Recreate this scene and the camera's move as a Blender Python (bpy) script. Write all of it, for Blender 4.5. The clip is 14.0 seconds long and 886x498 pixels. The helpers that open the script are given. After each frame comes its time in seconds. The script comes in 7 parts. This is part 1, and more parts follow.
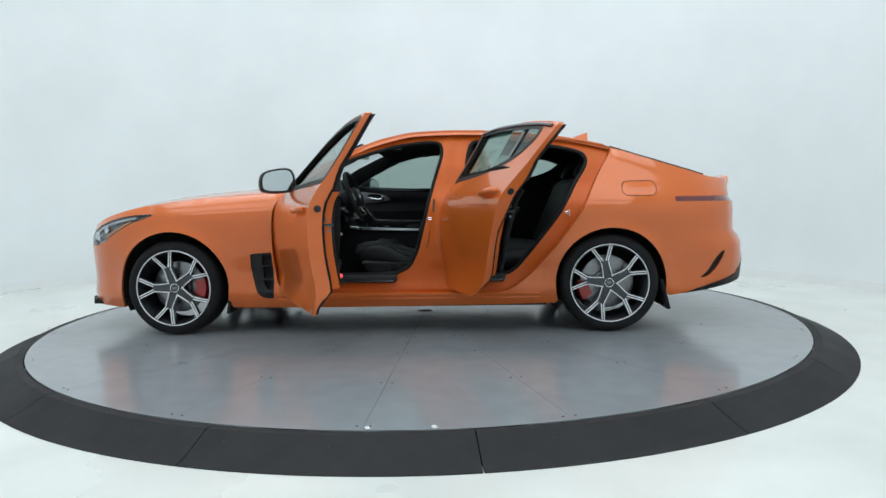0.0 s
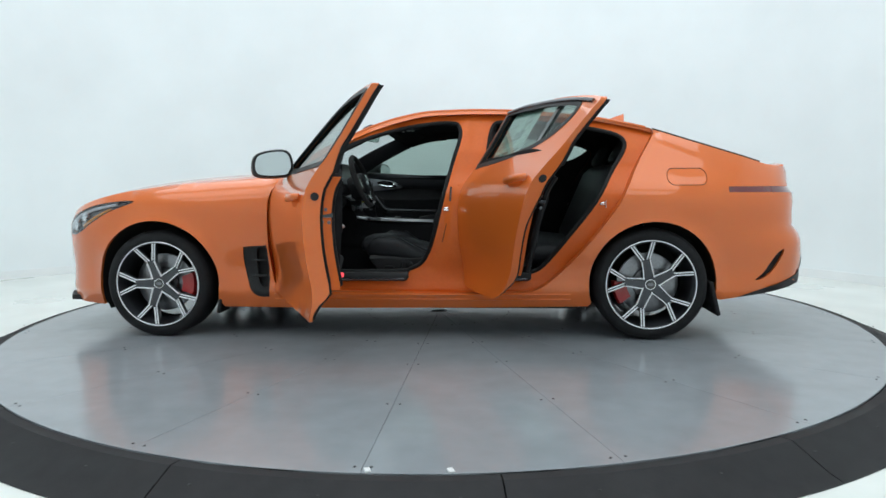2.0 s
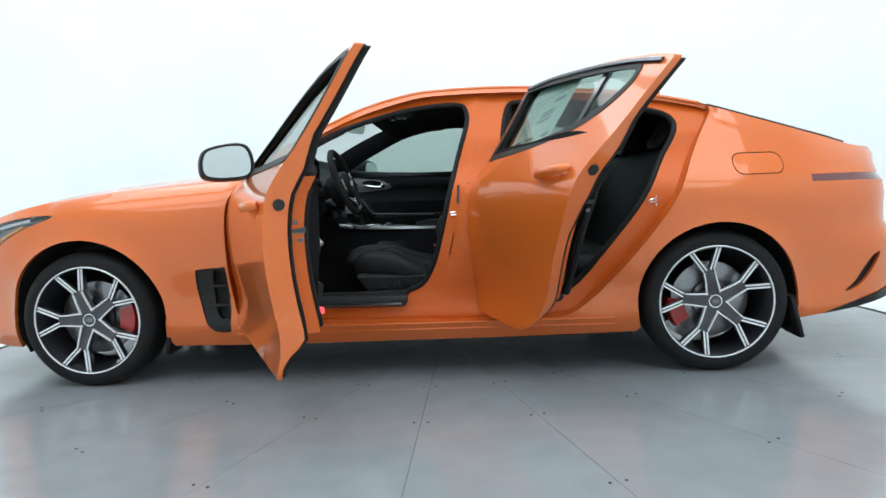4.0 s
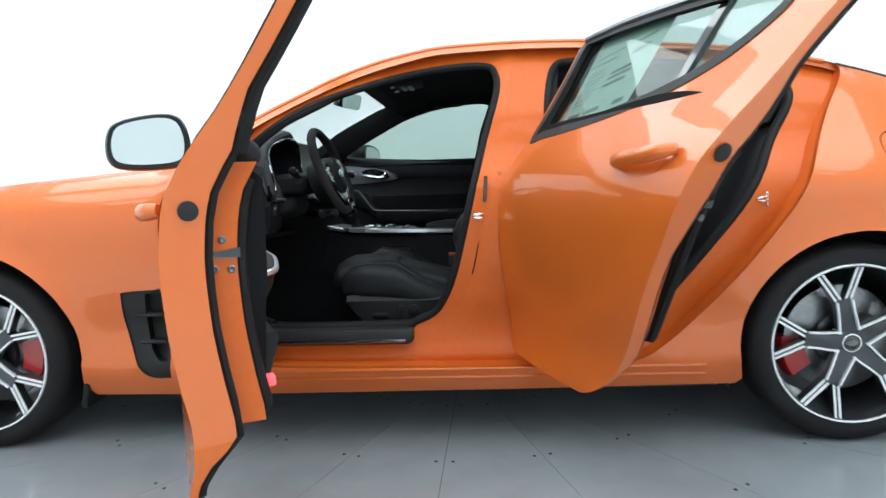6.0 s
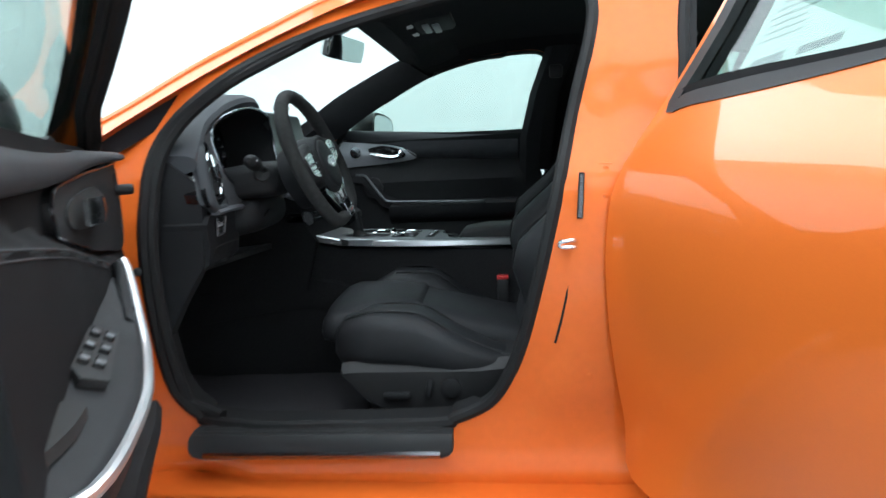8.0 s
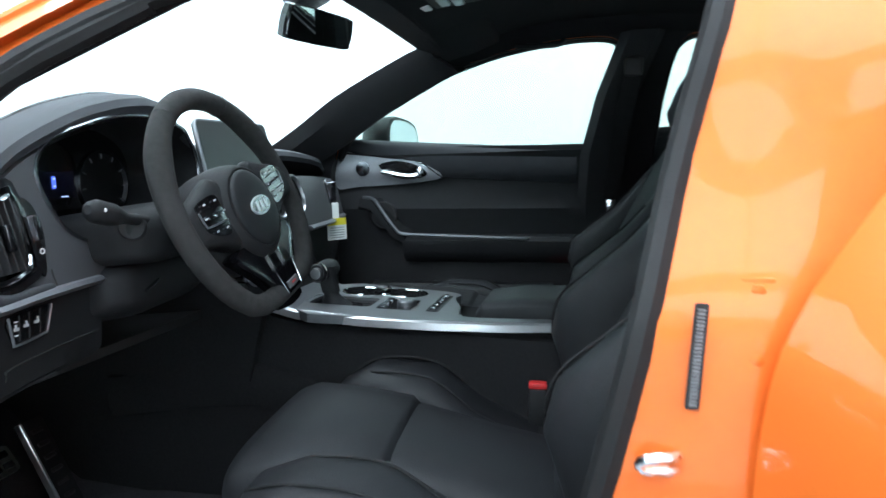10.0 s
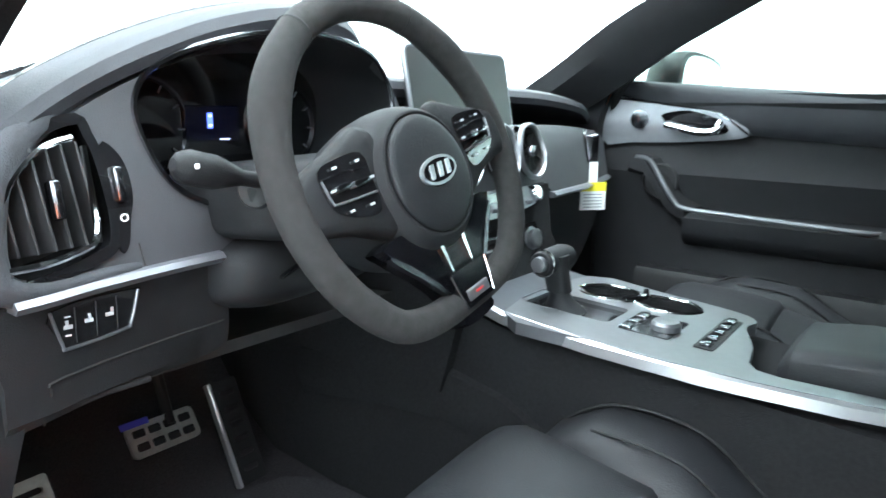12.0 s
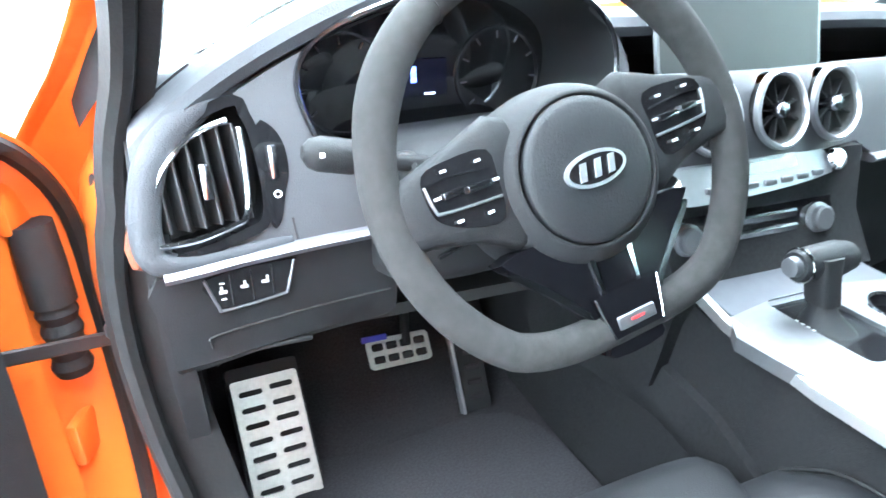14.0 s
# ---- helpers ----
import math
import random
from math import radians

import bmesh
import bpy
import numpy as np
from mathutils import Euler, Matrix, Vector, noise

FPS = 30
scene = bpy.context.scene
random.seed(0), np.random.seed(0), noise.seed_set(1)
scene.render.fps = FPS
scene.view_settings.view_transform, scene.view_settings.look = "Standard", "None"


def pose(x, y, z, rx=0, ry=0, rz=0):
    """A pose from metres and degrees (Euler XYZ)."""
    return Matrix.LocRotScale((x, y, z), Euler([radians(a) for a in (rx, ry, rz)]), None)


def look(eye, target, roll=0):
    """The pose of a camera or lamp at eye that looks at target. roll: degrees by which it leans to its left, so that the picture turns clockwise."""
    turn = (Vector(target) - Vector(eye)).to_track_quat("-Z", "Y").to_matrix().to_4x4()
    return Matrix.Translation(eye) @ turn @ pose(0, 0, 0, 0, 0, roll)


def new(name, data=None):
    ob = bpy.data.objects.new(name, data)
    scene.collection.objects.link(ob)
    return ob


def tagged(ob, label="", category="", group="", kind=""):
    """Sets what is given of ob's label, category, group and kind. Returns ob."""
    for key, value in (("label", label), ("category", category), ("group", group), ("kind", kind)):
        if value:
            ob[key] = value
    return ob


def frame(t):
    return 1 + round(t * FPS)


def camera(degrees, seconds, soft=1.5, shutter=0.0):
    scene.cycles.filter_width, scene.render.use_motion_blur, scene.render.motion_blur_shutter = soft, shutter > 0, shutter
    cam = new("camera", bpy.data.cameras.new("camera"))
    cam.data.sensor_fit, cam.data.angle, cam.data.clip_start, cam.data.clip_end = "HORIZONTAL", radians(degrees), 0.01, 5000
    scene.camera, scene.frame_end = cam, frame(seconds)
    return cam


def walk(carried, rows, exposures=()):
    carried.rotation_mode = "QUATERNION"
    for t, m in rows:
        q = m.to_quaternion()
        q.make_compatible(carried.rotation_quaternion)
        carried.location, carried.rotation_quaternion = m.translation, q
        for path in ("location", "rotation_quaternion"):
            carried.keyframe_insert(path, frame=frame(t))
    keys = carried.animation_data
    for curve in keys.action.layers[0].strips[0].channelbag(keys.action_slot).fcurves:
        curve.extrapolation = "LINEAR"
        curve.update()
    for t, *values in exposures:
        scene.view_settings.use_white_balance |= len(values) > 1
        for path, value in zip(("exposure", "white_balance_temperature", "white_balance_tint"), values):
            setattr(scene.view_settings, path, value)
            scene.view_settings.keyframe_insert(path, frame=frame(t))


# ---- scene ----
cam = camera(68.0, 14.0, shutter=0.5)
PATH = [
    (0, (0.592, -5.202, 0.894), (0.489, -3.211, 0.739), -1.1),
    (0.5, (0.567, -5.193, 0.886), (0.455, -3.201, 0.738), -0.6),
    (1, (0.561, -5.095, 0.89), (0.471, -3.104, 0.72), -2.0),
    (1.5, (0.573, -4.873, 0.883), (0.405, -2.886, 0.725), -1.3),
    (2, (0.541, -4.683, 0.887), (0.397, -2.697, 0.699), -0.5),
    (2.5, (0.476, -4.491, 0.878), (0.398, -2.501, 0.698), -1.4),
    (2.7, (0.453, -4.41, 0.884), (0.371, -2.42, 0.708), -1.9),
    (4.8, (0.372, -3.484, 0.896), (0.256, -1.498, 0.692), -2.5),
    (5, (0.381, -3.384, 0.898), (0.212, -1.401, 0.697), -1.5),
    (5.5, (0.378, -3.217, 0.904), (0.187, -1.238, 0.687), -1.9),
    (6, (0.31, -3.0, 0.9), (0.176, -1.017, 0.673), -2.1),
    (6.5, (0.247, -2.763, 0.916), (0.131, -0.784, 0.65), -2.0),
    (7, (0.249, -2.508, 0.937), (-0.011, -0.558, 0.58), -2.2),
    (7.5, (0.224, -2.274, 0.948), (-0.069, -0.333, 0.563), -2.1),
    (8, (0.167, -2.052, 0.961), (-0.018, -0.088, 0.629), -2.9),
    (8.2, (0.162, -1.971, 0.968), (-0.009, -0.008, 0.625), -3.2),
    (10.3, (0.213, -1.257, 1.019), (-0.263, 0.641, 0.687), -0.4),
    (10.5, (0.211, -1.197, 1.017), (-0.364, 0.676, 0.724), 0.2),
    (11, (0.216, -1.09, 1.01), (-0.660, 0.662, 0.694), -1.1),
    (11.5, (0.194, -1.015, 1.01), (-0.871, 0.632, 0.617), 0.3),
    (12, (0.133, -0.936, 1.003), (-0.996, 0.642, 0.518), -0.0),
    (12.5, (0.126, -0.864, 1.009), (-1.217, 0.496, 0.42), -1.0),
    (13, (0.146, -0.801, 1.031), (-1.353, 0.316, 0.319), -1.1),
    (13.5, (0.168, -0.752, 1.063), (-1.468, 0.147, 0.345), 0.2),
    (14, (0.168, -0.714, 1.073), (-1.53, 0.006, 0.299), -3.1),
]
EXPOSURES = [(0.0, -0.58, 6500, 10), (2.5, -0.38, 6500, 10), (5.0, 0.09, 6450, 10), (6.5, 0.36, 6400, 10), (7.0, 0.51, 6350, 10), (7.6, 0.68, 6350, 10), (8.2, 0.95, 6250, 10), (10.3, 1.65, 6050, 10), (11.0, 2.0, 6200, 10), (11.8, 2.5, 6350, 10), (12.5, 3.95, 6100, 10), (13.2, 4.38, 6000, 10), (14.0, 4.3, 6000, 10)]
walk(cam, [(t, look(eye, target, roll)) for t, eye, target, roll in PATH], EXPOSURES)

# ---- world, light, exposure ----
world = bpy.data.worlds.new("studio_world")
scene.world = world
world.use_nodes = True
world.node_tree.nodes["Background"].inputs[0].default_value = (0.85, 0.93, 1.0, 1)
world.node_tree.nodes["Background"].inputs[1].default_value = 0.2


def area(name, at, target, sx, sy, power, colour=(0.86, 0.95, 1.0)):
    d = bpy.data.lights.new(name, "AREA")
    d.shape, d.size, d.size_y, d.energy, d.color = "RECTANGLE", sx, sy, power, colour
    ob = new(name, d)
    ob.matrix_world = look(at, target)
    return ob


LAMP_POWER = 36
for lx in (-2.6, 0.0, 2.4):
    for ly in (-4.8, -2.4, 0.0, 1.8):
        area("ceiling_lamp", (lx, ly, 4.35), (lx, ly, 0), 2.3, 1.9, LAMP_POWER)

# ---- materials ----


def mat(name, colour, rough=0.5, metal=0.0, coat=0.0, var=0.06, scale=30.0, bump=0.0, bscale=200.0, spec=0.5, coarse=2.5):
    m = bpy.data.materials.new(name)
    m.use_nodes = True
    nt = m.node_tree
    b = nt.nodes["Principled BSDF"]
    b.inputs["Base Color"].default_value = (*colour, 1)
    b.inputs["Roughness"].default_value = rough
    b.inputs["Metallic"].default_value = metal
    b.inputs["Coat Weight"].default_value = coat
    b.inputs["Coat Roughness"].default_value = 0.03
    b.inputs["Specular IOR Level"].default_value = spec
    tc = nt.nodes.new("ShaderNodeTexCoord")
    if var > 0:
        mixes = []
        for sc, k in ((scale, 1.0), (coarse, 0.7)):
            n = nt.nodes.new("ShaderNodeTexNoise")
            n.inputs["Scale"].default_value = sc
            n.inputs["Detail"].default_value = 4
            nt.links.new(tc.outputs["Object"], n.inputs["Vector"])
            r = nt.nodes.new("ShaderNodeMapRange")
            r.inputs["From Min"].default_value, r.inputs["From Max"].default_value = 0.3, 0.7
            r.inputs["To Min"].default_value, r.inputs["To Max"].default_value = 1 - var * k, 1 + var * k
            nt.links.new(n.outputs["Fac"], r.inputs["Value"])
            mixes.append(r)
        mul = nt.nodes.new("ShaderNodeMath")
        mul.operation = "MULTIPLY"
        nt.links.new(mixes[0].outputs[0], mul.inputs[0])
        nt.links.new(mixes[1].outputs[0], mul.inputs[1])
        vm = nt.nodes.new("ShaderNodeVectorMath")
        vm.operation = "SCALE"
        vm.inputs[0].default_value = colour
        nt.links.new(mul.outputs[0], vm.inputs["Scale"])
        nt.links.new(vm.outputs[0], b.inputs["Base Color"])
        rr = nt.nodes.new("ShaderNodeMath")
        rr.operation = "MULTIPLY"
        rr.inputs[1].default_value = rough
        nt.links.new(mixes[1].outputs[0], rr.inputs[0])
        nt.links.new(rr.outputs[0], b.inputs["Roughness"])
    if bump > 0:
        n = nt.nodes.new("ShaderNodeTexNoise")
        n.inputs["Scale"].default_value = bscale
        n.inputs["Detail"].default_value = 3
        nt.links.new(tc.outputs["Object"], n.inputs["Vector"])
        bp = nt.nodes.new("ShaderNodeBump")
        bp.inputs["Strength"].default_value = bump
        bp.inputs["Distance"].default_value = 0.002
        nt.links.new(n.outputs["Fac"], bp.inputs["Height"])
        nt.links.new(bp.outputs[0], b.inputs["Normal"])
    return m


def glass(name, colour, rough=0.0):
    m = bpy.data.materials.new(name)
    m.use_nodes = True
    nt = m.node_tree
    nt.nodes.remove(nt.nodes["Principled BSDF"])
    tr = nt.nodes.new("ShaderNodeBsdfTransparent")
    tr.inputs[0].default_value = (*colour, 1)
    gl = nt.nodes.new("ShaderNodeBsdfGlossy")
    gl.inputs["Roughness"].default_value = rough
    lw = nt.nodes.new("ShaderNodeLayerWeight")
    lw.inputs[0].default_value = 0.5
    pw = nt.nodes.new("ShaderNodeMath")
    pw.operation = "POWER"
    pw.inputs[1].default_value = 4.0
    nt.links.new(lw.outputs["Facing"], pw.inputs[0])
    fr = nt.nodes.new("ShaderNodeMath")
    fr.operation = "MULTIPLY_ADD"
    fr.inputs[1].default_value, fr.inputs[2].default_value = 0.6, 0.035
    nt.links.new(pw.outputs[0], fr.inputs[0])
    mx = nt.nodes.new("ShaderNodeMixShader")
    nt.links.new(fr.outputs[0], mx.inputs[0])
    nt.links.new(tr.outputs[0], mx.inputs[1])
    nt.links.new(gl.outputs[0], mx.inputs[2])
    nt.links.new(mx.outputs[0], nt.nodes["Material Output"].inputs[0])
    return m


def glow(name, colour, strength):
    m = bpy.data.materials.new(name)
    m.use_nodes = True
    b = m.node_tree.nodes["Principled BSDF"]
    b.inputs["Base Color"].default_value = (*colour, 1)
    b.inputs["Emission Color"].default_value = (*colour, 1)
    b.inputs["Emission Strength"].default_value = strength
    return m


PAINT = mat("orange_paint", (0.70, 0.146, 0.021), 0.34, 0.12, 0.95, 0.02, 400, spec=0.25)
JAMB = mat("orange_jamb_paint", (0.66, 0.127, 0.017), 0.42, 0.05, 0.3, 0.03, 60, spec=0.15)
BLACK = mat("black_plastic", (0.0125, 0.0125, 0.0135), 0.55, var=0.1, bump=0.15, bscale=900, spec=0.35)
GLOSS = mat("gloss_black", (0.008, 0.008, 0.009), 0.08, coat=1.0, var=0.03)
RUBBER = mat("black_rubber", (0.011, 0.011, 0.012), 0.7, var=0.15, bump=0.2, bscale=300, spec=0.25)
REFLECTOR = mat("headlamp_reflector", (0.42, 0.43, 0.45), 0.25, 0.6, var=0.15, scale=40)
BEZEL = mat("silver_bezel", (0.30, 0.31, 0.33), 0.38, 0.45, var=0.05, scale=60)
AMBER = mat("amber_lens", (0.75, 0.28, 0.03), 0.2, coat=1.0, var=0.03)
SEAL = mat("door_seal_rubber", (0.008, 0.008, 0.0085), 0.65, var=0.12, bump=0.2, bscale=250, spec=0.25)
TRIM = mat("soft_dark_trim", (0.0125, 0.0128, 0.0142), 0.66, var=0.08, bump=0.3, bscale=700, spec=0.22)
PAD = mat("dash_soft_pad", (0.028, 0.0295, 0.034), 0.65, var=0.09, bump=0.4, bscale=600, spec=0.28)
FASCIA = mat("dash_fascia_pad", (0.036, 0.037, 0.0415), 0.6, var=0.06, bump=0.3, bscale=600)
LEATHER = mat("black_leather", (0.0118, 0.0124, 0.0142), 0.58, var=0.08, scale=40, bump=0.25, bscale=420, spec=0.28)
TUNNEL = mat("tunnel_carpet", (0.015, 0.015, 0.016), 0.95, var=0.2, scale=200, bump=0.6, bscale=700, spec=0.1)
SUEDE = mat("dark_suede", (0.024, 0.0235, 0.0235), 0.9, var=0.16, scale=90, bump=0.4, bscale=1200, spec=0.2)
CARPET = mat("black_carpet", (0.040, 0.038, 0.041), 0.95, var=0.3, scale=300, bump=1.0, bscale=900, spec=0.1)
HEADLINER = mat("dark_headliner", (0.014, 0.014, 0.0155), 0.95, var=0.1, scale=300, bump=0.4, bscale=900, spec=0.1)
CHROME = mat("bright_chrome", (0.85, 0.86, 0.88), 0.10, 1.0, var=0.03)
SATIN = mat("satin_silver", (0.185, 0.19, 0.202), 0.40, 0.8, var=0.04, scale=80)
CHROMESATIN = mat("bright_satin_metal", (0.66, 0.67, 0.69), 0.35, 0.9, var=0.03, scale=80)
STRIP = mat("dull_silver_trim", (0.20, 0.20, 0.22), 0.45, 0.8, var=0.05, scale=80)
VENTRING = mat("vent_ring_metal", (0.42, 0.43, 0.45), 0.30, 0.9, var=0.04)
DOORTRIM = mat("black_door_vinyl", (0.0085, 0.0085, 0.0095), 0.70, var=0.08, bump=0.3, bscale=700, spec=0.14)
DARKCHROME = mat("dark_chrome", (0.22, 0.22, 0.24), 0.2, 1.0, var=0.04)
STEEL = mat("brushed_steel", (0.60, 0.58, 0.54), 0.34, 1.0, var=0.08, scale=120, bump=0.3, bscale=400)
RIMCUT = mat("machined_alloy", (0.86, 0.87, 0.89), 0.4, 0.25, var=0.04, scale=60)
RIMDARK = mat("dark_grey_alloy", (0.05, 0.052, 0.06), 0.35, 0.6, coat=0.5, var=0.06)
DISCM = mat("brake_disc_iron", (0.24, 0.24, 0.25), 0.3, 1.0, var=0.1, scale=90)
CALIPER = mat("red_caliper", (0.42, 0.012, 0.014), 0.3, coat=0.6, var=0.08)
PIANO = mat("piano_black", (0.004, 0.004, 0.005), 0.10, var=0.05, spec=0.12)
SYMBOL = mat("grey_print", (0.36, 0.37, 0.38), 0.5, var=0.02)
REDLENS = mat("red_lens", (0.13, 0.006, 0.008), 0.12, coat=1.0, var=0.04)
REDPLAST = mat("red_plastic", (0.55, 0.03, 0.03), 0.35, var=0.05)
WHITEPL = mat("white_print", (0.75, 0.75, 0.75), 0.5, var=0.02)
DIALPRINT = mat("dial_print", (0.10, 0.10, 0.11), 0.6, var=0.05)
GREYPRINT = mat("grey_print", (0.25, 0.27, 0.28), 0.6, var=0.05)
YELLOWP = mat("yellow_paper", (0.75, 0.66, 0.03), 0.6, var=0.04)
PAPER = mat("white_paper", (0.75, 0.77, 0.76), 0.6, var=0.03)
STICKER = mat("window_sticker_paper", (0.74, 0.85, 0.80), 0.6, var=0.04, scale=40)
WINDSHIELD = glass("windshield_glass", (0.74, 0.81, 0.80))
SIDEGLASS = glass("side_glass", (0.64, 0.72, 0.69))
LENS = glass("clear_lens", (0.93, 0.94, 0.95))
MIRRORCASE = mat("mirror_housing_black", (0.010, 0.010, 0.011), 0.30, var=0.05, spec=0.30)
MIRROR = mat("mirror_glass", (0.56, 0.60, 0.60), 0.02, 1.0, var=0.0)
SCREEN = mat("dark_screen", (0.022, 0.024, 0.0235), 0.34, var=0.05, spec=0.4)
WALLM = mat("white_wall_paint", (0.86, 0.90, 0.91), 0.6, var=0.03, scale=1.2, bump=0.05, bscale=60, coarse=0.35)
CEILM = mat("white_ceiling_paint", (0.86, 0.88, 0.88), 0.7, var=0.02, scale=3)
FLOORM = mat("white_floor_epoxy", (0.78, 0.80, 0.76), 0.28, var=0.06, scale=2.2, bump=0.03, bscale=30, coarse=0.8)
DECK = mat("grey_turntable_paint", (0.27, 0.29, 0.31), 0.15, var=0.05, scale=7, bump=0.02, bscale=60, coarse=1.2)
RAMP = mat("black_ramp_rubber", (0.018, 0.0175, 0.019), 0.7, spec=0.3, var=0.16, scale=14, bump=0.25, bscale=120)
UNDER = mat("underbody_black", (0.012, 0.012, 0.012), 0.8, var=0.2)
BLUEGLOW = glow("cluster_blue_light", (0.10, 0.18, 0.95), 0.40)
ICONGLOW = glow("cluster_icon_light", (0.5, 0.62, 1.0), 0.42)
REDGLOW = glow("door_courtesy_lamp_red", (1.0, 0.08, 0.1), 1.2)
BLUETINT = mat("blue_plastic", (0.06, 0.06, 0.45), 0.3, var=0.03)

# ---- mesh tools ----


CABIN_FIT = [False]
DASH_AT, WHEEL_AT, CONSOLE_AT = (-0.025, -0.011, -0.003), (-0.045, 0.012, -0.019), (-0.018, -0.019, 0.003)
FITTING_AT = [DASH_AT]


def cabin_fit(p):
    """The cabin's fittings sit a little askew to the drawing; this lays them in place."""
    x, y, z = p
    a, b, c = FITTING_AT[0]
    return (x - 0.019 * x + 0.041 * y + 0.034 + a, y - 0.026 * x - 0.014 * y + 0.023 * z - 0.032 + b, z - 0.001 * x - 0.04 * y - 0.005 * z - 0.023 + c)


def ob_from(name, verts, faces, material, parent=None, label="", sharp=35, flip=False):
    me = bpy.data.meshes.new(name)
    verts = [tuple(float(c) for c in v) for v in verts]
    if CABIN_FIT[0]:
        verts = [cabin_fit(p) for p in verts]
    if flip:
        verts = [(x, -y, z) for x, y, z in verts]
        faces = [tuple(reversed(f)) for f in faces]
    me.from_pydata(verts, [], [tuple(int(i) for i in f) for f in faces])
    me.validate()
    me.update()
    me.polygons.foreach_set("use_smooth", [True] * len(me.polygons))
    me.set_sharp_from_angle(angle=radians(sharp))
    me.materials.append(material)
    ob = new(name, me)
    if parent is not None:
        ob.parent = parent
    if label:
        ob["label"] = label
    return ob


class Geo:
    """Gathers vertices and faces of one part."""

    def __init__(self):
        self.v, self.f = [], []

    def add(self, verts, faces):
        k = len(self.v)
        self.v += [tuple(p) for p in verts]
        self.f += [tuple(i + k for i in q) for q in faces]
        return self

    def moved(self, m):
        self.v = [tuple(m @ Vector(p)) for p in self.v]
        return self

    def make(self, name, material, parent=None, label="", sharp=35, flip=False):
        return ob_from(name, self.v, self.f, material, parent, label, sharp, flip)


def thing(name, label, category, group="", kind=""):
    return tagged(new(name), label, category, group, kind)


def smooth(pts, n=8, closed=False):
    """A curve through the points."""
    p = [np.array(q, float) for q in pts]
    m = len(p)
    out = []
    for i in range(m if closed else m - 1):
        a, b, c, d = (p[(i - 1) % m], p[i], p[(i + 1) % m], p[(i + 2) % m]) if closed else (p[max(i - 1, 0)], p[i], p[i + 1], p[min(i + 2, m - 1)])
        for k in range(n):
            t = k / n
            out.append(0.5 * (2 * b + (c - a) * t + (2 * a - 5 * b + 4 * c - d) * t * t + (3 * b - a - 3 * c + d) * t ** 3))
    if not closed:
        out.append(p[-1])
    return [tuple(q) for q in out]


def curve(pts):
    """A smooth function through (x, value) rows."""
    xs, ys = np.array([p[0] for p in pts], float), np.array([p[1] for p in pts], float)
    d = np.diff(ys) / np.diff(xs)
    m = np.concatenate([[d[0]], np.where(d[1:] * d[:-1] > 0, 2 * d[1:] * d[:-1] / (d[1:] + d[:-1] + 1e-12), 0), [d[-1]]])

    def f(x):
        x = np.clip(x, xs[0], xs[-1])
        i = np.clip(np.searchsorted(xs, x) - 1, 0, len(xs) - 2)
        h = xs[i + 1] - xs[i]
        t = (x - xs[i]) / h
        return ((1 + 2 * t) * (1 - t) ** 2 * ys[i] + t * (1 - t) ** 2 * h * m[i] + t * t * (3 - 2 * t) * ys[i + 1] + t * t * (t - 1) * h * m[i + 1])
    return f


def resample(poly, step, closed=True):
    out = []
    n = len(poly)
    for i in range(n if closed else n - 1):
        a, b = np.array(poly[i]), np.array(poly[(i + 1) % n])
        k = max(1, int(math.ceil(np.linalg.norm(b - a) / step)))
        out += [tuple(a + (b - a) * j / k) for j in range(k)]
    if not closed:
        out.append(tuple(poly[-1]))
    return out


def inside(poly, pts):
    pts = np.asarray(pts)
    x, y = pts[:, 0], pts[:, 1]
    c = np.zeros(len(pts), bool)
    n = len(poly)
    for i in range(n):
        x1, y1 = poly[i]
        x2, y2 = poly[(i + 1) % n]
        if y1 == y2:
            continue
        cond = (y1 > y) != (y2 > y)
        c ^= cond & (x < (x2 - x1) * (y - y1) / (y2 - y1) + x1)
    return c


def clip(poly, ax, val, above=True):
    """The part of an outline above (or below) a line across it."""
    out = []
    n = len(poly)
    sg = 1 if above else -1
    for i in range(n):
        a, b = poly[i], poly[(i + 1) % n]
        da, db = sg * (a[ax] - val), sg * (b[ax] - val)
        if da >= 0:
            out.append(tuple(a))
        if (da > 0 and db < 0) or (da < 0 and db > 0):
            t = da / (da - db)
            out.append((a[0] + (b[0] - a[0]) * t, a[1] + (b[1] - a[1]) * t))
    return out


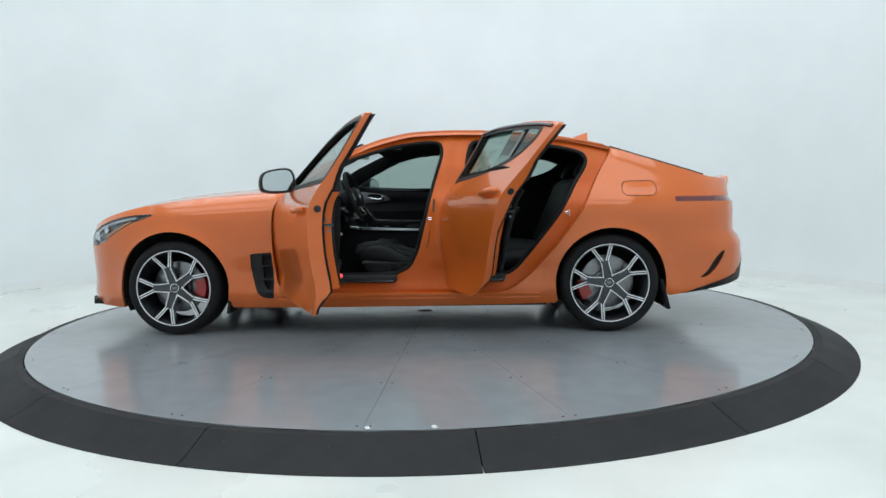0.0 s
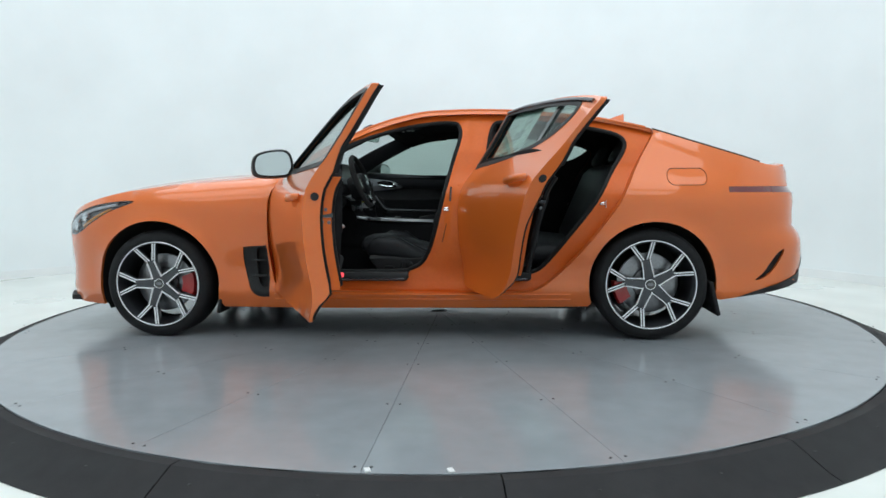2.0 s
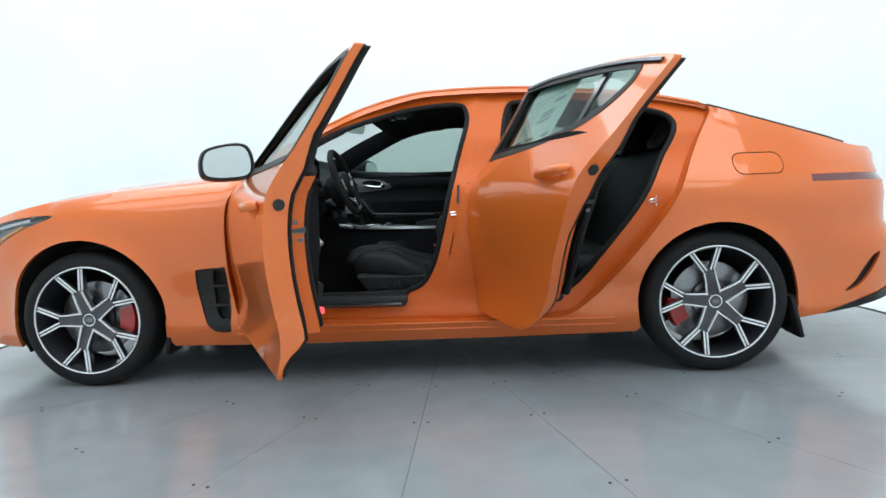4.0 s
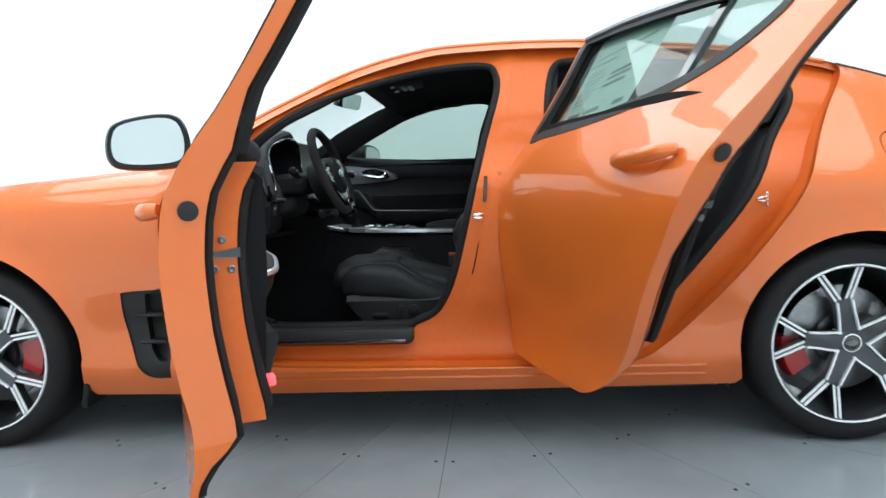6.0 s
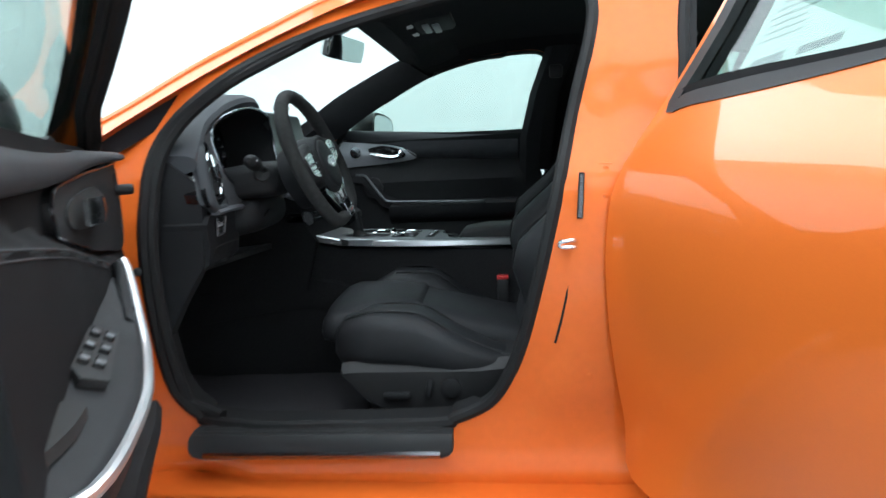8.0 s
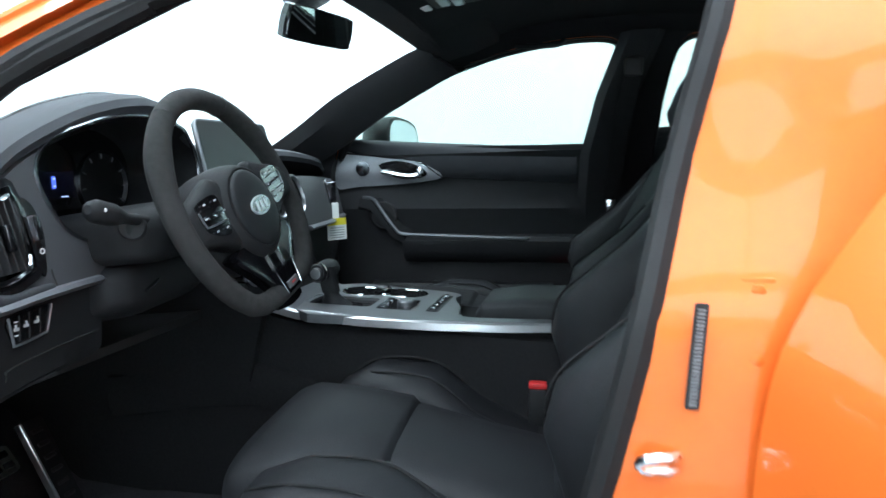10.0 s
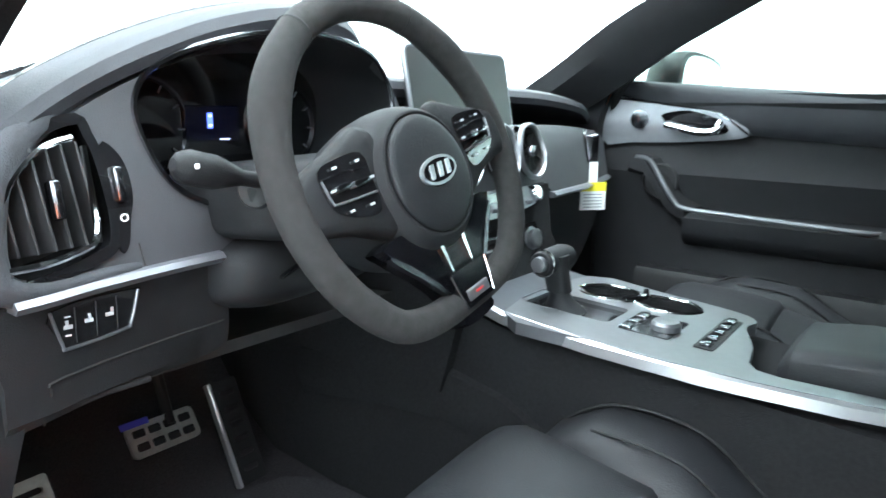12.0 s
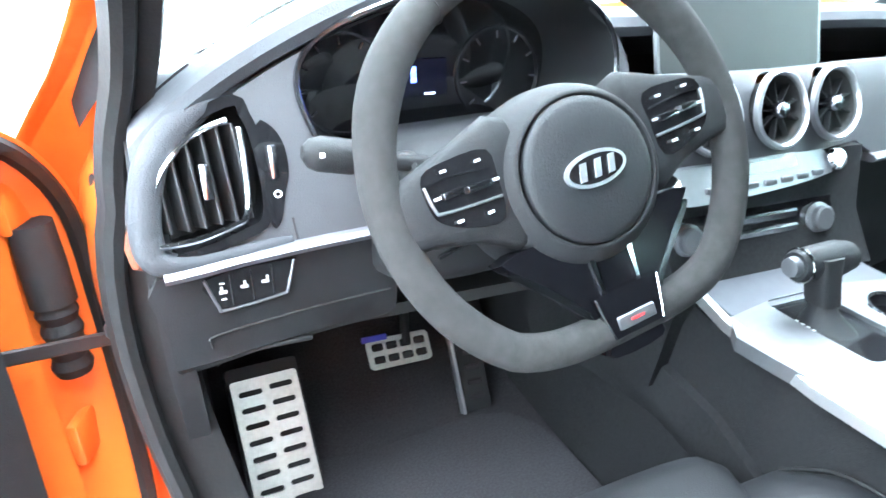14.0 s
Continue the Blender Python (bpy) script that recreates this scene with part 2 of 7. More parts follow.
def fill2d(poly, holes=(), step=0.05):
    """Triangles that fill a flat outline with holes. Returns points, faces and the loops of the rims."""
    from mathutils.geometry import delaunay_2d_cdt
    loops = [resample(p, step) for p in (poly, *holes)]
    pts, edges, ids = [], [], []
    for lp in loops:
        k = len(pts)
        pts += lp
        edges += [(k + i, k + (i + 1) % len(lp)) for i in range(len(lp))]
        ids.append(list(range(k, k + len(lp))))
    rim = np.array(pts)
    lo, hi = rim.min(0), rim.max(0)
    gx, gy = np.meshgrid(np.arange(lo[0] + step / 2, hi[0], step), np.arange(lo[1] + step / 2, hi[1], step))
    g = np.c_[gx.ravel(), gy.ravel()]
    if len(g):
        ok = inside(poly, g)
        for h in holes:
            ok &= ~inside(h, g)
        g = g[ok]
        if len(g):
            near = np.array([np.min(np.hypot(*(rim - q).T)) for q in g])
            g = g[near > 0.45 * step]
    allp = [Vector(p) for p in pts] + [Vector(p) for p in g]
    v, e, f, ov, oe, of = delaunay_2d_cdt(allp, edges, [], 0, 1e-6)
    v = np.array([tuple(p) for p in v])
    f = [tuple(t) for t in f]
    cen = np.array([v[list(t)].mean(0) for t in f])
    ok = inside(poly, cen)
    for h in holes:
        ok &= ~inside(h, cen)
    f = [t for t, o in zip(f, ok) if o]
    back = {}
    for j, src in enumerate(ov):
        for s in src:
            back[s] = j
    return v, f, [[back[i] for i in lp] for lp in ids]


def shell(poly, holes, fmap, depth=0.02, step=0.05, inner=True):
    """A skin over a flat outline. fmap(p, d) gives the place at depth d behind the skin."""
    v, f, loops = fill2d(poly, holes, step)
    a = [fmap(p, 0.0) for p in v]
    b = [fmap(p, depth) for p in v]
    n = len(v)
    g = Geo()
    p0, p1, p2 = (Vector(a[i]) for i in f[0])
    nor = (p1 - p0).cross(p2 - p0)
    outw = p0 - Vector(b[f[0][0]])
    if nor.dot(outw) < 0:
        f = [tuple(reversed(t)) for t in f]
    faces = list(f)
    if depth:
        if inner:
            faces += [tuple(n + i for i in reversed(t)) for t in f]
        dirs = {}
        for t in f:
            for i in range(3):
                dirs[(t[i], t[(i + 1) % 3])] = 1
        for lp in loops:
            for i in range(len(lp)):
                p, q = lp[i], lp[(i + 1) % len(lp)]
                faces.append((q, p, p + n, q + n) if (p, q) in dirs else (p, q, q + n, p + n))
    g.add(a + b, faces)
    return g


def rbox(sx, sy, sz, r=0.01, seg=2, m=None):
    bm = bmesh.new()
    bmesh.ops.create_cube(bm, size=1)
    bmesh.ops.scale(bm, vec=(sx, sy, sz), verts=bm.verts)
    if r > 0:
        bmesh.ops.bevel(bm, geom=bm.edges[:], offset=min(r, 0.49 * min(sx, sy, sz)), segments=seg, affect="EDGES", profile=0.5)
    if m is not None:
        bm.transform(m)
    bm.verts.index_update()
    g = Geo()
    g.add([tuple(v.co) for v in bm.verts], [tuple(v.index for v in f.verts) for f in bm.faces])
    bm.free()
    return g


def loft(rings, closed=True, caps=True):
    """Quads between rings that have the same number of points."""
    g = Geo()
    n = len(rings[0])
    v = [p for r in rings for p in r]
    f = []
    for i in range(len(rings) - 1):
        for j in range(n if closed else n - 1):
            a, b = i * n + j, i * n + (j + 1) % n
            f.append((a, b, b + n, a + n))
    if caps and closed:
        f.append(tuple(reversed(range(n))))
        f.append(tuple(range((len(rings) - 1) * n, len(rings) * n)))
    g.add(v, f)
    return g


def tube(path, r=0.01, n=10, closed=False, flat=1.0, up=(0, 0, 1), radii=None):
    """A round bar along a path; flat squeezes it along up."""
    p = [Vector(q) for q in path]
    m = len(p)
    rings = []
    for i in range(m):
        t = (p[(i + 1) % m] - p[i - 1]) if closed else (p[min(i + 1, m - 1)] - p[max(i - 1, 0)])
        t.normalize()
        s = t.cross(Vector(up))
        if s.length < 1e-4:
            s = t.cross(Vector((1, 0, 0)))
        s.normalize()
        u = s.cross(t)
        rr = radii[i] if radii else r
        rings.append([tuple(p[i] + s * math.cos(a) * rr + u * math.sin(a) * rr * flat) for a in (2 * math.pi * k / n for k in range(n))])
    if closed:
        rings.append(rings[0])
    g = loft(rings, True, not closed)
    return g


def lathe(profile, n=32, m=None, closed=False):
    """Turns (radius, height) rows round the z axis."""
    rings = [[(r * math.cos(a), r * math.sin(a), h) for a in (2 * math.pi * k / n for k in range(n))] for r, h in profile]
    g = loft(rings, True, False)
    if not closed:
        g.f.append(tuple(reversed(range(n))))
        g.f.append(tuple(range((len(rings) - 1) * n, len(rings) * n)))
    if m is not None:
        g.moved(m)
    return g


def frame_of(at, normal, up=(0, 0, 1)):
    """A pose whose z axis is the normal and whose y axis is near up."""
    z = Vector(normal).normalized()
    x = Vector(up).cross(z).normalized()
    y = z.cross(x)
    m = Matrix((x, y, z)).transposed().to_4x4()
    m.translation = Vector(at)
    return m


def plate(poly, depth, m, holes=(), step=0.05, bevel=0.0):
    """A flat plate of that outline (local x, y), its face at local z = 0, its back at -depth."""
    return shell(poly, holes, lambda p, d: tuple(m @ Vector((p[0], p[1], -d))), depth, step)


def rounded(w, h, r, n=5, cx=0.0, cy=0.0):
    out = []
    for sx, sy, a0 in ((1, 1, 0), (-1, 1, 90), (-1, -1, 180), (1, -1, 270)):
        for k in range(n + 1):
            a = radians(a0 + 90 * k / n)
            out.append((cx + sx * (w / 2 - r) + r * math.cos(a), cy + sy * (h / 2 - r) + r * math.sin(a)))
    return out


def oval(w, h, n=28, cx=0.0, cy=0.0):
    return [(cx + w / 2 * math.cos(2 * math.pi * k / n), cy + h / 2 * math.sin(2 * math.pi * k / n)) for k in range(n)]

# ---- the room ----
ROOM_X0, ROOM_X1, ROOM_Y0, ROOM_Y1, FLOOR_Z, CEIL_Z = -5.2, 4.5, -7.0, 3.5, -0.085, 4.5


def room_outline(grow=0.0, r=2.9, n=18):
    cx, cy = (ROOM_X0 + ROOM_X1) / 2, (ROOM_Y0 + ROOM_Y1) / 2
    return rounded(ROOM_X1 - ROOM_X0 + 2 * grow, ROOM_Y1 - ROOM_Y0 + 2 * grow, r + grow, n, cx, cy)


inn, out = room_outline(), room_outline(0.2)
wl = loft([[(x, y, FLOOR_Z - 0.1) for x, y in inn], [(x, y, CEIL_Z + 0.1) for x, y in inn]], True, False)
wl.f = [tuple(reversed(f)) for f in wl.f]
wo = loft([[(x, y, FLOOR_Z - 0.1) for x, y in out], [(x, y, CEIL_Z + 0.1) for x, y in out]], True, False)
wl.add(wo.v, wo.f)
n_in = len(inn)
wl.f += [(i, (i + 1) % n_in, 2 * n_in + (i + 1) % n_in, 2 * n_in + i) for i in range(n_in)]
wl.f += [(n_in + (i + 1) % n_in, n_in + i, 3 * n_in + i, 3 * n_in + (i + 1) % n_in) for i in range(n_in)]
tagged(wl.make("wall_curved", WALLM, sharp=60), "smooth white curved studio wall", "wall", kind="structure")
fl = shell(room_outline(0.1), [], lambda p, d: (p[0], p[1], FLOOR_Z - d), 0.1, 0.8)
tagged(fl.make("floor", FLOORM), "glossy white painted studio floor", "floor", kind="structure")
ce = shell(room_outline(0.1), [], lambda p, d: (p[0], p[1], CEIL_Z + d), 0.1, 0.8)
tagged(ce.make("ceiling", CEILM), "plain white studio ceiling", "ceiling", kind="structure")
bo, bi = room_outline(-0.001), room_outline(-0.016)
bb = shell(bo, [bi], lambda p, d: (p[0], p[1], FLOOR_Z + 0.09 - d), 0.09, 0.5)
tagged(bb.make("baseboard", CEILM), "low white baseboard along the curved wall", "baseboard", kind="structure")

# ---- the turntable ----
TC, TR, RO = (0.171, -0.026), 2.703, 2.940
table = thing("turntable", "grey painted steel car turntable, flat on the floor", "turntable")


def ring_pt(r, a, z):
    return (TC[0] + r * math.cos(a), TC[1] + r * math.sin(a), z)


core = lathe([(TR - 0.005, FLOOR_Z), (TR - 0.005, -0.006)], 96, pose(TC[0], TC[1], 0))
core.make("deck_base", UNDER, table)
SEAMS = [-180.8 + 18 * k for k in range(20)]
for k, a0 in enumerate(SEAMS):
    a1 = SEAMS[(k + 1) % len(SEAMS)] + (360 if k == len(SEAMS) - 1 else 0)
    g0 = 0.0008
    rings = []
    for r in (0.06, 0.4, 0.8, 1.2, 1.7, 2.2, TR - 0.002, TR):
        e = g0 / r
        aa = [radians(a0) + e + (radians(a1 - a0) - 2 * e) * i / 8 for i in range(9)]
        dz = -0.002 if r == TR else 0.0
        rings.append([ring_pt(r, a, dz) for a in aa] + [ring_pt(r, a, -0.008) for a in reversed(aa)])
    dp = loft(rings, True, True)
    dp.f = [tuple(reversed(f)) for f in dp.f]
    dp.make("deck_plate", DECK, table)
screw = lathe([(0.0055, 0.0), (0.0055, 0.0014), (0.0035, 0.002)], 10)
for a in SEAMS:
    for r in (0.5, 1.0, 1.44, 2.05, 2.66):
        for s in (-0.027, 0.027):
            c, d = math.cos(radians(a)), math.sin(radians(a))
            b = ob_from("screw", screw.v, screw.f, BLACK, table)
            b.matrix_basis = Matrix.Translation((TC[0] + r * c - s * d, TC[1] + r * d + s * c, 0))
for mx, my in ((0.153, -2.712), (0.416, -2.700)):
    rbox(0.020, 0.030, 0.006, 0.002, 1, pose(mx, my, 0.002, 0, 0, 20)).make("edge_marker", WHITEPL, table, "small white marker on the rim")
ramp = thing("turntable_ramp", "black rubber ramp ring of segments round the turntable", "ramp")
for k in range(16):
    a0, a1 = radians(-81.5 + k * 22.5), radians(-81.5 + (k + 1) * 22.5)
    prof = [(TR + 0.006, -0.004), (TR + 0.05, -0.003), (RO - 0.05, FLOOR_Z + 0.018), (RO, FLOOR_Z + 0.004), (RO, FLOOR_Z), (TR + 0.006, FLOOR_Z)]
    rings = [[ring_pt(r, a0 + 0.0009 + (a1 - a0 - 0.0018) * i / 10, z) for r, z in prof] for i in range(11)]
    loft(rings, True, True).make("ramp_segment", RAMP, ramp, sharp=20)
for k in range(42):
    a = radians(10 + k * 360 / 42)
    for rr, zz in ((TR + 0.12, -0.022), ):
        b = ob_from("screw", screw.v, screw.f, BLACK, ramp)
        b.matrix_basis = Matrix.Translation(ring_pt(rr, a, zz)) @ pose(0, 0, 0, 0, 0, 0)

# ---- the car body: its curves ----
car = thing("car", "orange four-door fastback car with two doors open on the turntable", "car")
WHEEL_X, HUB_Z = 1.4525, 0.322
ARCHES = ((-1.4525, 0.381), (1.464, 0.362))

profile_y = curve([(0.12, 0.80), (0.17, 0.855), (0.22, 0.888), (0.29, 0.905), (0.325, 0.893), (0.40, 0.890), (0.50, 0.905), (0.62, 0.920), (0.72, 0.924), (0.80, 0.918),
                   (0.86, 0.905), (0.90, 0.884), (0.95, 0.850), (1.0, 0.812), (1.1, 0.748), (1.2, 0.690), (1.3, 0.635), (1.4, 0.575), (1.5, 0.50)])
plan_w = curve([(-2.25, 0.34), (-2.225, 0.52), (-2.165, 0.68), (-2.07, 0.81), (-1.93, 0.91), (-1.75, 0.972), (-1.4, 1.0), (1.5, 1.0), (1.75, 0.972), (1.9, 0.945), (2.1, 0.895), (2.22, 0.85), (2.30, 0.79), (2.36, 0.70), (2.41, 0.56), (2.44, 0.42), (2.46, 0.27)])
side_top = curve([(-2.25, 0.62), (-2.205, 0.678), (-2.12, 0.737), (-1.98, 0.797), (-1.8, 0.846), (-1.6, 0.884), (-1.3, 0.917), (-1.0, 0.940), (-0.78, 0.962), (-0.62, 1.03), (-0.45, 1.13), (-0.33, 1.19), (-0.18, 1.26),
                  (-0.02, 1.312), (0.18, 1.348), (0.42, 1.355), (0.62, 1.35), (0.9, 1.325), (1.14, 1.298), (1.42, 1.240), (1.72, 1.145), (2.0, 1.055), (2.2, 1.0), (2.34, 0.994), (2.42, 1.006), (2.46, 1.016)])
crown = curve([(-2.25, 0.02), (-2.0, 0.050), (-1.5, 0.058), (-0.9, 0.055), (-0.2, 0.05), (0.3, 0.042), (1.0, 0.038), (1.6, 0.022), (2.2, 0.014), (2.46, 0.012)])


# how far the tail reaches back at each height: bumper, lamp shelf, deck lip
tail_shift = curve([(0.20, -0.005), (0.30, 0.010), (0.43, 0.027), (0.56, 0.016), (0.60, 0.002), (0.645, -0.030), (0.72, -0.034), (0.80, -0.030), (0.835, -0.036), (0.868, -0.058), (0.90, -0.062), (0.95, -0.050), (1.0, -0.048), (1.1, -0.04)])


def side_y(x, z, doors=True):
    """Half the body's width at that place along and up the car."""
    back = float(tail_shift(z)) * max(0.0, min(1.0, (x - 1.95) / 0.25)) if x > 1.95 else 0.0
    y = profile_y(z) * plan_w(min(x - back, 2.46))
    top = side_top(x)
    edge = 0.055 if x < -0.75 else (0.018 if x < 1.5 else 0.03)
    y -= edge * math.exp(-max(top - z, 0) / 0.045)
    for wx, ar in ARCHES:
        r = math.hypot(x - wx, z - HUB_Z)
        if z > 0.2:
            y += 0.022 * math.exp(-((r - ar - 0.006) / 0.026) ** 2) * min(1, (z - 0.2) / 0.15)
    if x > 0.9:
        y += 0.022 * math.exp(-((z - 0.80) / 0.10) ** 2) * math.exp(-((x - 1.6) / 0.5) ** 2)
    if x < -0.9:
        y += 0.010 * math.exp(-((z - 0.80) / 0.06) ** 2) * math.exp(-((x + 1.4) / 0.4) ** 2)
    if x > 1.9 and 0.3 < z < 0.62:
        y += 0.02 * min(1, (x - 1.9) / 0.3) * min(1, (0.62 - z) / 0.06)
    return y


def side(p, d):
    """Left side of the body at (x, z), d metres below the skin."""
    x, z = p
    return (x, -(side_y(x, z) - d), z)


def top_z(x, y):
    """Height of the hood, roof and deck."""
    e = side_y(x, side_top(x))
    t = min(1.0, abs(y) / max(e, 1e-3))
    return side_top(x) + crown(x) * (1 - t ** 2.4)


def arc_pts(cx, a0, a1, r, n=26):
    return [(cx + r * math.cos(radians(a0 + (a1 - a0) * k / n)), HUB_Z + r * math.sin(radians(a0 + (a1 - a0) * k / n)) * 1.0) for k in range(n + 1)]


upper = [(x, float(side_top(x))) for x in np.linspace(2.46, -2.25, 110)]
OUTLINE = [(-2.25, 0.205), (-2.1, 0.19), (-1.84, 0.185)] + arc_pts(ARCHES[0][0], 187, -15, ARCHES[0][1]) + [(-1.06, 0.18), (-0.5, 0.172), (0.4, 0.178), (1.102, 0.190)]
OUTLINE += arc_pts(ARCHES[1][0], 198, -12, ARCHES[1][1]) + [(1.85, 0.228), (2.1, 0.258), (2.28, 0.29), (2.38, 0.315), (2.44, 0.40), (2.46, 0.50), (2.46, 0.60), (2.42, 0.64), (2.405, 0.70), (2.40, 0.88), (2.415, 0.93), (2.455, 0.965)] + upper

FRONT_DOOR = smooth([(-0.735, 0.34), (-0.70, 0.295), (-0.6, 0.288), (-0.2, 0.280), (0.28, 0.270), (0.358, 0.272), (0.372, 0.34), (0.374, 0.6), (0.383, 0.86), (0.405, 1.0), (0.445, 1.18), (0.468, 1.295), (0.462, 1.318),
                     (0.40, 1.322), (0.2, 1.316), (0.05, 1.292), (-0.12, 1.243), (-0.28, 1.176), (-0.42, 1.105), (-0.55, 1.028), (-0.635, 0.972), (-0.70, 0.92), (-0.745, 0.84), (-0.757, 0.72), (-0.757, 0.55), (-0.748, 0.42)], 4, True)
REAR_DOOR = smooth([(0.384, 0.37), (0.395, 0.325), (0.45, 0.308), (0.74, 0.280), (0.83, 0.280), (0.92, 0.325), (1.02, 0.44), (1.14, 0.62), (1.26, 0.79), (1.345, 0.95), (1.42, 1.08), (1.475, 1.165), (1.49, 1.205), (1.455, 1.225),
                    (1.30, 1.256), (1.1, 1.284), (0.9, 1.30), (0.7, 1.315), (0.55, 1.32), (0.492, 1.318), (0.480, 1.295), (0.460, 1.18), (0.420, 1.0), (0.398, 0.86), (0.388, 0.6)], 4, True)
FRONT_HOLE = smooth([(-0.50, 0.40), (-0.44, 0.385), (0.0, 0.388), (0.058, 0.40), (0.127, 0.434), (0.168, 0.495), (0.198, 0.57), (0.233, 0.70), (0.278, 0.88), (0.318, 1.03), (0.358, 1.17), (0.358, 1.24),
                     (0.32, 1.275), (0.18, 1.273), (-0.01, 1.242), (-0.25, 1.168), (-0.40, 1.092), (-0.50, 1.015), (-0.545, 0.93), (-0.56, 0.80), (-0.558, 0.6), (-0.545, 0.46)], 4, True)
REAR_HOLE = smooth([(0.51, 0.44), (0.54, 0.385), (0.66, 0.372), (0.76, 0.378), (0.85, 0.42), (1.0, 0.60), (1.145, 0.79), (1.25, 0.97), (1.325, 1.09), (1.33, 1.155), (1.26, 1.20), (1.05, 1.245), (0.8, 1.272), (0.62, 1.278), (0.565, 1.26), (0.538, 1.18), (0.52, 1.02), (0.505, 0.75)], 4, True)
# the closed side shows a slimmer centre pillar
PASS_REAR_HOLE = [(x - 0.055 * max(0.0, min(1.0, (0.66 - x) / 0.10)), z) for x, z in REAR_HOLE]
# the outline round both doors
DOORS = smooth([(-0.74, 0.338), (-0.705, 0.288), (-0.6, 0.281), (0.0, 0.270), (0.36, 0.264), (0.70, 0.272), (0.795, 0.286), (0.888, 0.339), (1.007, 0.45), (1.147, 0.615), (1.268, 0.787), (1.352, 0.947), (1.427, 1.077), (1.482, 1.162), (1.499, 1.208), (1.458, 1.233),
                (1.30, 1.263), (1.1, 1.291), (0.9, 1.307), (0.55, 1.327), (0.2, 1.323), (0.05, 1.299), (-0.122, 1.25), (-0.283, 1.183), (-0.424, 1.112), (-0.555, 1.035), (-0.64, 0.979), (-0.706, 0.926), (-0.752, 0.843), (-0.764, 0.72), (-0.764, 0.55), (-0.755, 0.42)], 4, True)
FUEL = rounded(0.228, 0.100, 0.04, 5, 1.652, 0.934)
HEADLIGHT = smooth([(-2.155, 0.640), (-2.07, 0.610), (-1.975, 0.632), (-1.88, 0.684), (-1.74, 0.755), (-1.575, 0.816), (-1.72, 0.815), (-1.90, 0.783), (-2.05, 0.725)], 5, True)
TAIL = [(1.88, 0.844), (2.15, 0.842), (2.33, 0.838), (2.375, 0.840), (2.375, 0.872), (2.33, 0.874), (2.15, 0.876), (1.88, 0.876)]
GILL = smooth([(2.06, 0.34), (2.11, 0.385), (2.18, 0.49), (2.225, 0.51), (2.18, 0.415), (2.12, 0.355)], 4, True)
VENT = smooth([(-0.918, 0.532), (-0.905, 0.546), (-0.80, 0.552), (-0.776, 0.548), (-0.770, 0.45), (-0.770, 0.262), (-0.785, 0.246), (-0.825, 0.245), (-0.862, 0.262), (-0.892, 0.312), (-0.912, 0.40), (-0.920, 0.46)], 3, True)
VENT_MOUTH = smooth([(-0.838, 0.528), (-0.82, 0.538), (-0.79, 0.538), (-0.782, 0.53), (-0.782, 0.32), (-0.79, 0.305), (-0.813, 0.306), (-0.836, 0.345), (-0.843, 0.43)], 3, True)

pillar_fold = curve([(0.3, 0.16), (0.42, 0.236), (0.50, 0.270), (0.58, 0.291), (0.75, 0.306), (0.90, 0.318), (1.05, 0.338), (1.20, 0.376), (1.35, 0.40)])

for flip in (False, True):
    sk = shell(OUTLINE, [DOORS, FUEL, HEADLIGHT, TAIL, GILL, VENT], side, 0.022, 0.045)
    sk.make("side_panel", PAINT, car, flip=flip)
    # door recess: a step inwards, then the inner frame with the two openings
    jd = 0.075

    def jamb(p, d):
        x, z = p
        lower = max(0.0, min(1.0, (z - 0.95) / 0.15))
        fore = max(0.0, min(1.0, (x + 0.75) / 0.17)) * max(0.0, min(1.0, (-0.38 - x) / 0.12)) * max(0.0, min(1.0, (0.95 - z) / 0.08))
        slim = 0.028 * lower * max(0.0, min(1.0, (0.02 - x) / 0.2))
        fold = float(pillar_fold(z))
        out = 0.010 * math.exp(-((x - fold) / 0.020) ** 2) + 0.014 * max(0.0, min(1.0, (x - fold) / 0.03)) * max(0.0, min(1.0, (0.46 - x) / 0.08))
        return (x, -(side_y(x, z) + out * max(0.0, min(1.0, (z - 0.36) / 0.10)) - (jd + 0.012 * (1 - lower) - 0.028 * lower - slim) - 0.036 * fore - d), z)
    rear_hole = PASS_REAR_HOLE if flip else REAR_HOLE
    jm = shell(DOORS, [FRONT_HOLE, rear_hole], jamb, 0.022, 0.022)
    lp = resample(DOORS, 0.045)
    n = len(lp)
    jm.add([side(p, 0.004) for p in lp] + [jamb(p, 0.0) for p in lp], [((i + 1) % n, i, n + i, n + (i + 1) % n) for i in range(n)])
    jm.make("door_frame", JAMB, car, flip=flip)
    for hole in (FRONT_HOLE, rear_hole):
        path = [jamb(p, 0.006) for p in hole]
        tube(path, 0.0135, 8, True, up=(0, 1, 0)).make("door_seal", SEAL, car, "dark rubber seal round the door opening", flip=flip)
    # small panels let into the side
    shell(rounded(0.220, 0.092, 0.037, 5, 1.652, 0.934), [], side, 0.02, 0.04).make("fuel_flap", PAINT, car, flip=flip)
    shell(rounded(0.233, 0.105, 0.04, 5, 1.652, 0.934), [], lambda p, d: side(p, 0.02 + d), 0.004, 0.06).make("flap_seat", BLACK, car, flip=flip)
    tl = shell(TAIL, [], lambda p, d: side(p, 0.001 + d), 0.03, 0.04)
    tl.make("side_marker_lamp", REDLENS, car, "dark red tail lamp strip", flip=flip)
    shell(GILL, [], lambda p, d: side(p, 0.02 + d), 0.02, 0.03).make("bumper_gill", BLACK, car, flip=flip)

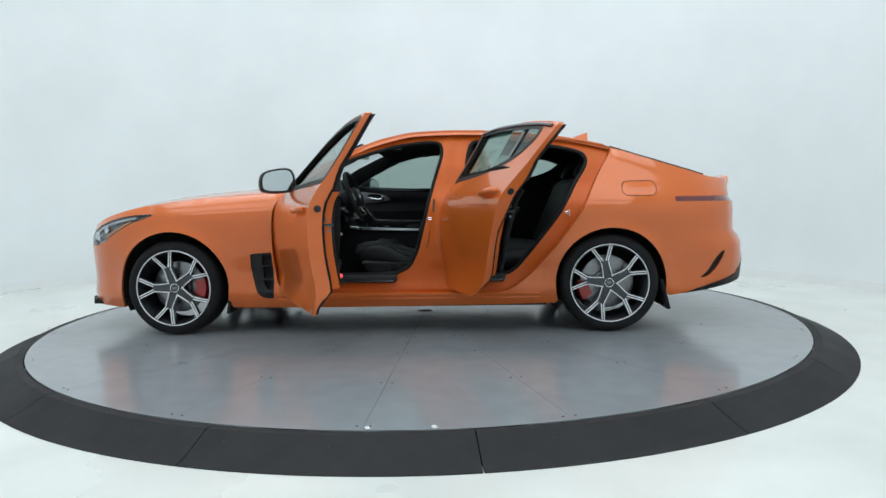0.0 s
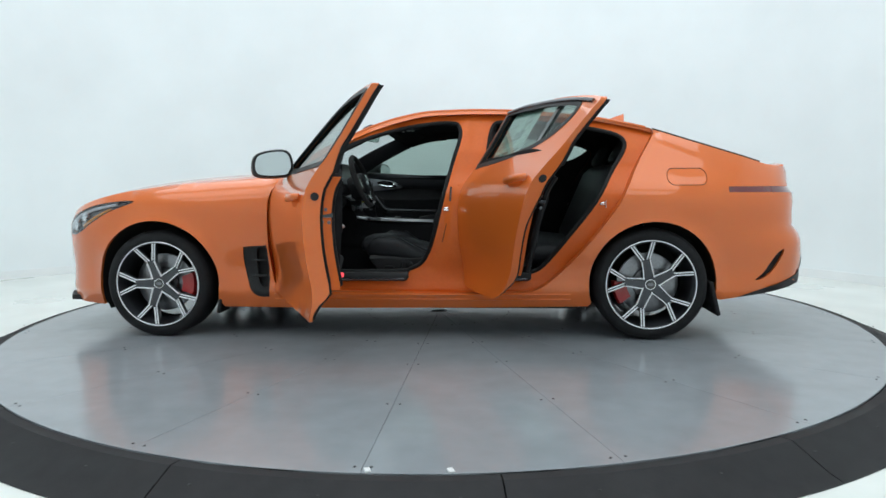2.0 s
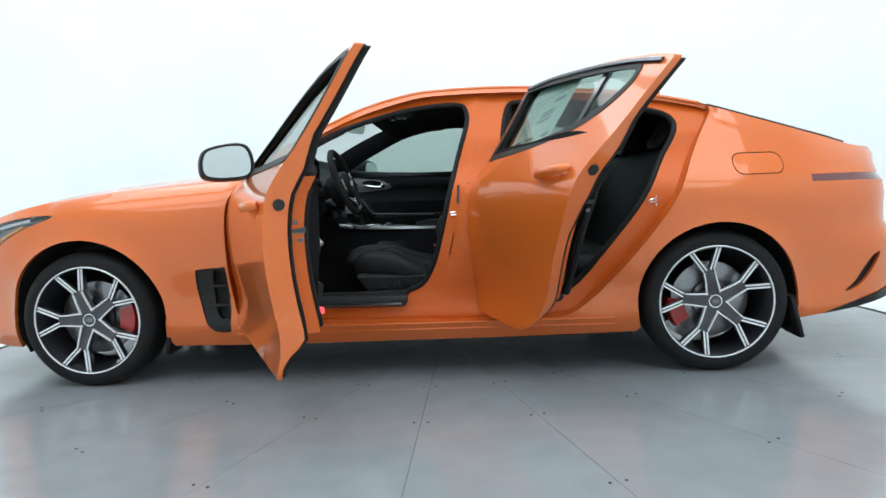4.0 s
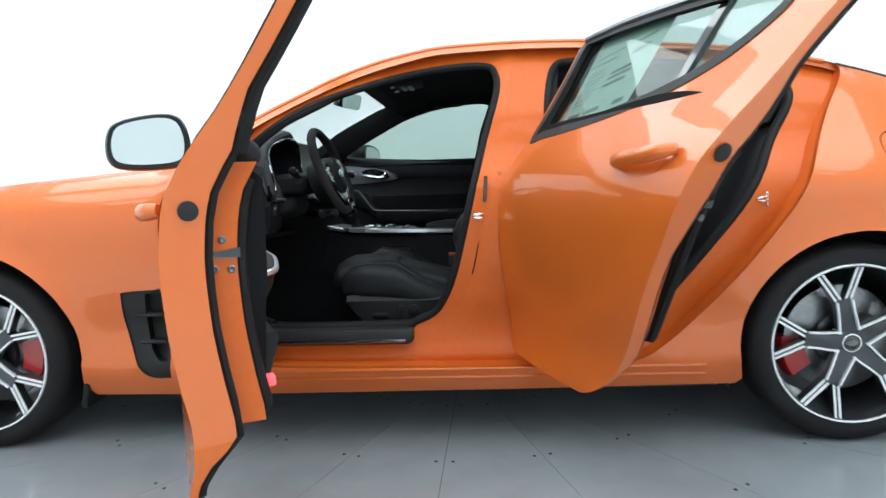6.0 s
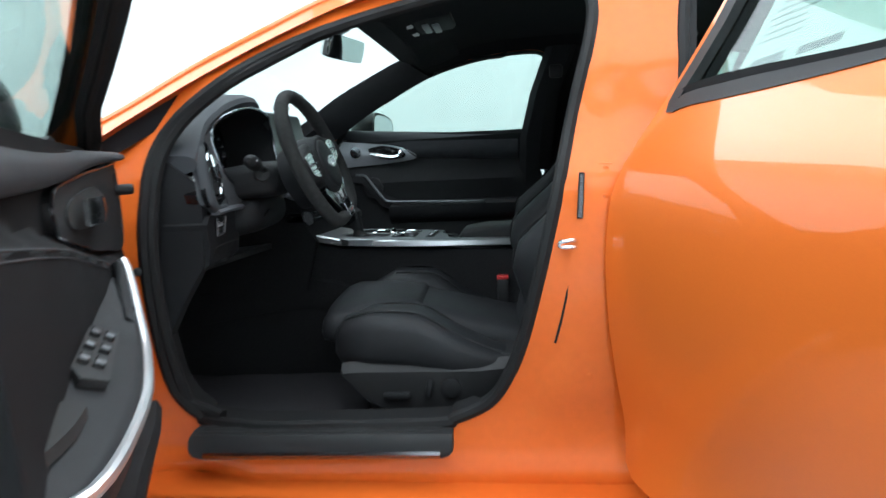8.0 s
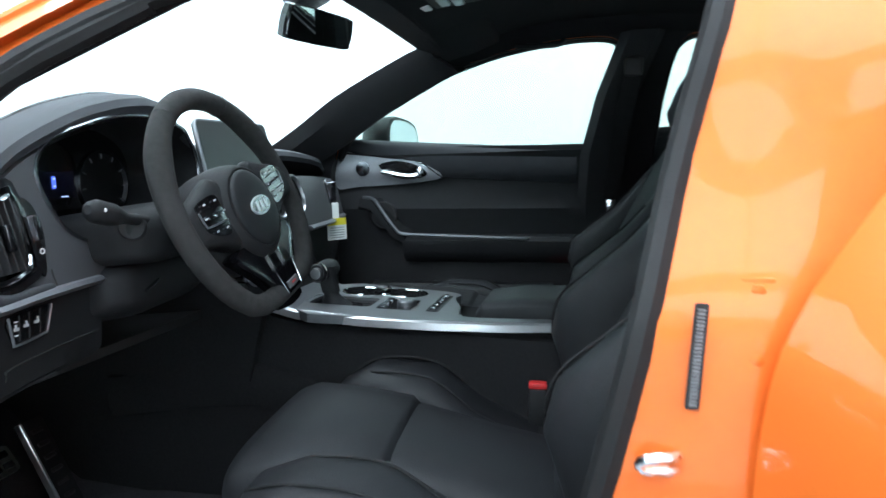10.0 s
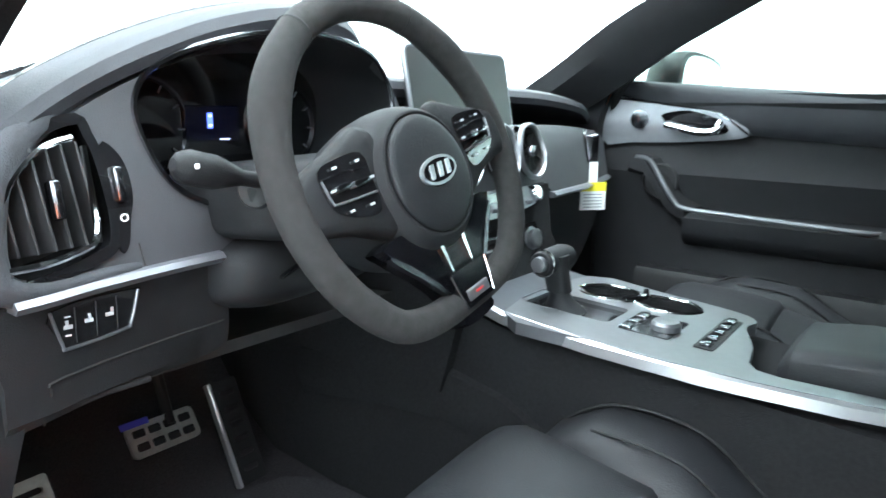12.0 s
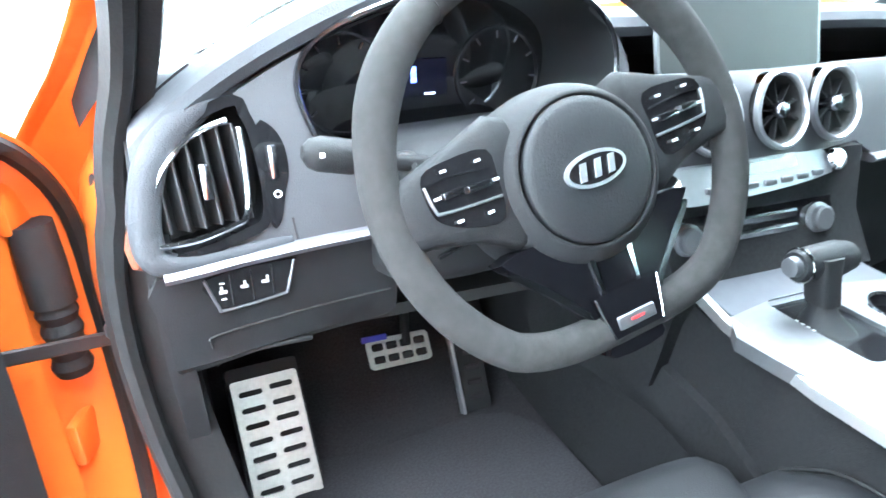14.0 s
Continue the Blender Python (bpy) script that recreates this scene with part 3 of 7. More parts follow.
# wheel arch liners, floor pan and underside
for flip in (False, True):
    for wx in (-WHEEL_X, WHEEL_X):
        pts = arc_pts(wx, 205, -25, 0.392, 24)
        rings = [[(x, -min(0.892, side_y(x, max(z, 0.2)) - 0.024), z) for x, z in pts], [(x, -0.55, z) for x, z in pts]]
        g = loft(rings, False, False)
        k = len(pts)
        g.add([(x, -0.55, z) for x, z in pts] + [(wx, -0.55, 0.17)], [(i, i + 1, k) for i in range(k - 1)])
        g.make("wheel_arch_liner", UNDER, car, flip=flip)
pan = shell([(-2.1, -0.55), (-1.9, -0.72), (-1.86, -0.54), (-1.06, -0.54), (-1.05, -0.84), (1.05, -0.84), (1.06, -0.54), (1.86, -0.54), (1.86, 0.54), (1.06, 0.54), (1.05, 0.84), (-1.05, 0.84), (-1.06, 0.54), (-1.86, 0.54), (-1.9, 0.72), (-2.1, 0.55)],
            [], lambda p, d: (p[0], p[1], 0.172 + d), 0.05, 0.3)
pan.make("underbody", UNDER, car)
# mud guards behind the wheels
for flip in (False, True):
    for x0, z0 in ((-1.075, 0.30), (1.815, 0.30)):
        g = rbox(0.022, 0.16, 0.20, 0.006, 2, pose(x0, -0.815, z0 - 0.06, 0, 10 if x0 < 0 else -14, 0))
        g.make("mud_guard", RUBBER, car, flip=flip)
# sills: two pressed ribs under the doors
for flip in (False, True):
    for z in (0.262, 0.232):
        path = [(x, -(side_y(x, z) + 0.0005), z) for x in np.linspace(-0.74, 1.0, 24)]
        tube(path, 0.006, 8, up=(0, 0, 1)).make("sill_rib", PAINT, car, flip=flip)


def top_patch(xs, y_of, name, material, label="", off=0.0, n=22, thick=0.02, zf=None):
    """A patch of the upper surface between -y and +y along the car."""
    zf = zf or top_z
    v, f = [], []
    for dz in (0, thick):
        for x in xs:
            e = y_of(x)
            for j in range(n + 1):
                y = e * (2 * j / n - 1)
                v.append((x, y, zf(x, y) + off - dz))
    m = n + 1
    k = len(xs)
    for i in range(k - 1):
        for j in range(n):
            a = i * m + j
            f.append((a, a + m, a + m + 1, a + 1))
            f.append((k * m + a, k * m + a + 1, k * m + a + m + 1, k * m + a + m))
    ringv = [j for j in range(m)] + [i * m + n for i in range(1, k)] + [(k - 1) * m + n - j for j in range(1, m)] + [i * m for i in range(k - 2, 0, -1)]
    for a, b in zip(ringv, ringv[1:] + ringv[:1]):
        f.append((a, b, b + k * m, a + k * m))
    return ob_from(name, v, f, material, car, label)


def edge_y(x):
    return side_y(x, side_top(x)) - 0.002


top_patch(list(np.linspace(-2.248, -0.80, 40)), edge_y, "hood", PAINT)
top_patch(list(np.linspace(-0.16, 1.50, 34)), edge_y, "roof", PAINT)
top_patch(list(np.linspace(2.12, 2.458, 12)), edge_y, "tailgate_lip", PAINT)
top_patch(list(np.linspace(1.505, 2.115, 16)), lambda x: edge_y(x) - 0.02, "rear_window", GLOSS, "dark tinted rear window", off=-0.006)
for flip in (False, True):
    tube([(x, -(edge_y(x) - 0.008), side_top(x) + 0.004) for x in np.linspace(1.50, 2.12, 20)], 0.006, 8).make("rear_window_trim", BLACK, car, flip=flip)
    tube([(x, -(edge_y(x) + 0.0), side_top(x) + 0.0) for x in np.linspace(-0.80, 1.46, 60)], 0.008, 8).make("windshield_trim", PAINT, car, flip=flip)


def ws_point(u, t):
    """Windshield: u from the base to the header, t from the left to the right edge."""
    xe = -0.80 + (0.80 - 0.17) * u
    ye = edge_y(xe) - 0.012
    y = ye * t
    bow = 1 - t * t
    x = xe - bow * (0.13 * (1 - u) + 0.045 * u)
    z = float(side_top(xe)) + bow * (0.012 * (1 - u) + 0.045 * u) + 0.06 * math.sin(math.pi * u) * bow * 0.5
    return (x, y, z)


g = Geo()
NU, NT = 14, 20
vv = [ws_point(i / NU, 2 * j / NT - 1) for i in range(NU + 1) for j in range(NT + 1)]
g.add(vv, [(i * (NT + 1) + j, (i + 1) * (NT + 1) + j, (i + 1) * (NT + 1) + j + 1, i * (NT + 1) + j + 1) for i in range(NU) for j in range(NT)])
w = g.make("windshield", WINDSHIELD, car, "clear laminated windshield glass")
w.visible_shadow = False
# header of the roof above the windshield
g = Geo()
hd = [ws_point(1.0, 2 * j / NT - 1) for j in range(NT + 1)] + [(-0.158, (edge_y(-0.158)) * (2 * j / NT - 1), top_z(-0.158, edge_y(-0.158) * (2 * j / NT - 1))) for j in range(NT + 1)]
g.add(hd, [(j, NT + 1 + j, NT + 2 + j, j + 1) for j in range(NT)])
g.make("roof_header", PAINT, car)
# cowl between hood and windshield
g = Geo()
cw = [(-0.80, edge_y(-0.80) * (2 * j / NT - 1), top_z(-0.80, edge_y(-0.8) * (2 * j / NT - 1)) - 0.012) for j in range(NT + 1)] + [tuple(np.array(ws_point(0.02, 2 * j / NT - 1)) - (0.0, 0, 0.02)) for j in range(NT + 1)]
g.add(cw, [(j, NT + 1 + j, NT + 2 + j, j + 1) for j in range(NT)])
g.make("cowl", BLACK, car)
# nose and tail faces that close the body
for x, name in ((-2.248, "front_fascia"), (2.458, "rear_fascia")):
    zs = np.linspace(0.205 if x < 0 else 0.40, float(side_top(x)), 25)
    v = []
    for z in zs:
        xx = x if x < 0 else float(np.interp(z, (0.40, 0.50, 0.60, 0.64, 0.70, 0.88, 0.93, 0.965), (2.44, 2.46, 2.458, 2.42, 2.41, 2.40, 2.412, 2.45)))
        e = side_y(xx, z)
        v += [(xx + (-0.03 if x < 0 else 0.05 * float(np.interp(z, (0.40, 0.55, 0.64), (0.6, 1.0, 0.0)))) * (1 - (2 * j / 10 - 1) ** 2), e * (2 * j / 10 - 1), z) for j in range(11)]
    f = [(i * 11 + j, i * 11 + j + 1, (i + 1) * 11 + j + 1, (i + 1) * 11 + j) for i in range(24) for j in range(10)]
    ob_from(name, v, f, PAINT, car)
for flip in (False, True):
    band = [(1.95, 0.240), (2.1, 0.258), (2.28, 0.29), (2.38, 0.315), (2.44, 0.40), (2.46, 0.50), (2.455, 0.56), (2.41, 0.44), (2.33, 0.36), (2.2, 0.315), (2.05, 0.272)]
    shell(band, [], lambda p, d: side(p, -0.004 + d), 0.02, 0.04).make("bumper_edge_trim", BLACK, car, flip=flip)
g = shell([(1.88, -0.60), (2.12, -0.58), (2.2, -0.4), (2.22, -0.3), (2.22, 0.3), (2.2, 0.4), (2.12, 0.58), (1.88, 0.60)], [], lambda p, d: (p[0], p[1], 0.25 + 0.20 * (p[0] - 1.86) + d), 0.05, 0.15)
g.make("rear_diffuser", BLACK, car)
g = shell([(-1.88, -0.74), (-2.12, -0.72), (-2.22, -0.55), (-2.27, 0), (-2.22, 0.55), (-2.12, 0.72), (-1.88, 0.74)], [], lambda p, d: (p[0], p[1], 0.195 + d), 0.03, 0.15)
g.make("front_lip", BLACK, car)
# roof fin antenna
fin = [[(1.30 + 0.16 * t, s * w * (1 - t * 0.2), 1.285 + h * 0.8) for s, w, h in ((-1, 0.03, 0.02), (-0.6, 0.02, 0.045 + 0.035 * t), (0, 0.0, 0.05 + 0.068 * t), (0.6, 0.02, 0.045 + 0.035 * t), (1, 0.03, 0.02))] for t in (0, 0.3, 0.7, 1.0)]
loft(fin, True, True).make("antenna_fin", PAINT, car)


# ---- hinges and check straps of the open side, seen in the door gaps ----
def hinge(name, x, y, z, lean=0):
    g = rbox(0.075, 0.016, 0.062, 0.006, 2, pose(x, y, z, 0, 0, -20))
    k = lathe([(0.011, -0.034), (0.0125, -0.03), (0.0125, 0.03), (0.011, 0.034)], 14, pose(x - 0.036, y - 0.016, z))
    g.add(k.v, k.f)
    b = lathe([(0.011, 0), (0.011, 0.006), (0.007, 0.008)], 6, frame_of((x + 0.014, y - 0.012, z + 0.008), (0.3, -1, 0)))
    g.add(b.v, b.f)
    return g.make(name, JAMB, car)


for z in (0.86, 0.545):
    hinge("door_hinge", -0.675, -0.875, z)
for x, z, w2, h2 in ((0.358, 0.892, 0.030, 0.022), (0.354, 0.842, 0.026, 0.020), (0.322, 0.500, 0.046, 0.036)):
    rbox(w2, 0.012, h2, 0.004, 2, pose(x, -(side_y(x, z) - 0.083), z)).make("hinge_plate", JAMB, car)
    lathe([(0.006, 0), (0.006, 0.004), (0.004, 0.005)], 6, frame_of((x, -(side_y(x, z) - 0.077), z), (0, -1, 0))).make("hinge_bolt", JAMB, car)
# paper code label and a pressed groove on the centre pillar
LABEL_AT = frame_of((0.309, -0.8385, 0.846), (0.10, -1, 0.05)) @ pose(0, 0, 0.004, 0, 0, -4)
lab = plate(rounded(0.011, 0.084, 0.002, 2), 0.0012, LABEL_AT, step=0.05).make("pillar_label", BLACK, car, "black strip label with a silver code")
for k in range(26):
    rbox(0.0060, 0.0014 + 0.0006 * ((k * 7) % 3 == 0), 0.0006, 0, 1, LABEL_AT @ pose(0, -0.038 + 0.003 * k, 0.0005)).make("code_bar", SATIN, lab)
# dark film strip below the striker
tube([(x, -(side_y(x, z) - 0.0835), z) for x, z in ((0.290, 0.705), (0.281, 0.66), (0.270, 0.61), (0.258, 0.565))], 0.0016, 6, flat=1.6).make("pillar_film", TRIM, car)
strap = rbox(0.17, 0.006, 0.018, 0.002, 1, pose(-0.60, -0.868, 0.705, 0, -14, -62)).make("check_strap", BLACK, car, "black door check strap")
lathe([(0.009, 0), (0.009, 0.010), (0.006, 0.012)], 12, frame_of((-0.575, -0.80, 0.725), (0.3, -1, 0))).make("strap_pin", BLACK, strap)
bel = [(0.020 + 0.004 * (i % 2), -0.012 * i) for i in range(9)]
lathe([(0.024, 0.10), (0.026, 0.05), (0.026, 0.0)] + bel, 16, pose(-0.658, -0.866, 0.738)).make("wiring_bellows", RUBBER, car, "black rubber wiring bellows")

# ---- doors ----


def inset(poly, d):
    """The outline moved inwards by d."""
    p = [np.array(q) for q in poly]
    n = len(p)
    a = sum(p[i][0] * p[(i + 1) % n][1] - p[(i + 1) % n][0] * p[i][1] for i in range(n))
    s = 1 if a > 0 else -1
    out = []
    for i in range(n):
        t = p[(i + 1) % n] - p[i - 1]
        t /= max(np.linalg.norm(t), 1e-9)
        out.append(tuple(p[i] + d * s * np.array((-t[1], t[0]))))
    return out


FRONT_WINDOW = smooth([(-0.60, 0.962), (-0.52, 0.964), (-0.2, 0.966), (0.2, 0.972), (0.375, 0.978), (0.385, 1.03), (0.42, 1.18), (0.436, 1.265), (0.425, 1.29), (0.36, 1.296), (0.2, 1.291), (0.05, 1.268), (-0.12, 1.22), (-0.28, 1.153), (-0.42, 1.083), (-0.53, 1.02), (-0.59, 0.985)], 4, True)
REAR_WINDOW = smooth([(0.452, 1.005), (0.50, 1.005), (0.7, 1.012), (0.9, 1.027), (1.08, 1.052), (1.22, 1.095), (1.31, 1.150), (1.335, 1.185), (1.325, 1.212), (1.22, 1.236), (1.1, 1.254), (0.9, 1.276), (0.7, 1.291), (0.56, 1.296), (0.513, 1.292), (0.498, 1.25), (0.478, 1.13)], 4, True)


def door_t(z):
    """Thickness of a door's outer shell at that height."""
    k = max(0.0, min(1.0, (z - 0.93) / 0.10))
    low = max(0.0, min(1.0, (z - 0.315) / 0.08))
    return (0.078 * (1 - k) + 0.032 * k) * (0.2 + 0.8 * low * low * (3 - 2 * low))


BOX_D = 0.140   # depth of the open doors' inner box behind the skin


def build_door(name, outline, window, hinge, angle, flip, label, rise=0.0):
    hx, hy = hinge
    off = Vector((hx, hy, 0))

    def rel(g):
        g.v = [tuple(Vector(p) - off) for p in g.v]
        return g

    def dmap(p, d):
        slim = 1.0 if x0 < 0 else 0.5 + 0.5 * max(0.0, min(1.0, (p[1] - 0.66) / 0.14))
        return side(p, d * door_t(p[1]) * slim)

    x0 = min(p[0] for p in outline)
    deep = BOX_D if angle else 0.100
    g = rel(shell(outline, [window], dmap, 1.0, 0.045))
    door = g.make(name, PAINT, car, label, flip=flip)
    # an open door rises a little on its leaning hinges
    door.matrix_basis = pose(hx, -hy if flip else hy, 0.6, 0, 0, angle) @ pose(0, 0, 0, 0, -rise, 0) @ pose(0, 0, -0.6)

    def sub(pname, geo, material, plabel="", **kw):
        return rel(geo).make(pname, material, door, plabel, flip=flip, **kw)

    # seal on the step, painted inner box, and the black seal round the trim
    ins = inset(outline, 0.016)
    path = [tuple(Vector(dmap(p, 1.0)) + Vector((0, 0.006, 0))) for p in ins]
    sub("edge_seal", tube(path, 0.011, 6, True, up=(0, 1, 0)), SEAL)
    box = clip(clip(clip(inset(outline, 0.046), 1, 0.40), 1, 0.915 if x0 < 0 else 0.95, False), 0, x0 + 0.10)
    fore = lambda x: 0.045 * max(0.0, min(1.0, (x0 + 0.98 - x) / 0.05))
    sub("inner_box", shell(box, [], lambda p, d: side(p, (deep - fore(p[0])) * (1 - d) + 0.03 * d), 1.0, 0.05), JAMB)
    trim_edge = clip(clip(clip(inset(outline, 0.074), 1, 0.425), 1, 0.905 if x0 < 0 else 0.935, False), 0, x0 + 0.13)
    loop = resample(trim_edge, 0.03)
    first = min(range(len(loop)), key=lambda i: loop[i][0])
    loop = [q for q in loop[first:] + loop[:first] if (q[0] > x0 + 0.75 and q[1] < 0.89) or q[1] < 0.45]
    sub("trim_seal", tube([side(p, deep + 0.006) for p in loop], 0.015, 8, up=(0, 1, 0)), SEAL)
    # glass, its dark frame and the bright strip over it
    gl = sub("window_glass", shell(inset(window, -0.004), [], lambda p, d: side(p, 0.020 + d), 0.004, 0.08), SIDEGLASS, "green-tinted door glass")
    gl.visible_shadow = False
    sub("window_surround", shell(inset(window, -0.014), [inset(window, 0.012)], lambda p, d: side(p, -0.003 + d), 0.022, 0.05), BLACK)
    sub("window_surround_inner", shell(inset(window, -0.012), [inset(window, 0.010)], lambda p, d: side(p, door_t(p[1]) - 0.006 + d), 0.012, 0.05), TRIM)
    sub("frame_trim", shell(clip(inset(outline, 0.012), 1, 0.93), [clip(inset(window, -0.004), 1, 0.94)], lambda p, d: side(p, door_t(p[1]) + 0.030 - 0.030 * d), 1.0, 0.05), TRIM)
    return door, sub, dmap


HINGE_F, HINGE_R = (-0.715, -0.865), (0.415, -0.865)
FRONT_ANGLE, REAR_ANGLE = -63.4, -65.5


def handle_outer(sub, x0, z0):
    def hp(x, z, d):
        return (x, -(side_y(x, z) + d), z)
    cup = shell(oval(0.15, 0.058, 24, x0 - 0.0, z0), [], lambda p, d: side(p, -0.0005 + d), 0.004, 0.02)
    sub("handle_cup", cup, JAMB)
    pts = [(-0.125, 0.0, 0.004), (-0.11, 0.001, 0.020), (-0.07, 0.002, 0.034), (0.0, 0.004, 0.040), (0.07, 0.006, 0.038), (0.11, 0.009, 0.028), (0.128, 0.010, 0.006)]
    path = smooth([hp(x0 + a * 0.82, z0 + b + 0.012, c * 0.85) for a, b, c in pts], 4)
    rad = [0.011 + 0.005 * math.sin(math.pi * i / (len(path) - 1)) for i in range(len(path))]
    sub("door_handle", tube(path, 0.016, 10, radii=rad, flat=1.15), PAINT)


def trim_map(p, d):
    """Inner face of the front door at (x, z), d metres into the cabin."""
    x, z = p
    swell = 0.018 * math.exp(-((z - 0.78) / 0.10) ** 2) + 0.015 * max(0, min(1, (0.70 - z) / 0.2))
    k = max(0.0, min(1.0, (z - 0.79) / 0.07))
    return (x, -(side_y(x, min(z, 0.90)) - 0.160 + 0.042 * k * k * (3 - 2 * k) - swell - d), z)


def closed_trim(sub):
    """Inner trim of the closed passenger door."""
    lower = smooth([(-0.585, 0.45), (-0.54, 0.405), (0.1, 0.415), (0.20, 0.44), (0.265, 0.55), (0.29, 0.80), (0.30, 0.90), (0.305, 0.965), (0.2, 0.982), (-0.2, 0.985), (-0.48, 0.985), (-0.55, 0.97), (-0.59, 0.90), (-0.60, 0.7), (-0.60, 0.52)], 4, True)
    panel_in = shell(lower, [], lambda p, d: trim_map(p, -d * 0.035), 1.0, 0.045)
    sub("door_trim", panel_in, TRIM, "black soft door trim panel")
    def tm(p, d):
        return trim_map((p[0] + 0.085, p[1] - 0.106), d)

    # upper pad over the belt line
    pad_k = curve([(-0.60, 0.06), (-0.52, 0.30), (-0.42, 0.62), (-0.3, 0.9), (-0.2, 1.0), (0.24, 1.0)])
    pad_z = curve([(-0.60, 0.030), (-0.45, 0.020), (-0.3, 0.008), (0.0, -0.010), (0.24, -0.026)])
    pad = [[trim_map((x, 0.99 - (0.99 - z) * k + float(pad_z(x))), d * (0.4 + 0.6 * k)) for z, d in ((0.882, -0.012), (0.888, 0.008), (0.92, 0.015), (0.955, 0.016), (0.972, 0.012), (0.985, 0.002), (0.992, -0.016), (0.994, -0.04), (0.99, -0.10), (0.90, -0.10))] for x, k in ((xx, max(0.06, float(pad_k(xx)))) for xx in np.linspace(-0.59, 0.24, 18))]
    sub("belt_pad", loft(pad, True, True), PAD, sharp=75)
    bez = smooth([(-0.55, 0.974), (-0.476, 0.966), (-0.36, 0.953), (-0.262, 0.937), (-0.187, 0.888), (-0.30, 0.868), (-0.474, 0.858), (-0.55, 0.858)], 3, True)
    cup = smooth([(-0.398, 0.928), (-0.355, 0.941), (-0.315, 0.940), (-0.262, 0.925), (-0.234, 0.900), (-0.255, 0.886), (-0.303, 0.883), (-0.36, 0.897)], 3, True)
    sub("handle_bezel", shell(bez, [cup], lambda p, d: trim_map(p, 0.022 - d), 0.022, 0.02), BEZEL, "satin silver handle bezel")
    sub("handle_recess", shell(inset(cup, -0.003), [], lambda p, d: trim_map(p, 0.017 - d), 0.003, 0.03), GLOSS)
    sub("bezel_edge", tube([trim_map(p, 0.023) for p in smooth([(-0.55, 0.974), (-0.476, 0.966), (-0.36, 0.953), (-0.262, 0.937), (-0.187, 0.888)], 4)], 0.0025, 6), CHROME)
    path = smooth([trim_map((x, z), d) for x, z, d in ((-0.385, 0.908, 0.022), (-0.35, 0.902, 0.034), (-0.30, 0.893, 0.040), (-0.262, 0.897, 0.038), (-0.252, 0.918, 0.030))], 5)
    sub("inner_handle", tube(path, 0.0075, 8, flat=1.3), CHROME)
    sub("tweeter", lathe([(0.024, 0), (0.024, 0.003), (0.020, 0.004)], 20, frame_of(trim_map((-0.45, 0.918), 0.022), (0, 1, 0))), DARKCHROME)
    # armrest with bright strip and pull
    arm = [[tm((x, z), d) for z, d in ((0.715, 0.0), (0.73, 0.030), (0.755, 0.045), (0.79, 0.046), (0.803, 0.035), (0.808, 0.0))] for x in np.linspace(-0.40, 0.185, 14)]
    sub("armrest", loft(arm, True, True), LEATHER)
    strip = smooth([trim_map((x, z), d) for x, z, d in ((-0.455, 0.822, 0.010), (-0.412, 0.818, 0.030), (-0.37, 0.77, 0.042), (-0.337, 0.724, 0.048), (-0.31, 0.708, 0.050), (-0.2, 0.703, 0.051), (-0.107, 0.699, 0.050)) + ((0.06, 0.694, 0.048), (0.098, 0.692, 0.030), (0.102, 0.692, 0.0))], 6)
    sub("armrest_strip", tube(strip, 0.0050, 8, flat=1.2), SATIN)
    pull = [[trim_map((x + 0.03 * a, z), d) for a, z, d in ((0, z0 - 0.04, 0.0), (0, z0 - 0.03, d0), (0, z0 - 0.002, d0), (1, z0 + 0.004, 0.0))] for x, z0, d0 in ((-0.47, 0.824, 0.006), (-0.425, 0.818, 0.026), (-0.385, 0.77, 0.036), (-0.352, 0.724, 0.042), (-0.31, 0.706, 0.045))]
    sub("pull_grip", loft(pull, True, True), TRIM)
    # door pocket and loudspeaker
    pk = [[trim_map((x, z), d) for z, d in ((0.425, 0.0), (0.43, 0.03), (0.53, 0.045), (0.545, 0.038), (0.545, 0.0))] for x in np.linspace(-0.42, 0.17, 12)]
    sub("door_pocket", loft(pk, True, True), BLACK)
    sub("speaker_grille", lathe([(0.046, 0), (0.046, 0.005), (0.042, 0.007), (0.040, 0.004), (0.02, 0.005)], 28, frame_of(trim_map((-0.385, 0.765), 0.004), (0, 1, 0))), BLACK)


ledge = curve([(-0.62, 0.785), (-0.45, 0.788), (-0.33, 0.805), (-0.21, 0.832), (-0.09, 0.857), (0.08, 0.880), (0.20, 0.893), (0.32, 0.905)])
bolster = curve([(-0.62, -0.722), (-0.33, -0.717), (-0.1, -0.730), (0.1, -0.730), (0.2, -0.727), (0.32, -0.720)])
bezel_y = curve([(-0.62, -0.716), (-0.52, -0.727), (-0.42, -0.738), (-0.3, -0.749), (-0.165, -0.757), (0.3, -0.760)])
strip_y = curve([(-0.36, -0.712), (-0.323, -0.700), (-0.24, -0.685), (-0.157, -0.675), (0.0, -0.668), (0.116, -0.680), (0.18, -0.692), (0.215, -0.706)])
strip_z = curve([(-0.36, 0.800), (-0.323, 0.790), (-0.24, 0.732), (-0.20, 0.713), (-0.157, 0.702), (0.0, 0.694), (0.116, 0.685), (0.215, 0.683)])


def ease(a):
    a = max(0.0, min(1.0, a))
    return a * a * (3 - 2 * a)


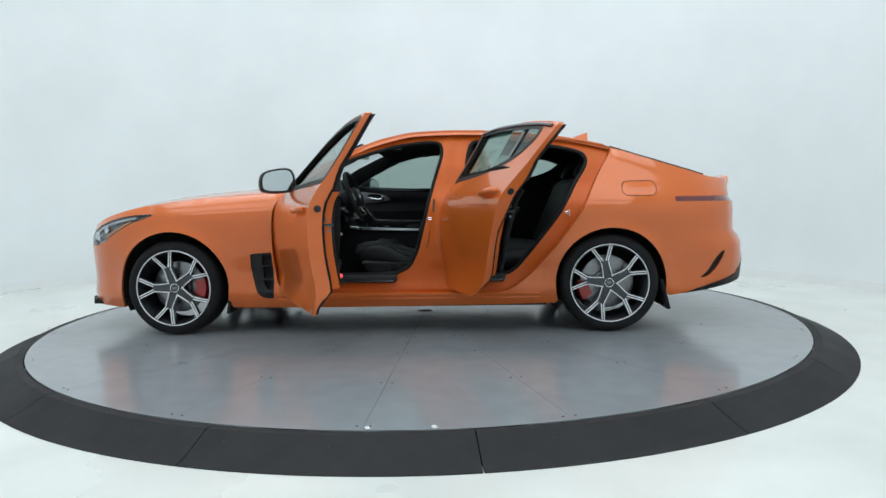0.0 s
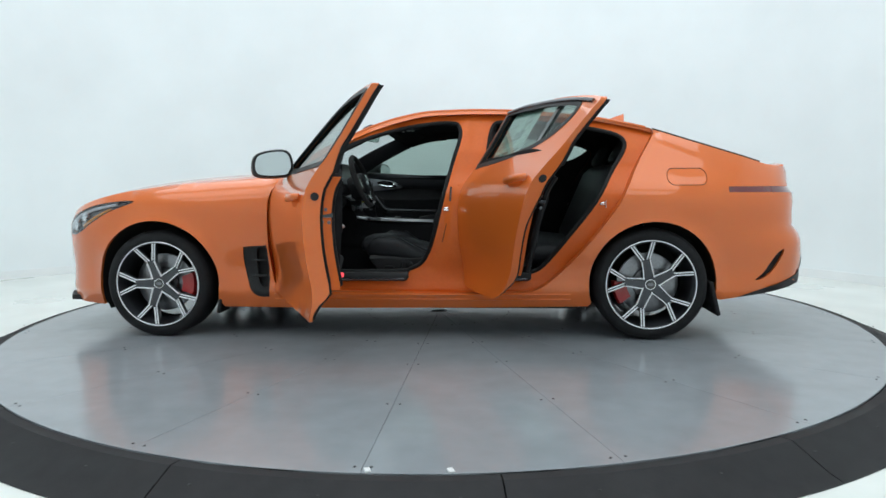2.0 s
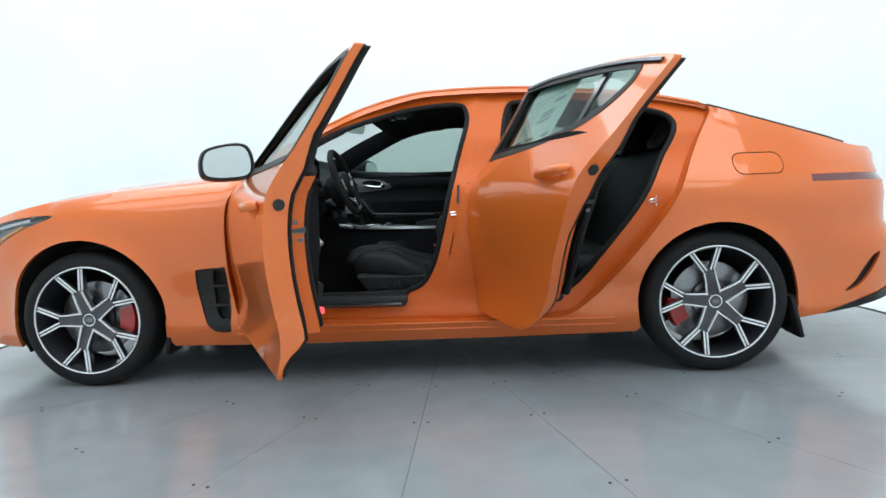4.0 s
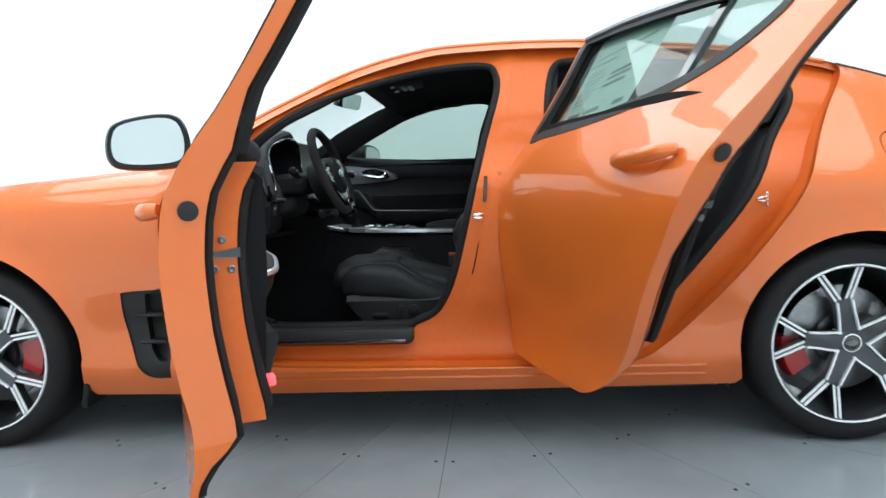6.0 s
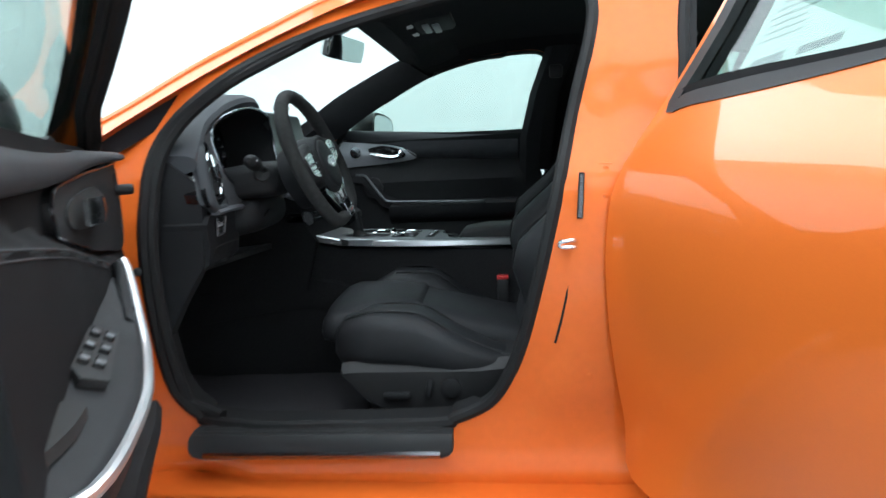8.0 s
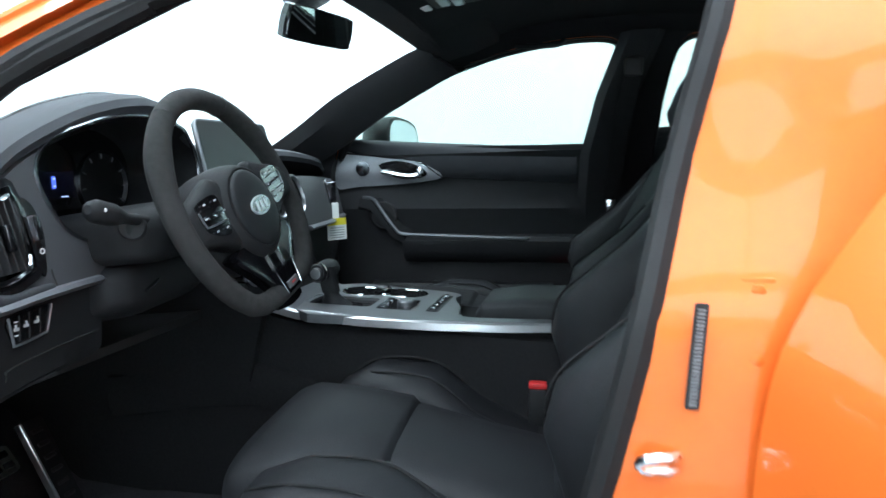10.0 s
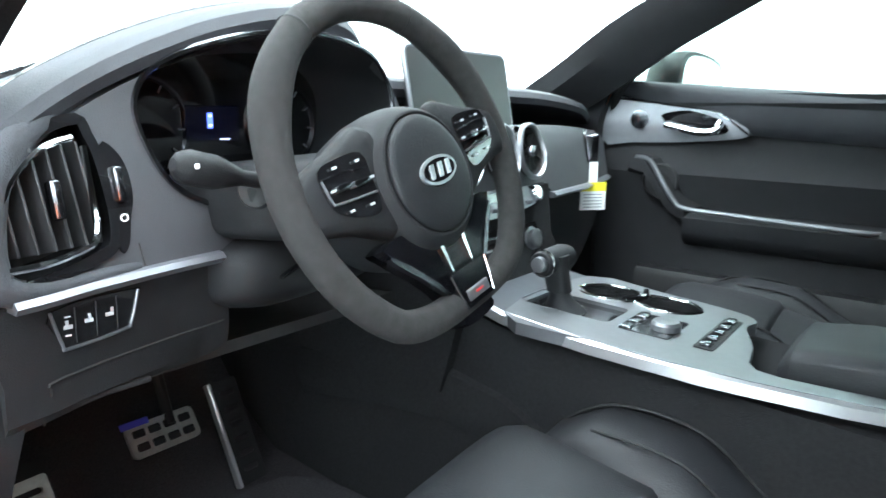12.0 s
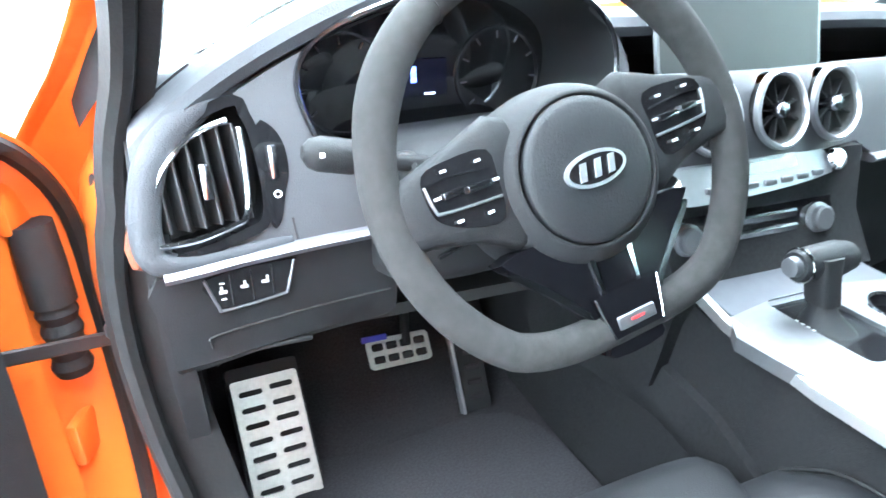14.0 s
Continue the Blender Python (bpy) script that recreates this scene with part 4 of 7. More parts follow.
def open_face(p, d):
    """Inner face of the open door's trim: a padded lower part under a recessed upper one."""
    x, z = p
    k = ease((z - float(ledge(x)) + 0.014) / 0.022)
    low = 0.008 * ease((0.70 - z) / 0.12) + 0.018 * ease((0.47 - z) / 0.05)
    hollow = 0.012 * math.exp(-((z - 0.735) / 0.03) ** 2 - ((x + 0.34) / 0.16) ** 2)
    y = (float(bolster(x)) - low - hollow) * (1 - k) + (float(bezel_y(x)) - 0.011) * k
    return (x, y * (1 - d) - 0.790 * d, z)


def open_trim(sub):
    """Inner trim of the open driver door."""
    lower = smooth([(-0.585, 0.45), (-0.54, 0.405), (0.1, 0.415), (0.20, 0.44), (0.265, 0.55), (0.293, 0.80), (0.304, 0.898), (0.29, 0.925), (0.2, 0.93), (-0.2, 0.93), (-0.48, 0.93), (-0.57, 0.93), (-0.595, 0.90), (-0.60, 0.7), (-0.60, 0.52)], 4, True)
    sub("door_trim", shell(lower, [], open_face, 1.0, 0.016), DOORTRIM, "black soft door trim panel")
    for dz in (0.015, 0.023):
        pts = [open_face((x, float(ledge(x)) - dz), 0.0) for x in np.linspace(-0.30, 0.296, 24)]
        sub("trim_stitch", tube([(x, y + 0.0006, z) for x, y, z in pts], 0.0011, 4), PAD)
    # belt pad that ends in a full block over the door's edge
    pad_y = curve([(-0.60, -0.702), (-0.5, -0.715), (-0.35, -0.733), (-0.1, -0.740), (0.1, -0.736), (0.22, -0.726), (0.31, -0.717)])
    pad_low = curve([(-0.60, 0.946), (-0.47, 0.940), (-0.35, 0.931), (-0.22, 0.918), (-0.1, 0.913), (0.14, 0.911), (0.31, 0.910)])
    pad = []
    for x in list(np.linspace(-0.60, 0.29, 22)) + [0.305, 0.312]:
        e = 1.0 if x < 0.30 else (0.96 if x < 0.31 else 0.86)
        yi, zl, zt = float(pad_y(x)), float(pad_low(x)), 0.966
        h, yb = zt - zl, -0.82
        sec = [(yb, zl), (yi - 0.022, zl), (yi - 0.006, zl + 0.10 * h), (yi, zl + 0.30 * h), (yi - 0.001, zl + 0.55 * h), (yi - 0.006, zl + 0.74 * h), (yi - 0.018, zl + 0.90 * h), (yi - 0.036, zt), (yb, zt + 0.006)]
        pad.append([(x, yb + (y - yb) * e, zl + h / 2 + (z - zl - h / 2) * e) for y, z in sec])
    sub("belt_pad", loft(pad, True, True), PAD, sharp=60)
    # dark handle panel, its bright edge, the lever and a lock knob
    bez = smooth([(-0.165, 0.906), (-0.30, 0.922), (-0.45, 0.936), (-0.585, 0.944), (-0.585, 0.80), (-0.45, 0.802), (-0.33, 0.820), (-0.19, 0.848), (-0.155, 0.865)], 4, True)
    sub("handle_bezel", shell(bez, [], lambda p, d: (p[0], float(bezel_y(p[0])) - d, p[1]), 0.010, 0.03), BLACK, "black handle panel")
    sub("bezel_edge", tube([(x, float(bezel_y(x)) + 0.001, z) for x, z in smooth([(-0.33, 0.819), (-0.19, 0.848), (-0.155, 0.865), (-0.165, 0.906), (-0.30, 0.923), (-0.585, 0.945)], 5)], 0.0028, 6), DARKCHROME)
    cup = smooth([(-0.42, 0.905), (-0.30, 0.900), (-0.235, 0.885), (-0.235, 0.862), (-0.30, 0.850), (-0.42, 0.852)], 4, True)
    sub("handle_recess", shell(cup, [], lambda p, d: (p[0], float(bezel_y(p[0])) + 0.003 - d, p[1]), 0.003, 0.03), UNDER)
    rows = []
    for k in np.linspace(0, 1, 9):
        x = -0.385 + 0.125 * k
        y = float(bezel_y(x)) + 0.006 + 0.020 * math.sin(math.pi * min(1.0, 0.15 + 0.62 * k))
        rows.append([(x, y - 0.004, 0.876 - 0.017), (x, y + 0.002, 0.876 - 0.019), (x, y + 0.004, 0.876), (x, y + 0.002, 0.876 + 0.019), (x, y - 0.004, 0.876 + 0.017)])
    sub("inner_handle", loft(rows, True, True), CHROME)
    sub("lock_knob", lathe([(0.010, 0.0), (0.010, 0.022), (0.0085, 0.028), (0.0, 0.030)], 14, frame_of((-0.565, -0.720, 0.896), (0.1, 1, 0))), BLACK)
    # armrest: crowned top, rounded flank, bright strip along its edge
    rows = []
    for x in list(np.linspace(-0.30, 0.20, 14)) + [0.214, 0.222]:
        ys, zs = float(strip_y(x)), float(strip_z(x))
        e = 1.0 if x < 0.205 else (0.93 if x < 0.22 else 0.80)
        up = 0.034 * ease((x + 0.31) / 0.12) * (1 - 0.30 * ease((x - 0.05) / 0.16))
        yb = -0.758
        sec = [(yb, zs + up + 0.014), (yb + 0.30 * (ys - yb), zs + up + 0.008), (yb + 0.60 * (ys - yb), zs + 0.72 * up), (yb + 0.85 * (ys - yb), zs + 0.36 * up), (ys - 0.003, zs + 0.006), (ys - 0.002, zs - 0.008), (ys - 0.010, zs - 0.040), (ys - 0.030, zs - 0.072), (yb, zs - 0.095)]
        rows.append([(x, yb + (y - yb) * e, zs + (z - zs) * e) for y, z in sec])
    sub("armrest", loft(rows, True, True), LEATHER, sharp=60)
    path = [(-0.330, -0.704, 0.797)] + [(x, float(strip_y(x)), float(strip_z(x))) for x in np.linspace(-0.32, 0.20, 22)] + [(0.222, -0.716, 0.683), (0.228, -0.735, 0.683), (0.228, -0.750, 0.683)]
    sub("armrest_strip", tube(path, 0.0070, 10, flat=1.0), CHROMESATIN)
    sub("pull_stub", tube([(-0.345, -0.738, 0.778), (-0.338, -0.722, 0.783), (-0.330, -0.706, 0.790)], 0.0085, 10), BLACK)
    sub("stub_cap", lathe([(0.0125, 0.0), (0.0125, 0.004), (0.010, 0.006)], 16, frame_of((-0.347, -0.7385, 0.778), (0.05, 1, 0))), CHROME)
    grip = [[(x, float(strip_y(x)) - 0.003 - a, float(strip_z(x)) + b) for a, b in ((0.0, 0.005), (0.004, 0.010), (0.014, 0.008 + 0.02 * k), (0.016, -0.02), (0.010, -0.030), (0.002, -0.010))] for x, k in ((-0.32, 0.0), (-0.30, 0.0), (-0.27, 0.1), (-0.24, 0.3), (-0.21, 0.6))]
    sub("pull_grip", loft(grip, True, True), TRIM, sharp=70)
    # window switches on the sloping top
    tilt = pose(-0.047, -0.7185, 0.7315, -28, 1.5, 0)
    pl = [(-0.098, -0.017), (0.085, -0.022), (0.100, 0.004), (0.070, 0.018), (-0.085, 0.020)]
    sub("switch_plate", plate([(x, -y) for x, y in pl], 0.010, tilt @ pose(0, 0, 0.0055), step=0.05), BLACK)
    for k in range(6):
        sp = tilt @ pose(-0.062 + 0.052 * (k // 2), -0.008 + 0.016 * (k % 2), 0.007)
        sub("window_switch", rbox(0.032, 0.0115, 0.007, 0.002, 1, sp), BLACK)
        sub("switch_tip", rbox(0.007, 0.010, 0.003, 0.001, 1, sp @ pose(0.012, 0, 0.0045)), SATIN)
    # Flat dark plate on the armrest; its colour stands in for recess shade
    rc = smooth([(0.095, -0.712), (0.115, -0.742), (0.18, -0.746), (0.225, -0.742), (0.19, -0.726), (0.14, -0.714)], 3, True)
    sub("grip_recess", shell(rc, [], lambda p, d: (p[0], p[1], float(strip_z(p[0])) + 0.0495 - 0.065 * max(0.0, (p[0] - 0.10)) - 0.35 * (p[1] + 0.742) - d), 0.012, 0.03), UNDER, "dark grip recess in the armrest")
    # loudspeaker and pocket
    sub("speaker_grille", lathe([(0.050, 0), (0.050, 0.005), (0.046, 0.008), (0.043, 0.005), (0.02, 0.007)], 28, frame_of((-0.350, -0.716, 0.724), (0.40, 1, 0.05))), PAD, "round loudspeaker grille")
    pk = [[(x, open_face((x, z), 0.0)[1] + d, z) for z, d in ((0.425, 0.0), (0.43, 0.03), (0.53, 0.045), (0.545, 0.038), (0.545, 0.0))] for x in np.linspace(-0.42, 0.17, 12)]
    sub("door_pocket", loft(pk, True, True), BLACK)


for flip in (False, True):
    # front door
    door, sub, dmap = build_door("front_door", FRONT_DOOR, FRONT_WINDOW, HINGE_F, 0 if flip else FRONT_ANGLE, flip,
                                 "closed orange front door with black inner trim" if flip else "orange front door swung wide open", 0 if flip else 1.2)
    handle_outer(sub, 0.18, 0.808)
    (closed_trim if flip else open_trim)(sub)
    # end face: latch, bolts, plug
    def edge(z, d):
        xs = [p[0] for p in FRONT_DOOR if abs(p[1] - z) < 0.06 and p[0] > 0.2]
        x = max(xs)
        return (x + 0.001 - (0.046 if d > 0.08 else 0.0), -(side_y(x, z) - d), z)
    sub("edge_plug", lathe([(0.0185, 0), (0.0185, 0.003), (0.014, 0.004)], 20, frame_of(edge(0.827, 0.046), (1, 0, 0))), BLACK)
    lm = frame_of(edge(0.742, 0.118), (1, 0, 0))
    sub("door_latch", plate([(-0.028, -0.005), (0.028, -0.010), (0.028, 0.010), (-0.01, 0.004), (-0.028, 0.003)], 0.004, lm @ pose(0, 0, 0.003), step=0.03), GLOSS)
    sub("latch_plate", plate([(-0.026, -0.0075), (0.022, -0.012), (0.022, -0.0105), (-0.026, -0.006)], 0.004, lm @ pose(0, 0, 0.004), step=0.03), DARKCHROME)
    for a, b in ((-0.004, 0.026), (-0.022, -0.030), (0.010, -0.032)):
        sub("latch_bolt", lathe([(0.008, 0), (0.008, 0.004), (0.005, 0.006), (0.0025, 0.004)], 12, lm @ pose(a, b, 0.0)), SATIN)
    # courtesy lamp low on the trim
    x0 = 0.26
    sub("courtesy_lamp", rbox(0.034, 0.018, 0.020, 0.003, 2, Matrix.Translation(trim_map((0.190, 0.428), 0.024) if flip else Vector((0.262, -0.728, 0.462)))), REDGLOW, "small red lit lamp")
    # wing mirror
    mb = (-0.435, -0.84, 0.972)
    base = loft([[(mb[0] + a * w, mb[1] + dy, mb[2] + dz + b * h) for a, b in oval(2, 2, 12)] for dy, dz, w, h in ((0.05, -0.005, 0.055, 0.022), (0.0, -0.005, 0.045, 0.02), (-0.04, 0.005, 0.035, 0.016), (-0.075, 0.02, 0.03, 0.02))], True, True)
    sub("mirror_foot", base, BLACK)
    mo = smooth([(-0.106, -0.040), (-0.104, 0.018), (-0.078, 0.054), (0.0, 0.074), (0.065, 0.074), (0.094, 0.045), (0.103, -0.015), (0.084, -0.060), (0.0, -0.072), (-0.080, -0.066)], 4, True)
    face = frame_of((-0.362, -0.932, 1.010), (0.953, 0.293, 0.03) if flip else (0.999, -0.035, 0.03))
    shellm = loft([[tuple(face @ Vector((x * s + dx, y * s, -dz))) for x, y in mo] for s, dz, dx in ((0.985, -0.004, 0), (1.04, 0.008, 0), (1.05, 0.05, 0), (0.90, 0.10, 0.0), (0.5, 0.135, 0.0))], True, True)
    sub("mirror_shell", shellm, MIRRORCASE, "gloss black mirror housing")
    sub("mirror_glass", plate([(x * 0.88, y * 0.86) for x, y in mo], 0.004, face @ pose(0, 0, 0.0075), step=0.05), MIRROR)

    # rear door
    door, sub, dmap = build_door("rear_door", REAR_DOOR, [(x - 0.012 * max(0.0, min(1.0, (0.62 - x) / 0.08)) * flip, z) for x, z in REAR_WINDOW], HINGE_R, 0 if flip else REAR_ANGLE, flip,
                                 "closed orange rear door" if flip else "orange rear door swung wide open with a paper sticker in its window", 0 if flip else 3.2)
    handle_outer(sub, 1.115, 0.868)
    lower = smooth([(0.50, 0.45), (0.54, 0.41), (0.74, 0.41), (0.84, 0.44), (1.0, 0.55), (1.12, 0.72), (1.2, 0.86), (1.24, 0.98), (1.1, 1.03), (0.8, 1.03), (0.5, 1.03), (0.455, 0.98), (0.44, 0.7)], 4, True)
    sub("door_trim", shell(lower, [], lambda p, d: trim_map(p, -d * 0.035), 1.0, 0.05), TRIM)
    arm = [[trim_map((x, z), d) for z, d in ((0.745, 0.0), (0.75, 0.055), (0.765, 0.066), (0.79, 0.05), (0.80, 0.0))] for x in np.linspace(0.55, 0.98, 10)]
    sub("armrest", loft(arm, True, True), LEATHER)
    bar = shell([(1.045, 1.045), (1.075, 1.05), (1.128, 1.252), (1.098, 1.256)], [], lambda p, d: side(p, 0.012 + d), 0.022, 0.05)
    sub("quarter_divider", bar, GLOSS)
    top = [side(p, -0.004) for p in smooth([(0.505, 1.302), (0.7, 1.303), (0.9, 1.288), (1.1, 1.266), (1.30, 1.236), (1.45, 1.204)], 6)]
    sub("window_top_strip", tube(top, 0.009, 8, flat=1.3), DARKCHROME)

    def redge(z, d):
        pts = [p for p in REAR_DOOR if p[0] > 0.8]
        p = min(pts, key=lambda q: abs(q[1] - z))
        k = 0.046 if d > 0.08 else 0.0
        return (p[0] + 0.001 - 0.86 * k, -(side_y(p[0], p[1]) - d), p[1] + 0.5 * k)
    nrm = (0.86, 0, -0.5)
    sub("edge_plug", lathe([(0.020, 0), (0.020, 0.003), (0.015, 0.004)], 20, frame_of(redge(0.861, 0.044), nrm)), BLACK)
    lm = frame_of(redge(0.765, 0.115), nrm)
    sub("door_latch", plate([(-0.028, -0.006), (0.028, -0.010), (0.028, 0.010), (-0.028, 0.004)], 0.004, lm @ pose(0, 0, 0.003), step=0.03), GLOSS)
    for a, b in ((-0.004, 0.03), (-0.022, -0.032), (0.010, -0.034)):
        sub("latch_bolt", lathe([(0.008, 0), (0.008, 0.004), (0.005, 0.006), (0.0025, 0.004)], 12, lm @ pose(a, b, 0.0)), SATIN)
    if not flip:
        st = [(0.545, 1.022), (0.86, 1.04), (0.915, 1.268), (0.66, 1.285), (0.575, 1.282)]
        sub("window_sticker", shell(st, [], lambda p, d: side(p, 0.026 + d), 0.0008, 0.05), STICKER, "large pale paper price sticker inside the glass")
        rows = [(0.60, 1.045, 0.06, 0.014), (0.69, 1.052, 0.07, 0.013), (0.81, 1.06, 0.045, 0.016), (0.74, 1.125, 0.10, 0.010), (0.75, 1.145, 0.10, 0.008), (0.755, 1.160, 0.09, 0.010), (0.64, 1.20, 0.12, 0.005), (0.66, 1.222, 0.13, 0.004), (0.81, 1.205, 0.07, 0.012), (0.82, 1.235, 0.08, 0.006)]
        rows += [(0.60 + 0.004 * k, 1.08 + 0.012 * k, 0.09 - 0.01 * (k % 3), 0.0028) for k in range(9)]
        for cx, cz, w, h in rows:
            a = 0.10
            bar = shell([(cx - w / 2, cz - h / 2 - a * w / 2), (cx + w / 2, cz - h / 2 + a * w / 2), (cx + w / 2, cz + h / 2 + a * w / 2), (cx - w / 2, cz + h / 2 - a * w / 2)], [], lambda p, d: side(p, 0.0252 + d), 0.0006, 0.05)
            sub("print_bar", bar, GREYPRINT)

# strikers on the pillars and rubber bump stops
for flip in (False, True):
    for x, z in ((0.300, 0.757), (1.202, 0.782)):
        y = side_y(x, z) - 0.087
        g = tube(smooth([(x + 0.002, -(y - 0.004), z + 0.008), (x - 0.004, -(y + 0.012), z + 0.009), (x - 0.026, -(y + 0.016), z + 0.007), (x - 0.032, -(y + 0.014), z + 0.001), (x - 0.026, -(y + 0.012), z - 0.004), (x - 0.002, -(y + 0.006), z - 0.005), (x + 0.002, -(y - 0.006), z - 0.005)], 4), 0.0042, 8)
        b = rbox(0.006, 0.004, 0.048, 0.002, 1, pose(x + 0.002, -(y + 0.002), z))
        g.add(b.v, b.f)
        g.make("door_striker", CHROME, car, flip=flip)

# ---- wheels ----


AX = Matrix(((1, 0, 0, 0), (0, 0, -1, 0), (0, 1, 0, 0), (0, 0, 0, 1)))  # local z of a lathe to -y


def build_wheel(x, flip, hub_turn, caliper_side):
    m = AX
    tyre_prof = [(0.244, -0.105), (0.252, -0.112), (0.283, -0.116), (0.304, -0.108), (0.316, -0.094), (0.3215, -0.074), (0.3225, 0.0), (0.3215, 0.074), (0.317, 0.090), (0.310, 0.101), (0.300, 0.109), (0.285, 0.1145), (0.270, 0.1155), (0.259, 0.112), (0.253, 0.104), (0.252, 0.09)]
    w = lathe(tyre_prof, 72, m, closed=True).make("wheel", RUBBER, car, "low-profile tyre on a five-spoke alloy rim", flip=flip)
    w.matrix_basis = pose(x, 0.80 if flip else -0.80, HUB_Z)

    def sub(n, g, mt, lb="", **k):
        return g.make(n, mt, w, lb, flip=flip, **k)
    sub("rim_barrel", lathe([(0.256, 0.108), (0.252, 0.112), (0.246, 0.110), (0.242, 0.095), (0.230, 0.05), (0.222, -0.10), (0.245, -0.105)], 64, m, closed=True), RIMDARK)
    sub("rim_lip", lathe([(0.2560, 0.106), (0.2552, 0.1130), (0.2525, 0.1150), (0.2490, 0.1130), (0.2480, 0.106)], 72, m, closed=True), RIMCUT)
    sub("brake_disc", lathe([(0.175, -0.01), (0.175, 0.012), (0.172, 0.014), (0.09, 0.014), (0.085, 0.03), (0.05, 0.032)], 48, m), DISCM)
    # caliper
    cal = [[tuple(m @ Vector((r * math.cos(a), r * math.sin(a), z))) for r, z in ((0.125, 0.045), (0.195, 0.045), (0.205, 0.03), (0.205, -0.02), (0.125, -0.02))] for a in (radians(caliper_side + d) for d in np.linspace(-20, 20, 9))]
    sub("brake_caliper", loft(cal, True, True), CALIPER, "red brake caliper")
    # hub
    sub("hub_cap", lathe([(0.0305, 0.082), (0.030, 0.090), (0.026, 0.0935), (0.024, 0.092)], 28, m), GLOSS)
    sub("cap_ring", lathe([(0.0305, 0.090), (0.0295, 0.0945), (0.0265, 0.0945), (0.0255, 0.090)], 28, m, closed=True), CHROME)
    sub("cap_emblem", plate(oval(0.034, 0.018, 20), 0.002, m @ pose(0, 0, 0.0945), step=0.02), SATIN)
    for k in range(5):
        a = radians(hub_turn + 72 * k)
        c, s = math.cos(a), math.sin(a)

        def P(r, t, z):
            return tuple(m @ Vector((r * c - t * s, r * s + t * c, z)))
        # dark stem from the hub to the fork
        stem = [[P(r, -w2, z), P(r, -w2 * 0.75, z + 0.012), P(r, w2 * 0.75, z + 0.012), P(r, w2, z), P(r, w2 * 0.8, z - 0.03), P(r, -w2 * 0.8, z - 0.03)] for r, w2, z in ((0.0, 0.026, 0.074), (0.045, 0.030, 0.077), (0.09, 0.026, 0.080), (0.125, 0.024, 0.083), (0.145, 0.028, 0.084))]
        sub("spoke", loft(stem, True, True), RIMDARK, sharp=25)
        for sg in (-1, 1):
            # two arms of the fork, each a dark web with two bright machined edges
            r0, t0, r1, t1 = 0.140, sg * 0.014, 0.248, sg * 0.066
            arm = []
            for q in (0, 0.33, 0.66, 1.0):
                r, t = r0 + (r1 - r0) * q, t0 + (t1 - t0) * q
                z = 0.088 + 0.016 * q
                arm.append([P(r, t - 0.0125, z), P(r, t + 0.0125, z), P(r, t + 0.010, z - 0.035), P(r, t - 0.010, z - 0.035)])
            sub("spoke_arm", loft(arm, True, True), RIMDARK, sharp=25)
            for e in (-1, 1):
                ed = []
                for q in (0, 0.33, 0.66, 1.0):
                    r, t = r0 + (r1 - r0) * q, t0 + (t1 - t0) * q + e * 0.0078
                    z = 0.089 + 0.016 * q
                    ed.append([P(r, t - 0.0040, z - 0.004), P(r, t - 0.0038, z + 0.004), P(r, t + 0.0038, z + 0.004), P(r, t + 0.0040, z - 0.004)])
                sub("machined_edge", loft(ed, True, True), RIMCUT, sharp=25)
            # machined edge along the stem
            ed = []
            for r, w2, z in ((0.036, 0.030, 0.090), (0.06, 0.028, 0.092), (0.10, 0.0245, 0.095), (0.138, 0.0235, 0.0965)):
                ed.append([P(r, sg * w2 - 0.0030, z - 0.004), P(r, sg * w2 - 0.0028, z + 0.006), P(r, sg * w2 + 0.0028, z + 0.006), P(r, sg * w2 + 0.0030, z - 0.004)])
            sub("machined_edge", loft(ed, True, True), RIMCUT, sharp=25)
        b = lathe([(0.009, 0.06), (0.009, 0.086), (0.006, 0.088)], 6, m @ pose(0.052 * math.cos(a + 0.63), 0.052 * math.sin(a + 0.63), 0))
        sub("wheel_nut", b, DARKCHROME)
    return w


for flip in (False, True):
    build_wheel(-WHEEL_X, flip, 36, -2)
    build_wheel(WHEEL_X, flip, 30, 197)

